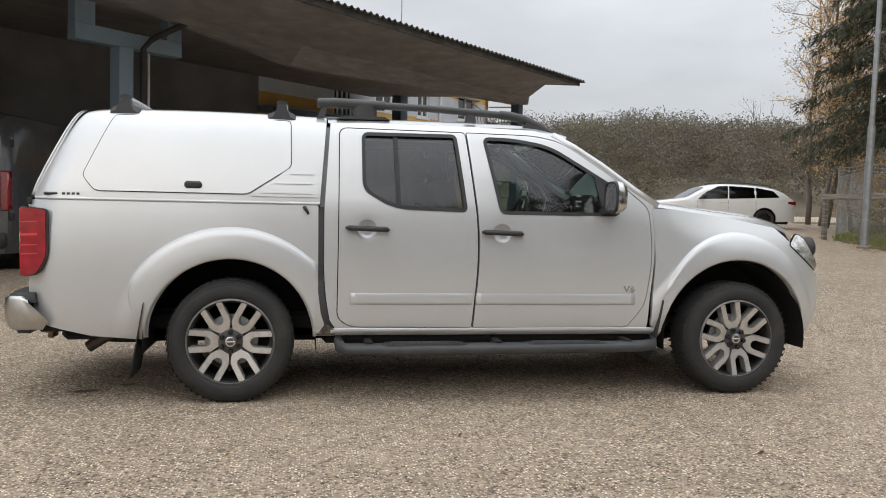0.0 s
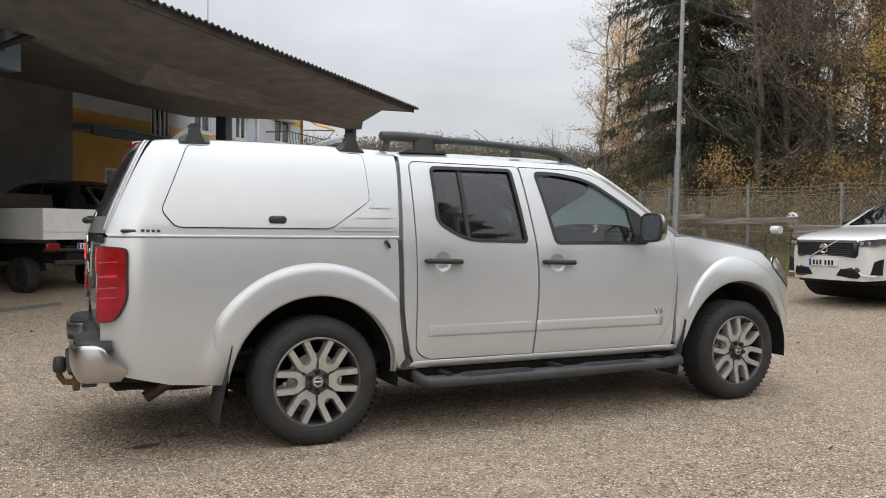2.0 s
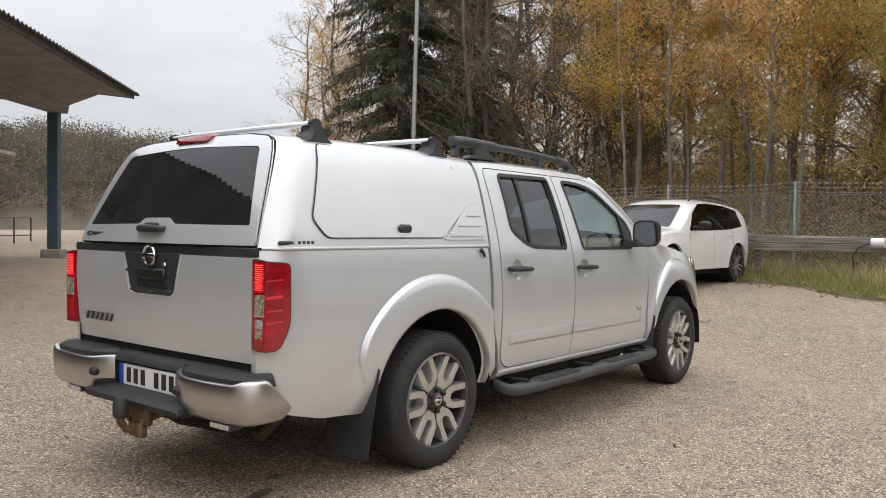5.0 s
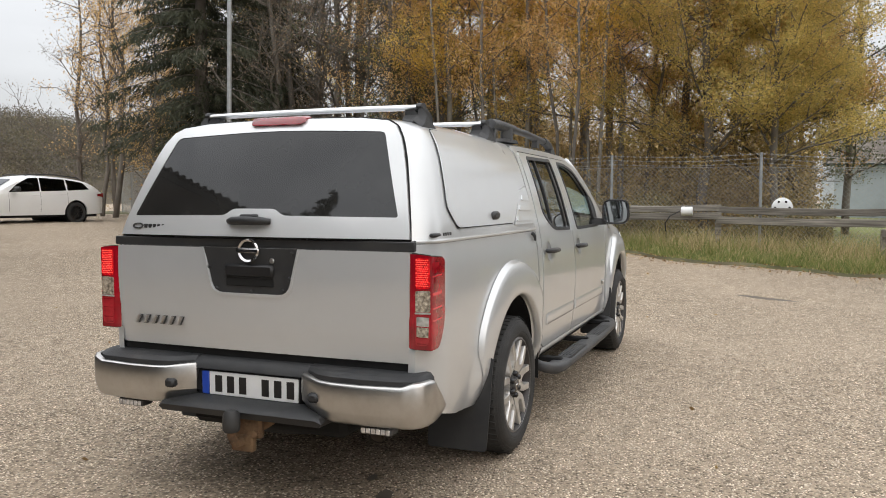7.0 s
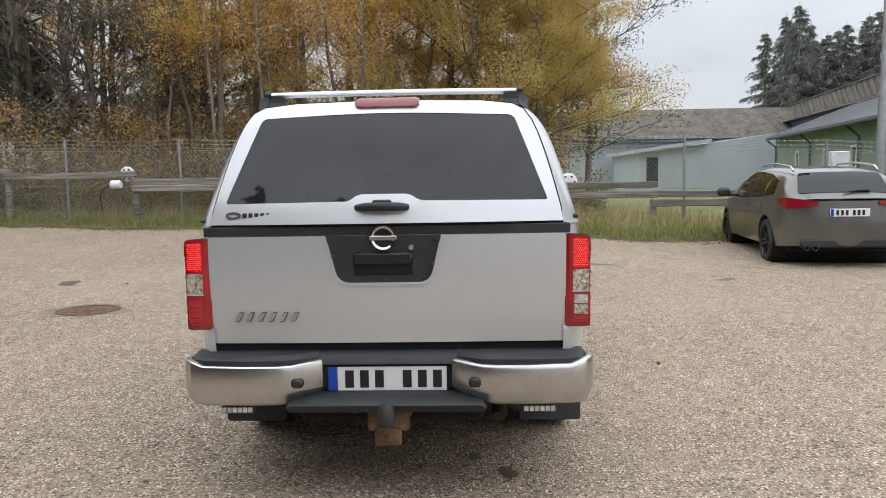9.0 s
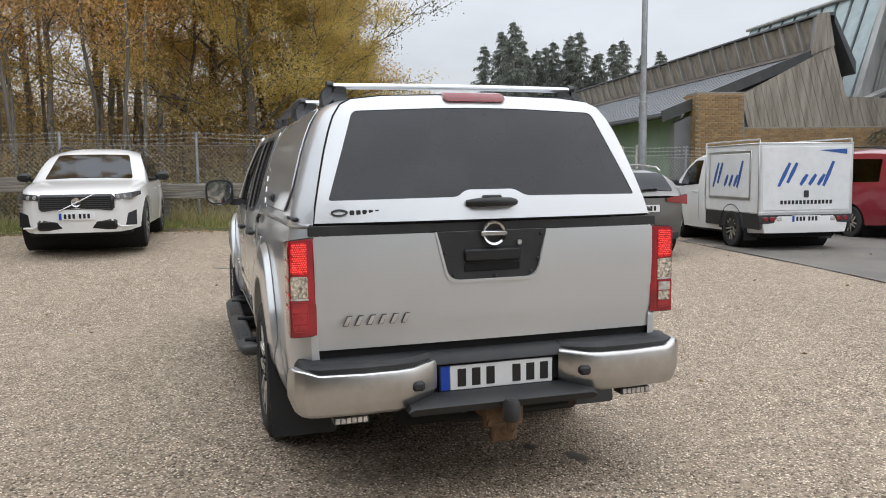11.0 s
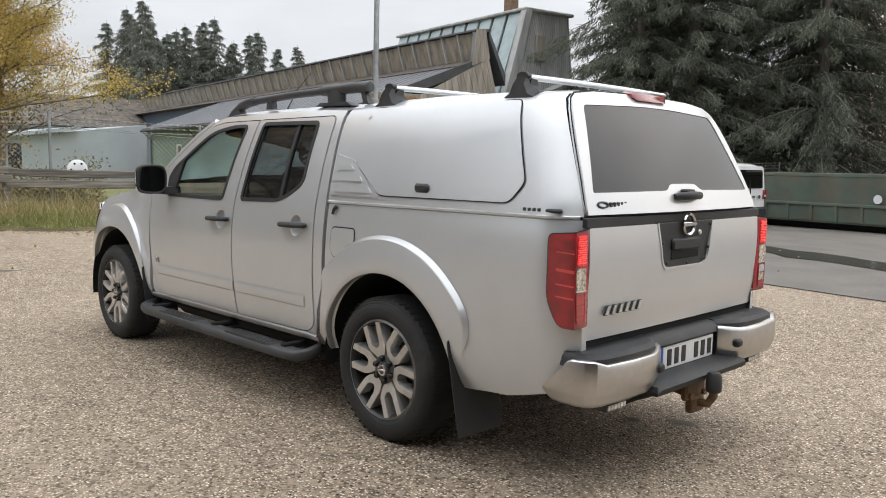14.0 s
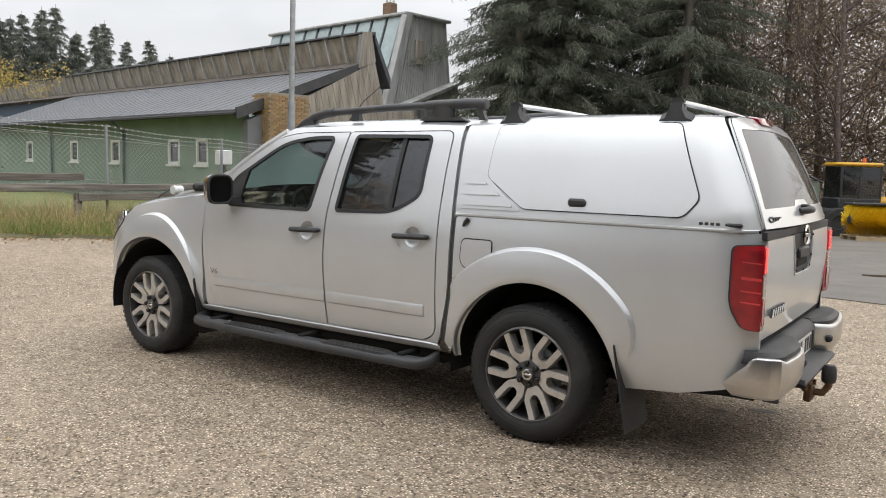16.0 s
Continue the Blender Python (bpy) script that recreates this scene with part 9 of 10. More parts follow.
# the wood behind the fence: further trees from the same stock
for x, y, tr, sz, src in ((21.0, 11.2, 60, 1.05, bare), (24.0, 13.2, 200, 1.1, bare), (20.4, 8.0, 130, 0.92, bare), (19.6, 13.0, 250, 1.0, bare), (17.6, 12.4, 15, 0.85, bare),
                          (25.0, 10.2, 120, 1.05, birch_y), (20.8, 6.2, 250, 0.92, birch_y), (27.0, 6.4, 300, 1.15, birch_y), (24.6, 1.6, 200, 1.0, birch_y),
                          (21.2, 2.6, 160, 0.9, birch_o), (26.6, 3.6, 40, 1.1, birch_o), (22.8, 6.9, 330, 1.0, birch_o), (19.6, 4.6, 300, 0.8, birch_o),
                          (22.5, 0.4, 200, 1.05, olive), (21.3, -2.4, 100, 0.95, olive), (27.0, -1.0, 270, 1.2, olive),
                          (26.5, -3.2, 120, 0.9, thin), (18.6, 8.9, 260, 0.9, thin), (24.6, -1.6, 60, 1.0, amber),
                          (17.2, 9.0, 80, 0.9, bush), (15.4, 5.2, 40, 0.55, bush), (18.6, 16.8, 300, 1.5, bush), (16.3, 15.2, 120, 0.6, bush), (19.2, 7.1, 20, 0.9, birch_y), (21.6, 3.4, 100, 0.9, birch_y),
                          (24.5, 17.5, 100, 0.9, olive), (22.0, 19.0, 0, 0.85, bare), (16.9, 16.4, 210, 0.62, pink), (20.6, 21.8, 130, 0.9, pink), (19.0, 21.0, 40, 0.85, pink), (22.6, 12.2, 100, 1.0, bare), (21.4, 14.6, 310, 1.0, bare), (23.2, 10.2, 40, 1.0, bare), (19.4, 11.8, 170, 0.95, bare), (24.2, 8.6, 220, 1.0, birch_o), (19.6, 22.6, 210, 0.75, bare),
                          (20.2, 1.9, 330, 0.85, birch_o), (19.0, -2.2, 150, 0.75, olive), (18.6, 2.4, 150, 1.08, slim), (19.0, 5.6, 260, 0.95, slim), (17.7, 6.8, 310, 1.0, slim), (20.2, 3.4, 80, 1.1, slim), (21.8, 5.0, 10, 1.1, slim), (20.4, 9.6, 120, 1.0, slim),
                          (17.0, 2.9, 70, 0.9, pole), (17.5, 5.1, 250, 1.05, pole), (18.9, 7.9, 340, 0.95, pole), (20.0, 6.6, 20, 1.05, pole), (21.0, 1.4, 110, 1.1, pole), (17.8, 8.0, 200, 0.9, pole), (22.4, 3.0, 60, 1.15, pole), (18.3, 9.9, 150, 1.0, pole)):
    again(src, x, y, tr, sz)
for x, y, tr, sz in ((22.5, 16.0, 50, 0.9), (33.0, 14.0, 60, 0.9), (36, 10, 20, 0.8)):
    again(sp_a, x, y, tr, sz, "dark spruce deep in the wood")
for x, y, tr, sz in ((16.6, -29.5, 80, 0.95), (8.4, -27.0, 200, 0.95), (10.5, -31, 150, 1.1), (13.6, -27.6, 10, 1.05), (14.3, -24.4, 130, 0.95)):
    again(sp_b, x, y, tr, sz)
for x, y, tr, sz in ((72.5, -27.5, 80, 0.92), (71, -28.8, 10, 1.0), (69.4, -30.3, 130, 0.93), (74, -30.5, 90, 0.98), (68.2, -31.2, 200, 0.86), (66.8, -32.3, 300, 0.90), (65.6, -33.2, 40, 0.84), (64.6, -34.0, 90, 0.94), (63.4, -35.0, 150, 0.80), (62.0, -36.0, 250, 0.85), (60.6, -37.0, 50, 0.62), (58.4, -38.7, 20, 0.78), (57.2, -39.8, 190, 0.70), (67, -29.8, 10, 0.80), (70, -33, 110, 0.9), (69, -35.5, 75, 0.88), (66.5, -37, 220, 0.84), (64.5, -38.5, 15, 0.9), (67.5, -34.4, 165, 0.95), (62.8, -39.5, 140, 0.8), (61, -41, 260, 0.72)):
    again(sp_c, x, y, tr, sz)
for x, y, tr, sz in ((0.0, -33, 90, 1.35), (1.8, -35, 270, 1.5), (5.6, -32, 30, 1.35), (3.0, -29.5, 140, 1.15), (7.2, -30.5, 10, 1.3), (4.6, -34.5, 100, 1.5)):
    again(red, x, y, tr, sz)
# out of view: added only to show as dark shapes in the rear window
for x, y, tr, sz in ((-15.5, 9.5, 0, 0.92), (-17.5, 5.0, 100, 0.95), (-19.5, 1.0, 200, 0.9), (-17.0, 13.0, 300, 0.9)):
    again(sp_b, x, y, tr, sz, "unseen dark spruce added for rear window reflections")
# unseen row of skyline trees, placed for reflections in the glass
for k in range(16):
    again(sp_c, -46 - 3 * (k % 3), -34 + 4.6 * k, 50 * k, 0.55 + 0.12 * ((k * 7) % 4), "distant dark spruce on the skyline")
for x, y, tr, sz in ((24.5, 21.5, 30, 0.95), (19.8, 17.4, 200, 0.62)):
    again(birch_o, x, y, tr, sz)

# dense far wood that closes the view
pts = []
for cx, cy, rx, ry, n, h in ((34, 9, 5, 11, 110000, 6.5), (27, 6, 6, 9, 80000, 4.2), (21, 10.5, 5, 4.2, 40000, 3.4), (0, -39, 16, 4, 40000, 7.0), (30, 22, 5, 7, 16000, 5.0), (23, 0, 5, 5, 60000, 3.2), (25, -2.6, 3, 2.0, 14000, 3.2)):
    q = np.stack([rng.normal(cx, rx * 0.5, n), rng.normal(cy, ry * 0.5, n), 0.2 + rng.beta(1.1, 1.6, n) * h], axis=1)
    keep = ((q[:, 0] > 15.5) & (q[:, 1] > -3.5) & (np.abs(q[:, 1] - cy) < ry * 1.1)) | (q[:, 1] < -33)
    pts.append(q[keep])
far = np.concatenate(pts)
hz_n = 170000
hz = np.stack([rng.uniform(-3.0, 10, hz_n), rng.normal(-35.5, 2.0, hz_n), rng.beta(1.1, 1.2, hz_n) * 17], axis=1)
tagged(quads("twig_haze", chips(hz, 0.06), hz_n, L_BROWN, k=3), "dense tangle of bare brown twigs behind the yard", "undergrowth", kind="stuff")
tagged(quads("undergrowth", chips(far, 0.046), len(far), L_UNDER, k=3), "dim brown undergrowth and twigs deep in the wood", "undergrowth", kind="stuff")
# low bushes straight behind the mesh
n = 62000
t = rng.uniform(-3.4, 13.2, n)
bx_ = 14.4 + rng.gamma(1.6, 0.7, n) + np.where(t < 1, 0.16 * (t - 1), 0)
bz = 0.25 + rng.beta(1.2, 2.2, n) * (1.0 + 0.9 * (t > 3.5) + 0.5 * np.sin(t * 1.3) + 0.35 * np.sin(t * 3.1 + 1))
tagged(quads("thicket", chips(np.stack([bx_, t, bz], axis=1), 0.036), n, L_THICKET, k=3), "tangled dark green and brown thicket behind the fence", "bush", kind="stuff")

# wooded hill in the distance: rounded crowns of three tints, paled by haze, on a slope
L_HILLS = [leaf_mat("far_brown_leaves", (0.120, 0.101, 0.074), (0.178, 0.149, 0.108), (0.148, 0.124, 0.090), 0.3),
           leaf_mat("far_olive_leaves", (0.122, 0.110, 0.068), (0.188, 0.164, 0.098), (0.152, 0.136, 0.082), 0.3),
           leaf_mat("far_grey_twigs", (0.130, 0.117, 0.098), (0.180, 0.162, 0.138), (0.155, 0.139, 0.118), 0.3)]


def crest(hgt, u):
    return hgt * (0.84 + 0.05 * np.sin(u * 4.1 + 1.0) + 0.03 * np.sin(u * 11.0) + 0.07 * u)


def hill(cx, cy, length, turn, depth, hgt, crowns, per):
    a = radians(turn)
    for mt in L_HILLS:
        u, v = rng.uniform(-1, 1, crowns), rng.uniform(0, 1, crowns) ** 0.8
        rad = rng.uniform(1.3, 3.0, crowns)
        foot = crest(hgt, u) * np.sqrt(v)
        c = np.stack([u * length, v * depth, foot + rad * rng.uniform(0.9, 1.7, crowns)], axis=1)
        d = rng.normal(size=(crowns, per, 3))
        d /= np.linalg.norm(d, axis=2, keepdims=True)
        d *= rng.uniform(0.45, 1.0, (crowns, per, 1)) ** 0.5
        q = (c[:, None, :] + d * rad[:, None, None] * np.array([1.0, 1.0, 1.25])).reshape(-1, 3)
        q = np.stack([cx + q[:, 0] * math.cos(a) - q[:, 1] * math.sin(a), cy + q[:, 0] * math.sin(a) + q[:, 1] * math.cos(a), q[:, 2]], axis=1)
        tagged(quads("hill_woods", chips(q, 0.15), len(q), mt, k=3), "brown autumn woods on a far hillside", "woods", kind="stuff")
    rows = []
    for i in range(33):
        uu = -1 + 2 * i / 32
        tp = float(crest(hgt, uu))
        rows.append([Vector((cx + uu * length * math.cos(a) - vv * depth * math.sin(a), cy + uu * length * math.sin(a) + vv * depth * math.cos(a), tp * math.sqrt(vv) - 0.4)) for vv in (0, 0.1, 0.25, 0.5, 0.75, 1.0)])
    bm = nb()
    grid(bm, rows)
    tagged(part("hillside", bm, mat("leaf_litter", (0.14, 0.118, 0.085), rough=1.0, var=0.3, scale=0.3)), "leaf-covered far hillside", "hill", kind="structure")


hill(45, 85, 75, -8, 60, 13.9, 900, 230)
hill(-30, 130, 70, 10, 60, 15, 220, 90)
for k in range(15):
    c = again(sp_c, 14 + 4.2 * k + 1.7 * math.sin(k * 2.3), 126 + 5 * math.sin(k * 1.9), 60 * k, 0.26 + 0.05 * math.sin(k * 3.3))
    c.location.z = 10.6

# verge of grass under the fence, with fallen leaves along its edge
def fence_x(y):
    if y > 1.06:
        return 13.6 - 0.10 * sstep(1, 6, y) + 0.08 * max(0, y - 6) + 0.8 * max(0, y - 13.6)
    if y > -4.75:
        return 13.6 + 0.2 * (y - 1.06)
    return 12.45 + 0.12 * sstep(-4.75, -7.7, y) + 0.20 * max(0.0, min(1.0, (-7.7 - y) / 5.8)) * 5 - 0.42 * max(0.0, -13.5 - y)


def edge_x(y):
    """Where the asphalt ends."""
    return spline([(-16, 12.6), (-9, 11.2), (-4.4, 10.0), (-1, 10.6), (1, 12.1), (3, 12.6), (6, 12.4), (9, 12.9), (12, 13.6), (14, 14.6), (16, 16.3), (18, 18.4), (22, 21.5)], y) + 0.14 * math.sin(y * 2.3) + 0.08 * math.sin(y * 6.1)


SOIL = mat("grass_soil", (0.10, 0.085, 0.045), rough=1.0, var=0.35, scale=2.5, dirt=(0.10, 0.12, 0.035), dscale=1.4, damount=0.8, bump=0.5, bscale=40)
bm = nb()
rows = []
for k in range(80):
    y = -17 + 0.55 * k
    e = edge_x(y)
    rows.append([Vector((e, y, ground_z(e, y) - 0.01)), Vector((e + 0.12, y, ground_z(e, y) + 0.05))] + [Vector((e + d, y, ground_z(e + d, y) + 0.06 + 0.02 * noise.noise(Vector((d, y, 0))))) for d in (0.6, 1.5, 3, 6, 12, 30)])
grid(bm, rows)
tagged(part("verge", bm, SOIL), "rough grassy soil along the fence", "grass verge", kind="structure")
n = 95000
gy = rng.uniform(-16.5, 14, n)
ge = np.array([edge_x(v) for v in gy])
gd = rng.gamma(1.5, 1.0, n)
gx_ = ge + 0.02 + gd
hz = np.array([ground_z(a, b) for a, b in zip(gx_, gy)]) + 0.05
tuft = 0.5 + 0.5 * np.sin(gx_ * 3.1 + np.sin(gy * 2.2)) * np.sin(gy * 2.7 + 1.3)
hh = (0.05 + 0.30 * rng.random(n) ** 1.6 * (0.30 + tuft)) * np.clip(0.30 + gd * 0.80, 0.25, 1.6)
az = rng.uniform(0, 2 * np.pi, n)
bend = rng.normal(0, 0.45, (n, 2)) * hh[:, None]
w = rng.uniform(0.006, 0.014, n)
p0 = np.stack([gx_ - np.cos(az) * w, gy - np.sin(az) * w, hz], axis=1)
p1 = np.stack([gx_ + np.cos(az) * w, gy + np.sin(az) * w, hz], axis=1)
p2 = np.stack([gx_ + bend[:, 0], gy + bend[:, 1], hz + hh], axis=1)
blades = np.stack([p0, p1, p2], axis=1)
dry = rng.random(n) < np.clip((gd - 0.35) * 0.62, 0.06, 0.72) * (0.55 + 0.7 * tuft)
tagged(quads("grass", blades[~dry], int((~dry).sum()), L_GRASS, k=3), "short green grass along the asphalt's edge", "grass", kind="stuff")
tagged(quads("grass", blades[dry], int(dry.sum()), L_STRAW, k=3), "tall straw-coloured grass in front of the fence", "grass", kind="stuff")
n = 4200
fy = rng.uniform(-14, 12, n)
fx = np.array([edge_x(v) for v in fy]) + rng.normal(-0.05, 0.28, n)
fz = np.array([ground_z(a, b) for a, b in zip(fx, fy)]) + 0.045 * (fx > np.array([edge_x(v) for v in fy])) + 0.018
a1 = rng.uniform(-9, 11, 300), rng.uniform(-13, 12, 300)
fx, fy = np.concatenate([fx, a1[0]]), np.concatenate([fy, a1[1]])
fz = np.concatenate([fz, np.array([ground_z(a, b) for a, b in zip(*a1)]) + 0.012])
tagged(quads("fallen_leaves", loose_leaves(np.stack([fx, fy, fz], axis=1), 0.021, 0.8), len(fx), L_FALLEN), "scattered dry fallen leaves on the asphalt", "leaves", kind="stuff")

# meadow beyond the fence, towards the works
bm = nb()
grid(bm, [[Vector((x, y, ground_z(x, y) + 0.08)) for x in (12.6, 14, 17, 22, 30, 44, 80)] for y in (-17.5, -12, -9, -6, -4, -2.5)])
tagged(part("meadow", bm, mat("meadow_grass", (0.15, 0.17, 0.045), rough=1.0, var=0.3, scale=1.2, dirt=(0.22, 0.19, 0.08), dscale=0.9, damount=0.6, bump=0.6, bscale=30)), "green meadow beyond the fence", "grass", kind="structure")

# ---- chain-link fence with barbed wire ----
FENCE_Y = [24.5, 21.4, 18.3, 15.2, 12.1, 9.05, 6.3, 3.7, 1.06, -1.98, -4.75, -7.7, -10.6, -13.5, -16.4, -19.2, -22.0, -24.8]
fence = thing("chain_link_fence", "galvanised chain-link fence with three strands of barbed wire", "fence")
FP = [Vector((fence_x(y), y, ground_z(fence_x(y), y))) for y in FENCE_Y]
HF, HT = 1.71, 1.99
for p in FP:
    bm = nb()
    tube(bm, [(p.x, p.y, p.z - 0.1), (p.x, p.y, p.z + HT)], 0.030, 8)
    part("fence_post", bm, STEEL, fence)
WIRE = mat("fence_wire", (0.42, 0.42, 0.40), rough=0.55, metal=0.25, var=0.15)
wires = []


def wire(a, b, r):
    d = (b - a).normalized()
    u = d.cross(Vector((0.3, 0.2, 0.93))).normalized() * r
    v = d.cross(u)
    for o0, o1 in ((u, -0.5 * u + 0.87 * v), (-0.5 * u + 0.87 * v, -0.5 * u - 0.87 * v), (-0.5 * u - 0.87 * v, u)):
        wires.append((a + o0, a + o1, b + o1, b + o0))


for p, q in zip(FP, FP[1:]):
    ln = (q - p).length
    step = 0.095
    hgt = HF - 0.05
    for sgn in (1, -1):
        for k in range(-int(hgt / step) - 1, int(ln / step) + int(hgt / step) + 2):
            u0 = k * step
            u1 = u0 + sgn * hgt
            t0, t1 = 0.0, 1.0
            lo, hi = (u0, u1) if sgn > 0 else (u1, u0)
            if hi <= 0 or lo >= ln:
                continue
            if sgn > 0:
                t0, t1 = max(0, -u0 / hgt), min(1, (ln - u0) / hgt)
            else:
                t0, t1 = max(0, (u0 - ln) / hgt), min(1, u0 / hgt)
            if t1 <= t0:
                continue
            f = lambda t: p.lerp(q, (u0 + sgn * hgt * t) / ln) + Vector((0, 0, 0.05 + hgt * t))
            wire(f(t0), f(t1), 0.0026)
    for h in (0.9, HF):
        wire(p + Vector((0, 0, h)), q + Vector((0, 0, h)), 0.006)
tagged(quads("wire_mesh", np.array([[c[:] for c in w_] for w_ in wires], dtype=np.float32), len(wires), WIRE, fence), "diamond wire mesh", kind="stuff")
for h in (1.79, 1.88, 1.97):
    wires = []
    for p, q in zip(FP, FP[1:]):
        n = 6
        g = [p.lerp(q, k / n) + Vector((0, 0, h - 0.05 * math.sin(math.pi * k / n))) for k in range(n + 1)]
        for a_, b_ in zip(g, g[1:]):
            wire(a_, b_, 0.0050)
        for k in range(22):
            c = p.lerp(q, (k + 0.5) / 22) + Vector((0, 0, h - 0.05 * math.sin(math.pi * (k + 0.5) / 22)))
            wire(c + Vector((0.0, 0.012, -0.022)), c + Vector((0.0, -0.012, 0.022)), 0.0040)
            wire(c + Vector((0.018, 0.01, 0.02)), c + Vector((-0.018, -0.01, -0.02)), 0.0040)
    quads("barbed_wire", np.array([[c[:] for c in w_] for w_ in wires], dtype=np.float32), len(wires), WIRE, fence)

# ---- weathered plank barrier in front of the fence ----
PLANK = mat("weathered_planks", (0.25, 0.228, 0.195), rough=0.95, var=0.5, scale=5, stretch=(1, 0.18, 6), dirt=(0.075, 0.062, 0.048), dscale=4, damount=0.8, bump=0.7, bscale=50, per_object=0.25)
barrier = thing("plank_barrier", "weathered grey plank barrier on short wooden posts", "barrier")
BY = [13.5, 10.4, 7.3, 4.4, 1.7, -1.2, -4.1, -7.0, -9.8]
BP = [Vector((fence_x(y) - 0.35, y, ground_z(fence_x(y), y) - 0.11 * sstep(1.0, -4.0, y) + 0.26 * sstep(3.0, 10.0, y))) for y in BY]
for p in BP:
    bm = nb()
    rbox(bm, p.x + 0.115, p.x + 0.235, p.y - 0.06, p.y + 0.06, p.z - 0.4, p.z + 0.74, 0.012)
    part("barrier_post", bm, PLANK, barrier)
wob = random.Random(77)
for i, (p, q) in enumerate(zip(BP, BP[1:])):
    d = q - p
    m = Matrix.Translation(p) @ Matrix.Rotation(math.atan2(d.y, d.x), 4, "Z")
    tilt = 0.030 * math.sin(i * 2.1)
    for z, hgt, off in ((0.600 + 0.02 * math.sin(i * 3.7), 0.145, 0.0), (0.782 + 0.018 * math.sin(i * 1.3 + 1), 0.138, 0.02)):
        if i < 2 and z < 0.7:
            continue
        bm = nb()
        L2 = d.length + 0.05
        rows = []
        for k in range(13):
            u = -0.05 + (L2 + 0.05) * k / 12
            sag = tilt * (k / 6 - 1) * 0.5 - 0.022 * math.sin(math.pi * k / 12) * (1 if z > 0.7 else 0.6)
            lo, up = wob.gauss(0, 0.006), wob.gauss(0, 0.005)
            rows.append([m @ Vector((u, y + off, z + zz + sag + (lo if zz < 0.05 else up))) for y, zz in ((0.05, 0.012), (0.05, hgt - 0.012), (0.062, hgt), (0.10, hgt), (0.11, hgt - 0.012), (0.11, 0.012), (0.10, 0.0), (0.062, 0.0))])
        for r0, r1 in zip(rows, rows[1:]):
            for k in range(8):
                bm.faces.new([bm.verts.new(v) for v in (r0[k], r0[(k + 1) % 8], r1[(k + 1) % 8], r1[k])])
        for r0 in (rows[0], rows[-1][::-1]):
            bm.faces.new([bm.verts.new(v) for v in r0])
        bmesh.ops.remove_doubles(bm, verts=bm.verts[:], dist=0.0005)
        part("plank", bm, PLANK, barrier)


def drum_lamp(y):
    """A white round-ended lamp housing on the barrier."""
    x = fence_x(y) - 0.47
    z = ground_z(x, y) + 0.17 * sstep(3.0, 8.0, y)
    ob = thing("barrier_lamp", "white cylindrical lamp housing on the barrier", "lamp", group="barrier lamps")
    bm = nb()
    lathe(bm, [(0.001, -0.10), (0.085, -0.10), (0.09, -0.09), (0.09, 0.05)], (x - 0.05, y, z + 0.80), "y", 20)
    part("housing", bm, WHITE_PL, ob)
    bm = nb()
    lathe(bm, [(0.092, 0.05), (0.096, 0.06), (0.088, 0.12), (0.001, 0.12)], (x - 0.05, y, z + 0.80), "y", 20)
    part("lamp_back", bm, WHITE_PL, ob)
    bm = nb()
    tube(bm, [(x, y + 0.15, z + 0.80), (x + 0.02, y + 0.35, z + 0.70), (x + 0.08, y + 0.45, z + 0.55), (x + 0.1, y + 0.42, z + 0.2)], 0.012, 6)
    part("cable", bm, PLASTIC, ob)


for y in (7.60, -0.62, -6.05):
    drum_lamp(y)
for y, r in ((7.50, 0.17), (-2.38, 0.19)):
    x = fence_x(y) - 0.12
    z = ground_z(x, y) + 0.28 * sstep(3.0, 7.0, y)
    ob = thing("hubcap", "round white hubcap hung on the fence", "hubcap", group="hubcaps on the fence")
    bm = nb()
    lathe(bm, [(r, 0.0), (r * 1.02, -0.015), (r * 0.9, -0.04), (r * 0.45, -0.055), (0.001, -0.055)], (x - 0.02, y, z + 0.82 + r * 0.55), "x", 32)
    part("disc", bm, WHITE_PL, ob)
    for k in range(6):
        aa = 2 * math.pi * k / 6
        bm = nb()
        lathe(bm, [(0.022, -0.058), (0.001, -0.058)], (x - 0.02, y + r * 0.68 * math.cos(aa), z + 0.82 + r * 0.55 + r * 0.68 * math.sin(aa)), "x", 10)
        part("vent_hole", bm, DARK, ob)

# ---- lamp posts ----
def lamp_post(x, y, z, lean_x, lean_y, label):
    ob = thing("lamp_post", label, "lamp post", group="yard lamp posts")
    top = Vector((x + lean_x * 9.5, y + lean_y * 9.5, z + 9.5))
    b0 = Vector((x, y, z - 0.1))
    bm = nb()
    tube(bm, [b0, b0.lerp(top, 0.30), b0.lerp(top, 0.301), top], [0.085, 0.083, 0.062, 0.045], 12)
    part("mast", bm, STEEL, ob)
    bm = nb()
    lathe(bm, [(0.13, -0.02), (0.13, 0.04), (0.09, 0.05)], (x, y, z), "z", 14)
    part("base_collar", bm, CONCRETE, ob)
    bm = nb()
    tube(bm, [top, top + Vector((-0.3, 0.1, 0.12)), top + Vector((-0.9, 0.3, 0.12))], 0.04, 8)
    hull(bm, [top + Vector((-0.9 + a * 0.55, 0.3 - a * 0.18 + b * 0.12, 0.06 + c)) for a in (0, -1) for b in (-1, 1) for c in (0, 0.12)])
    part("lamp_head", bm, STEEL, ob)
    return ob


lamp_post(13.05, 10.8, ground_z(13, 10.8), 0.0, -0.022, "tall galvanised lamp post by the fence")
lamp_post(10.45, -7.75, ground_z(10.4, -7.7), 0.0, -0.012, "tall galvanised lamp post near the works")

# utility box on a stand
ub = thing("utility_box", "white electrical cabinet on a post behind the fence", "electrical cabinet")
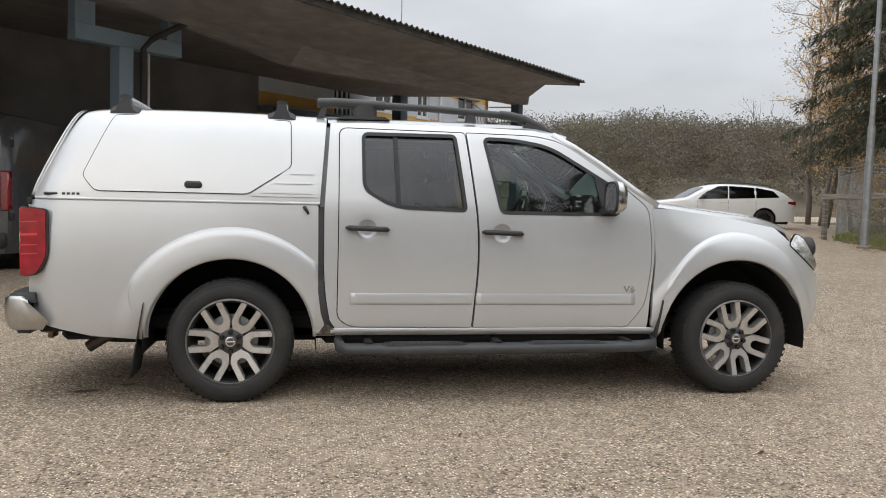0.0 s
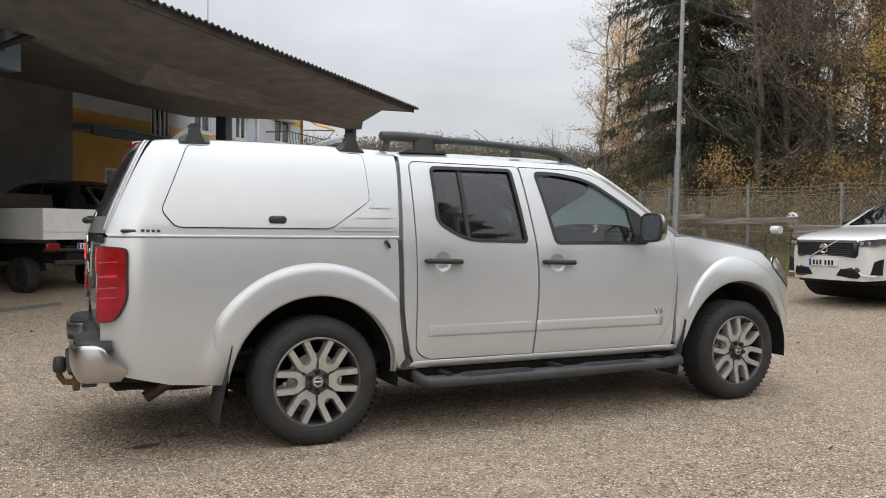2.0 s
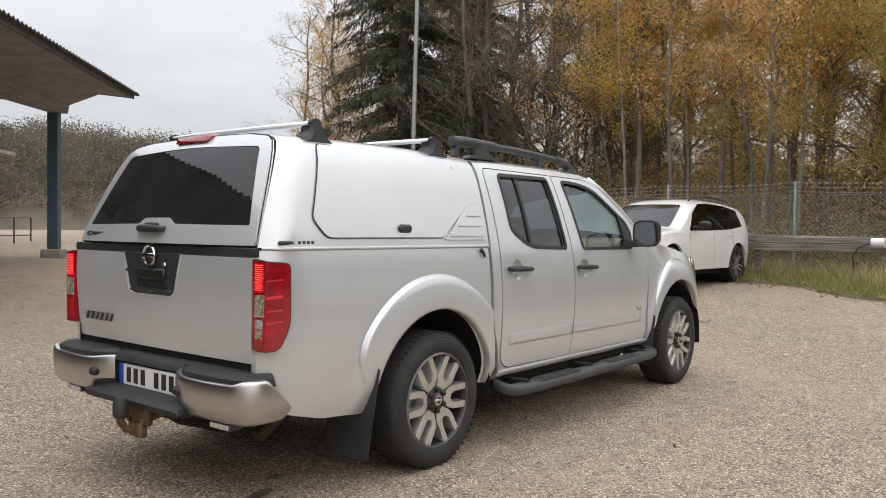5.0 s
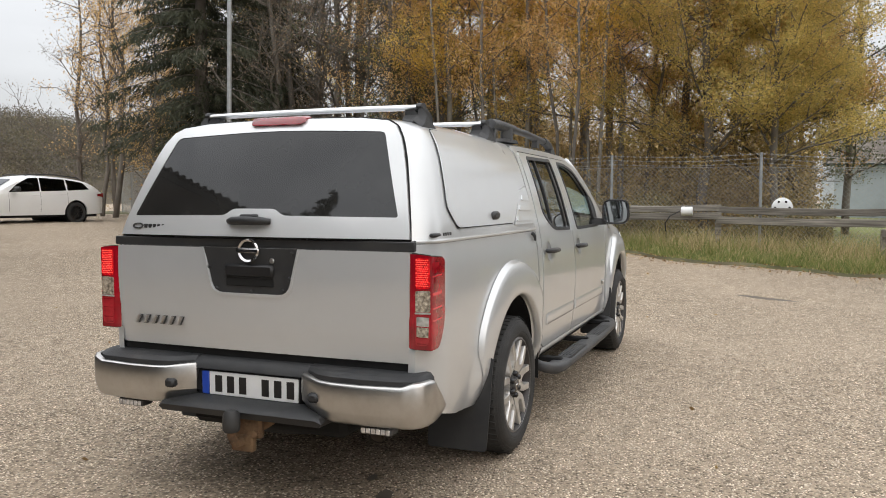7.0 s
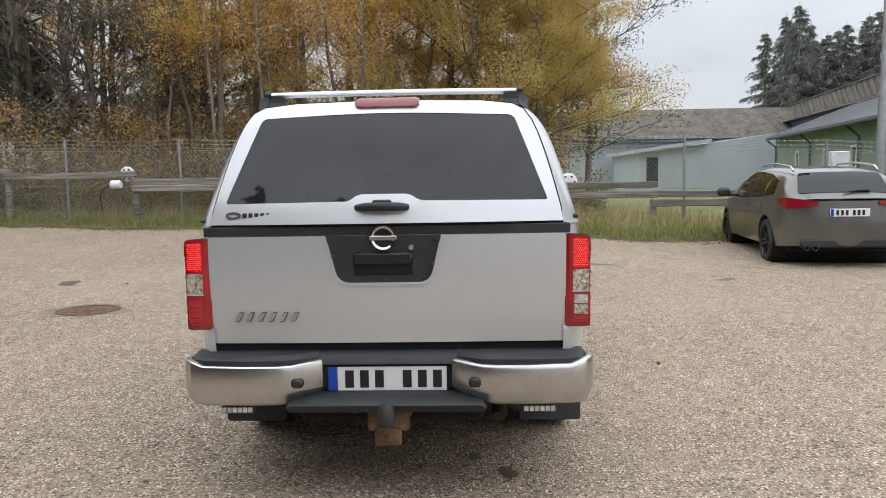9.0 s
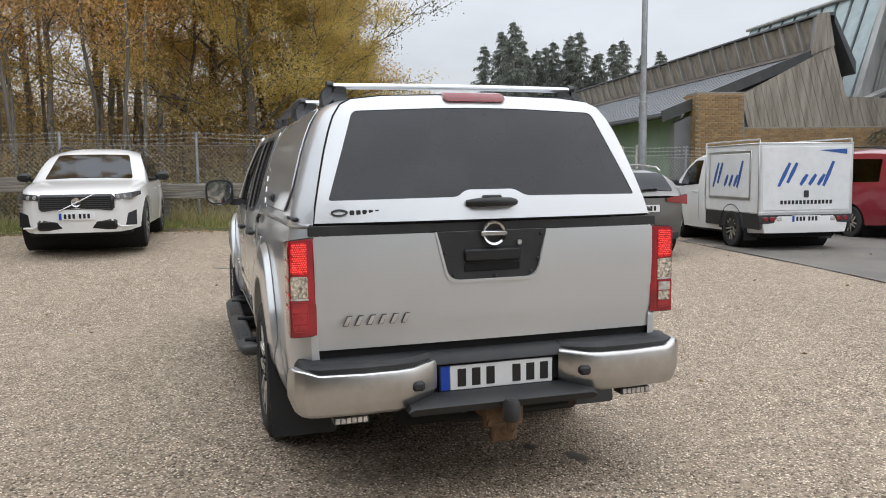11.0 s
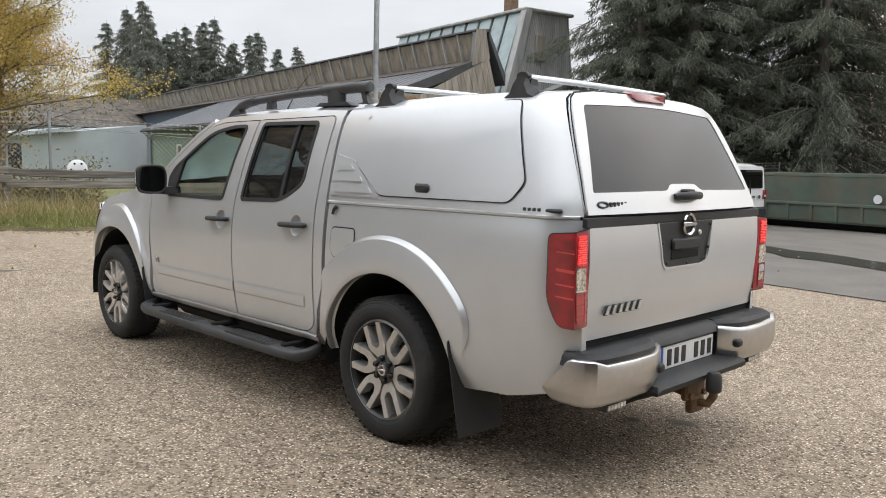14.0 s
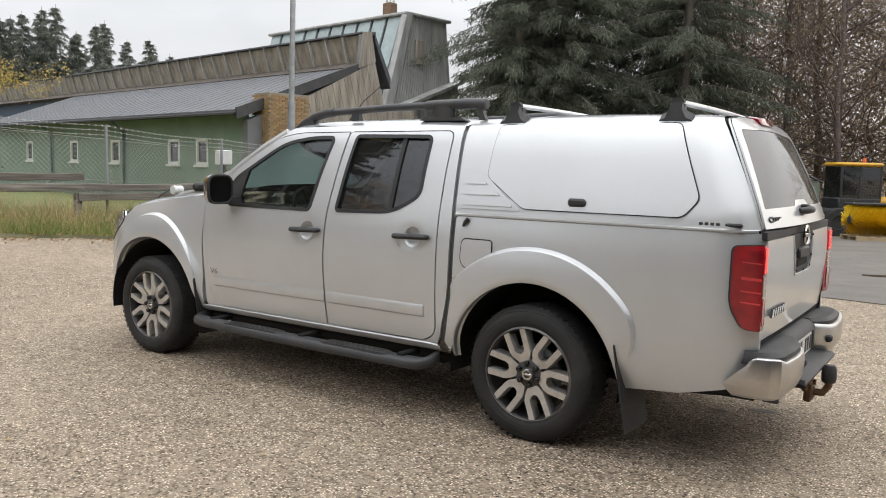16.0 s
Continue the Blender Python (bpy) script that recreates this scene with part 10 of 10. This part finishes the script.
bx("cabinet", WHITE_PL, ub, 12.95, 13.15, -8.36, -7.98, 1.42, 1.76, 0.02)
bx("stand", PLASTIC, ub, 13.01, 13.09, -8.21, -8.13, 0.05, 1.42, 0.01)

# ---- skips, loader and the rest of the yard ----
SKIP = mat("green_skip_paint", (0.105, 0.14, 0.112), rough=0.7, var=0.2, scale=1.5, dirt=(0.17, 0.12, 0.08), dscale=2.2, damount=0.7, bump=0.2, bscale=30)


def skip(m, L, H, label, mt):
    ob = thing("waste_skip", label, "skip", m, "waste skips")
    for s in (-1, 1):
        bm = nb()
        hull(bm, [(x, s * (1.05 + d), z) for x in (0, L) for d, z in ((0, 0.25), (0.03, 0.25), (0.10, H), (0.13, H))])
        part("side_wall", bm, mt, ob)
    for x, dx in ((0, -0.05), (L, 0.05)):
        bm = nb()
        hull(bm, [(x + q, y, z) for q in (0, dx) for y in (-1.15, 1.15) for z in (0.25, H)])
        part("end_wall", bm, mt, ob)
    bm = nb()
    hull(bm, [(x, y, z) for x in (0, L) for y in (-1.05, 1.05) for z in (0.2, 0.28)])
    part("bottom", bm, mt, ob)
    for k in range(int(L / 0.75) + 1):
        x = min(L - 0.06, 0.75 * k)
        for s in (-1, 1):
            bm = nb()
            hull(bm, [(x + q, s * y, z) for q in (0, 0.08) for y, z in ((1.06, 0.25), (1.13, 0.25), (1.10, 0.72), (1.17, 0.72))])
            part("rib", bm, mt, ob)
    for s in (-1, 1):
        bx("lower_rail", mt, ob, 0, L, s * 1.07, s * 1.16, 0.68, 0.76, 0.01)
        bx("top_rail", mt, ob, 0, L, s * 1.10, s * 1.19, H - 0.06, H + 0.04, 0.01)
        bx("skid", DARK, ob, 0.1, L - 0.1, s * 0.6, s * 0.75, 0.0, 0.25, 0.02)
    return ob


def lies(x, y, heading):
    return Matrix.Translation((x, y, ground_z(x, y))) @ Matrix.Rotation(radians(heading), 4, "Z")


SKIP_AT = lies(2.66, -20.5, -13)
big = skip(SKIP_AT, 6.4, 1.55, "long weathered green waste skip", SKIP)
bx("reflector", mat("orange_reflector", (0.75, 0.22, 0.02), rough=0.4), big, 0.35, 0.60, 1.17, 1.19, 0.78, 1.02, 0.003)
bm = nb()
lathe(bm, [(0.12, 1.175), (0.001, 1.175)], (1.1, 0, 0.92), "y", 20)
part("round_sticker", bm, WHITE_PL, big)
bx("end_plate", SKIP, big, -0.12, 0.0, -0.5, 0.5, 0.3, 1.2, 0.02)
heap = thing("scrap_heap", "bundle of dark cables and scrap on the skip", "scrap")
hm = SKIP_AT
for k in range(14):
    bm = nb()
    r = random.Random(k)
    p0 = hm @ Vector((0.1 + r.random() * 1.5, -0.6 + r.random() * 1.2, 1.45 + r.random() * 0.2))
    p1 = p0 + Vector((r.uniform(-0.5, 0.5), r.uniform(-0.3, 0.3), r.uniform(0.15, 0.35)))
    p2 = p1 + Vector((r.uniform(-0.6, 0.6), r.uniform(-0.3, 0.3), r.uniform(-0.25, 0.0)))
    tube(bm, [p0, p0.lerp(p1, 0.6) + Vector((0, 0, 0.08)), p1, p2], 0.03, 6)
    part("scrap_piece", bm, PLASTIC if k % 3 else STEEL, heap)

YEL = mat("yellow_machine_paint", (0.62, 0.33, 0.015), rough=0.45, var=0.08, dirt=(0.25, 0.16, 0.06), dscale=3, damount=0.3)


def loader(m):
    ob = thing("wheel_loader", "small yellow wheel loader with a dark glazed cab", "wheel loader", m)
    bx("bonnet", YEL, ob, -0.75, 0.75, -0.55, 0.55, 0.55, 1.22, 0.12)
    bx("rear_weight", PLASTIC, ob, -0.95, -0.7, -0.55, 0.55, 0.45, 0.95, 0.06)
    bx("front_frame", PLASTIC, ob, 0.7, 2.1, -0.45, 0.45, 0.45, 0.85, 0.06)
    cab = bx("cab_roof", YEL, ob, 0.45, 1.75, -0.58, 0.58, 2.12, 2.24, 0.05)
    for x in (0.5, 1.12, 1.68):
        for y in (-0.54, 0.50):
            bx("cab_post", PLASTIC, cab, x - 0.03, x + 0.03, y, y + 0.05, 0.9, 2.14, 0.01)
    for y in (-0.53, 0.53):
        bx("cab_glass", GLASS_TINT, cab, 0.5, 1.7, y - 0.006, y + 0.006, 1.15, 2.10, 0.002)
    for x in (0.5, 1.7):
        bx("cab_glass", GLASS_TINT, cab, x - 0.006, x + 0.006, -0.5, 0.5, 1.15, 2.10, 0.002)
    bx("cab_base", PLASTIC, ob, 0.45, 1.75, -0.56, 0.56, 0.75, 1.18, 0.04)
    bx("seat", SEAT, ob, 0.7, 1.1, -0.25, 0.25, 1.18, 1.75, 0.08)
    bm = nb()
    lathe(bm, [(0.05, 2.24), (0.05, 2.34), (0.03, 2.40), (0.001, 2.40)], (0.62, -0.3, 0), "z", 14)
    part("beacon", bm, mat("orange_beacon", (0.7, 0.12, 0.02), rough=0.3), ob)
    for x in (-0.15, 1.75):
        for s in (-1, 1):
            bm = nb()
            lathe(bm, [(0.2, s * 0.42), (0.40, s * 0.42), (0.44, s * 0.46), (0.44, s * 0.70), (0.40, s * 0.74), (0.22, s * 0.74), (0.18, s * 0.68), (0.001, s * 0.68)], (x, 0, 0.44), "y", 28)
            part("wheel", bm, RUBBER, ob)
    bx("tail_lamp", RED_LENS, ob, -0.78, -0.74, 0.30, 0.46, 0.95, 1.06, 0.01)
    return ob


loader(lies(0.75, -23.42, 34))
pal = thing("pallet", "pale wooden pallet under a sweeper brush", "pallet", lies(0.45, -20.68, 34))
PINE = mat("pallet_pine", (0.42, 0.32, 0.19), rough=0.85, var=0.2, scale=4)
for k in range(7):
    bx("board", PINE, pal, -1.1 + 0.32 * k, -0.90 + 0.32 * k, -0.5, 0.5, 0.11, 0.135, 0.004)
for y in (-0.45, 0.0, 0.45):
    bx("bearer", PINE, pal, -1.1, 1.02, y - 0.05, y + 0.05, 0.0, 0.11, 0.004)
br = thing("sweeper_brush", "yellow bristle sweeper brush lying on a pallet", "sweeper brush", lies(0.45, -20.68, 34))
n = 9000
th, ax = rng.uniform(0, 2 * np.pi, n), rng.uniform(-1.05, 1.05, n)
r1 = rng.uniform(0.36, 0.43, n)
d = rng.normal(0, 0.03, (n, 3))
c0 = np.stack([ax, 0.14 * np.cos(th), 0.56 + 0.14 * np.sin(th)], axis=1)
c1 = np.stack([ax + d[:, 0], r1 * np.cos(th) + d[:, 1], 0.56 + r1 * np.sin(th) + d[:, 2]], axis=1)
tn = np.stack([np.full(n, 0.008), -0.010 * np.sin(th), 0.010 * np.cos(th)], axis=1)
tagged(quads("bristles", np.stack([c0 - tn * 0.5, c0 + tn * 0.5, c1 + tn, c1 - tn], axis=1), n, leaf_mat("yellow_bristles", (0.75, 0.48, 0.01), (0.95, 0.70, 0.03), None, 0.2), br), kind="stuff")
bx("core", PLASTIC, br, -1.05, 1.05, -0.12, 0.12, 0.44, 0.68, 0.05)
bx("mount_frame", PLASTIC, br, -1.1, 1.1, -0.25, 0.3, 0.98, 1.04, 0.02)

# smoother, darker asphalt towards the skips, with damp patches; manhole cover; oil spots
SMOOTH = mat("smooth_asphalt", (0.155, 0.140, 0.122), rough=0.75, var=0.15, scale=1.5, bump=0.3, bscale=120, dirt=(0.09, 0.08, 0.072), dscale=0.9, damount=0.7)
WET = mat("damp_asphalt", (0.045, 0.040, 0.034), rough=0.18, var=0.3, scale=2.5, spec=0.6)
OIL = mat("oil_stain", (0.10, 0.082, 0.064), rough=0.6, var=0.3, scale=5)


def flat(name, poly, mt, label, category, h=0.004, step=0.8):
    bm = nb()
    sheet(bm, poly, lambda x, y: Vector((x, y, ground_z(x, y) + h)), [], step, 0)
    return tagged(part(name, bm, mt), label, category, kind="structure")


def blob(cx, cy, rx, ry, seed, turn=0.0, n=26):
    r = random.Random(seed)
    a = radians(turn)
    out = []
    for k in range(n):
        t = 2 * math.pi * k / n
        q = 1 + r.uniform(-0.22, 0.22)
        u, v = rx * q * math.cos(t), ry * q * math.sin(t)
        out.append((cx + u * math.cos(a) - v * math.sin(a), cy + u * math.sin(a) + v * math.cos(a)))
    return out


flat("asphalt_patch", dense([(9.5, -7.9), (5.0, -7.05), (2.6, -6.55), (0.2, -6.1), (-3.0, -5.55), (-9.0, -4.8), (-20, -4.0), (-20, -28), (9.5, -28)], 0.7), SMOOTH, "smoother dark asphalt with a straight joint", "asphalt", 0.004, 1.5)
flat("joint", [(9.5, -7.90), (5.0, -7.05), (2.6, -6.55), (0.2, -6.1), (-3.0, -5.55), (-9.0, -4.8), (-9.0, -4.83), (-3.0, -5.58), (0.2, -6.13), (2.6, -6.58), (5.0, -7.08), (9.5, -7.93)], WET, "dark joint between two layers of asphalt", "asphalt", 0.008)
flat("puddle", blob(2.3, -10.4, 2.4, 0.55, 3, -28), WET, "shallow dark puddle", "puddle", 0.009, 0.3)
flat("puddle", blob(3.9, -9.2, 1.1, 0.4, 4, -20), WET, "shallow dark puddle", "puddle", 0.009, 0.3)
flat("puddle", blob(-2.6, -9.4, 2.0, 0.4, 6, 12), WET, "shallow dark puddle", "puddle", 0.009, 0.3)
flat("oil_spot", blob(-0.90, -0.52, 0.09, 0.04, 7, 10), OIL, "dark oil spot under the tail of the pickup", "oil spot", 0.003, 0.05)
flat("oil_spot", blob(-0.70, -0.36, 0.05, 0.025, 8, 10), OIL, "small dark oil spot on asphalt", "oil spot", 0.003, 0.05)
flat("wear_patch", blob(3.9, 3.85, 0.50, 0.40, 9, 80), mat("rusty_wear", (0.20, 0.158, 0.118), rough=0.85, var=0.3, scale=6), "dark worn ring round a drain cover", "asphalt", 0.003, 0.2)
dc = thing("drain_cover", "rusty round iron drain cover set in the asphalt", "drain cover", Matrix.Translation((3.9, 3.83, ground_z(3.9, 3.83) + 0.004)))
bm = nb()
lathe(bm, [(0.33, -0.02), (0.33, 0.006), (0.29, 0.008)], (0, 0, 0), "z", 32)
part("frame", bm, RUST, dc)
bm = nb()
lathe(bm, [(0.285, -0.01), (0.285, 0.004), (0.001, 0.004)], (0, 0, 0), "z", 32)
for k in range(5):
    rbox(bm, -0.2, 0.2, -0.17 + 0.085 * k - 0.015, -0.17 + 0.085 * k + 0.015, 0.003, 0.009, 0.003)
part("lid", bm, RUST, dc)
for cx, cy, rx, ry, sd, tu in ((7.2, -2.2, 0.5, 0.10, 11, 60), (7.2, 0.4, 0.6, 0.10, 12, 60), (6.2, 5.2, 0.9, 0.12, 13, 20), (-2.2, 7.6, 1.4, 0.25, 14, 40), (5.6, -3.4, 0.5, 0.07, 15, 130)):
    flat("repair_patch", blob(cx, cy, rx, ry, sd, tu), OIL if sd != 14 else SMOOTH, "dark patched streak in the asphalt", "asphalt", 0.003, 0.2)
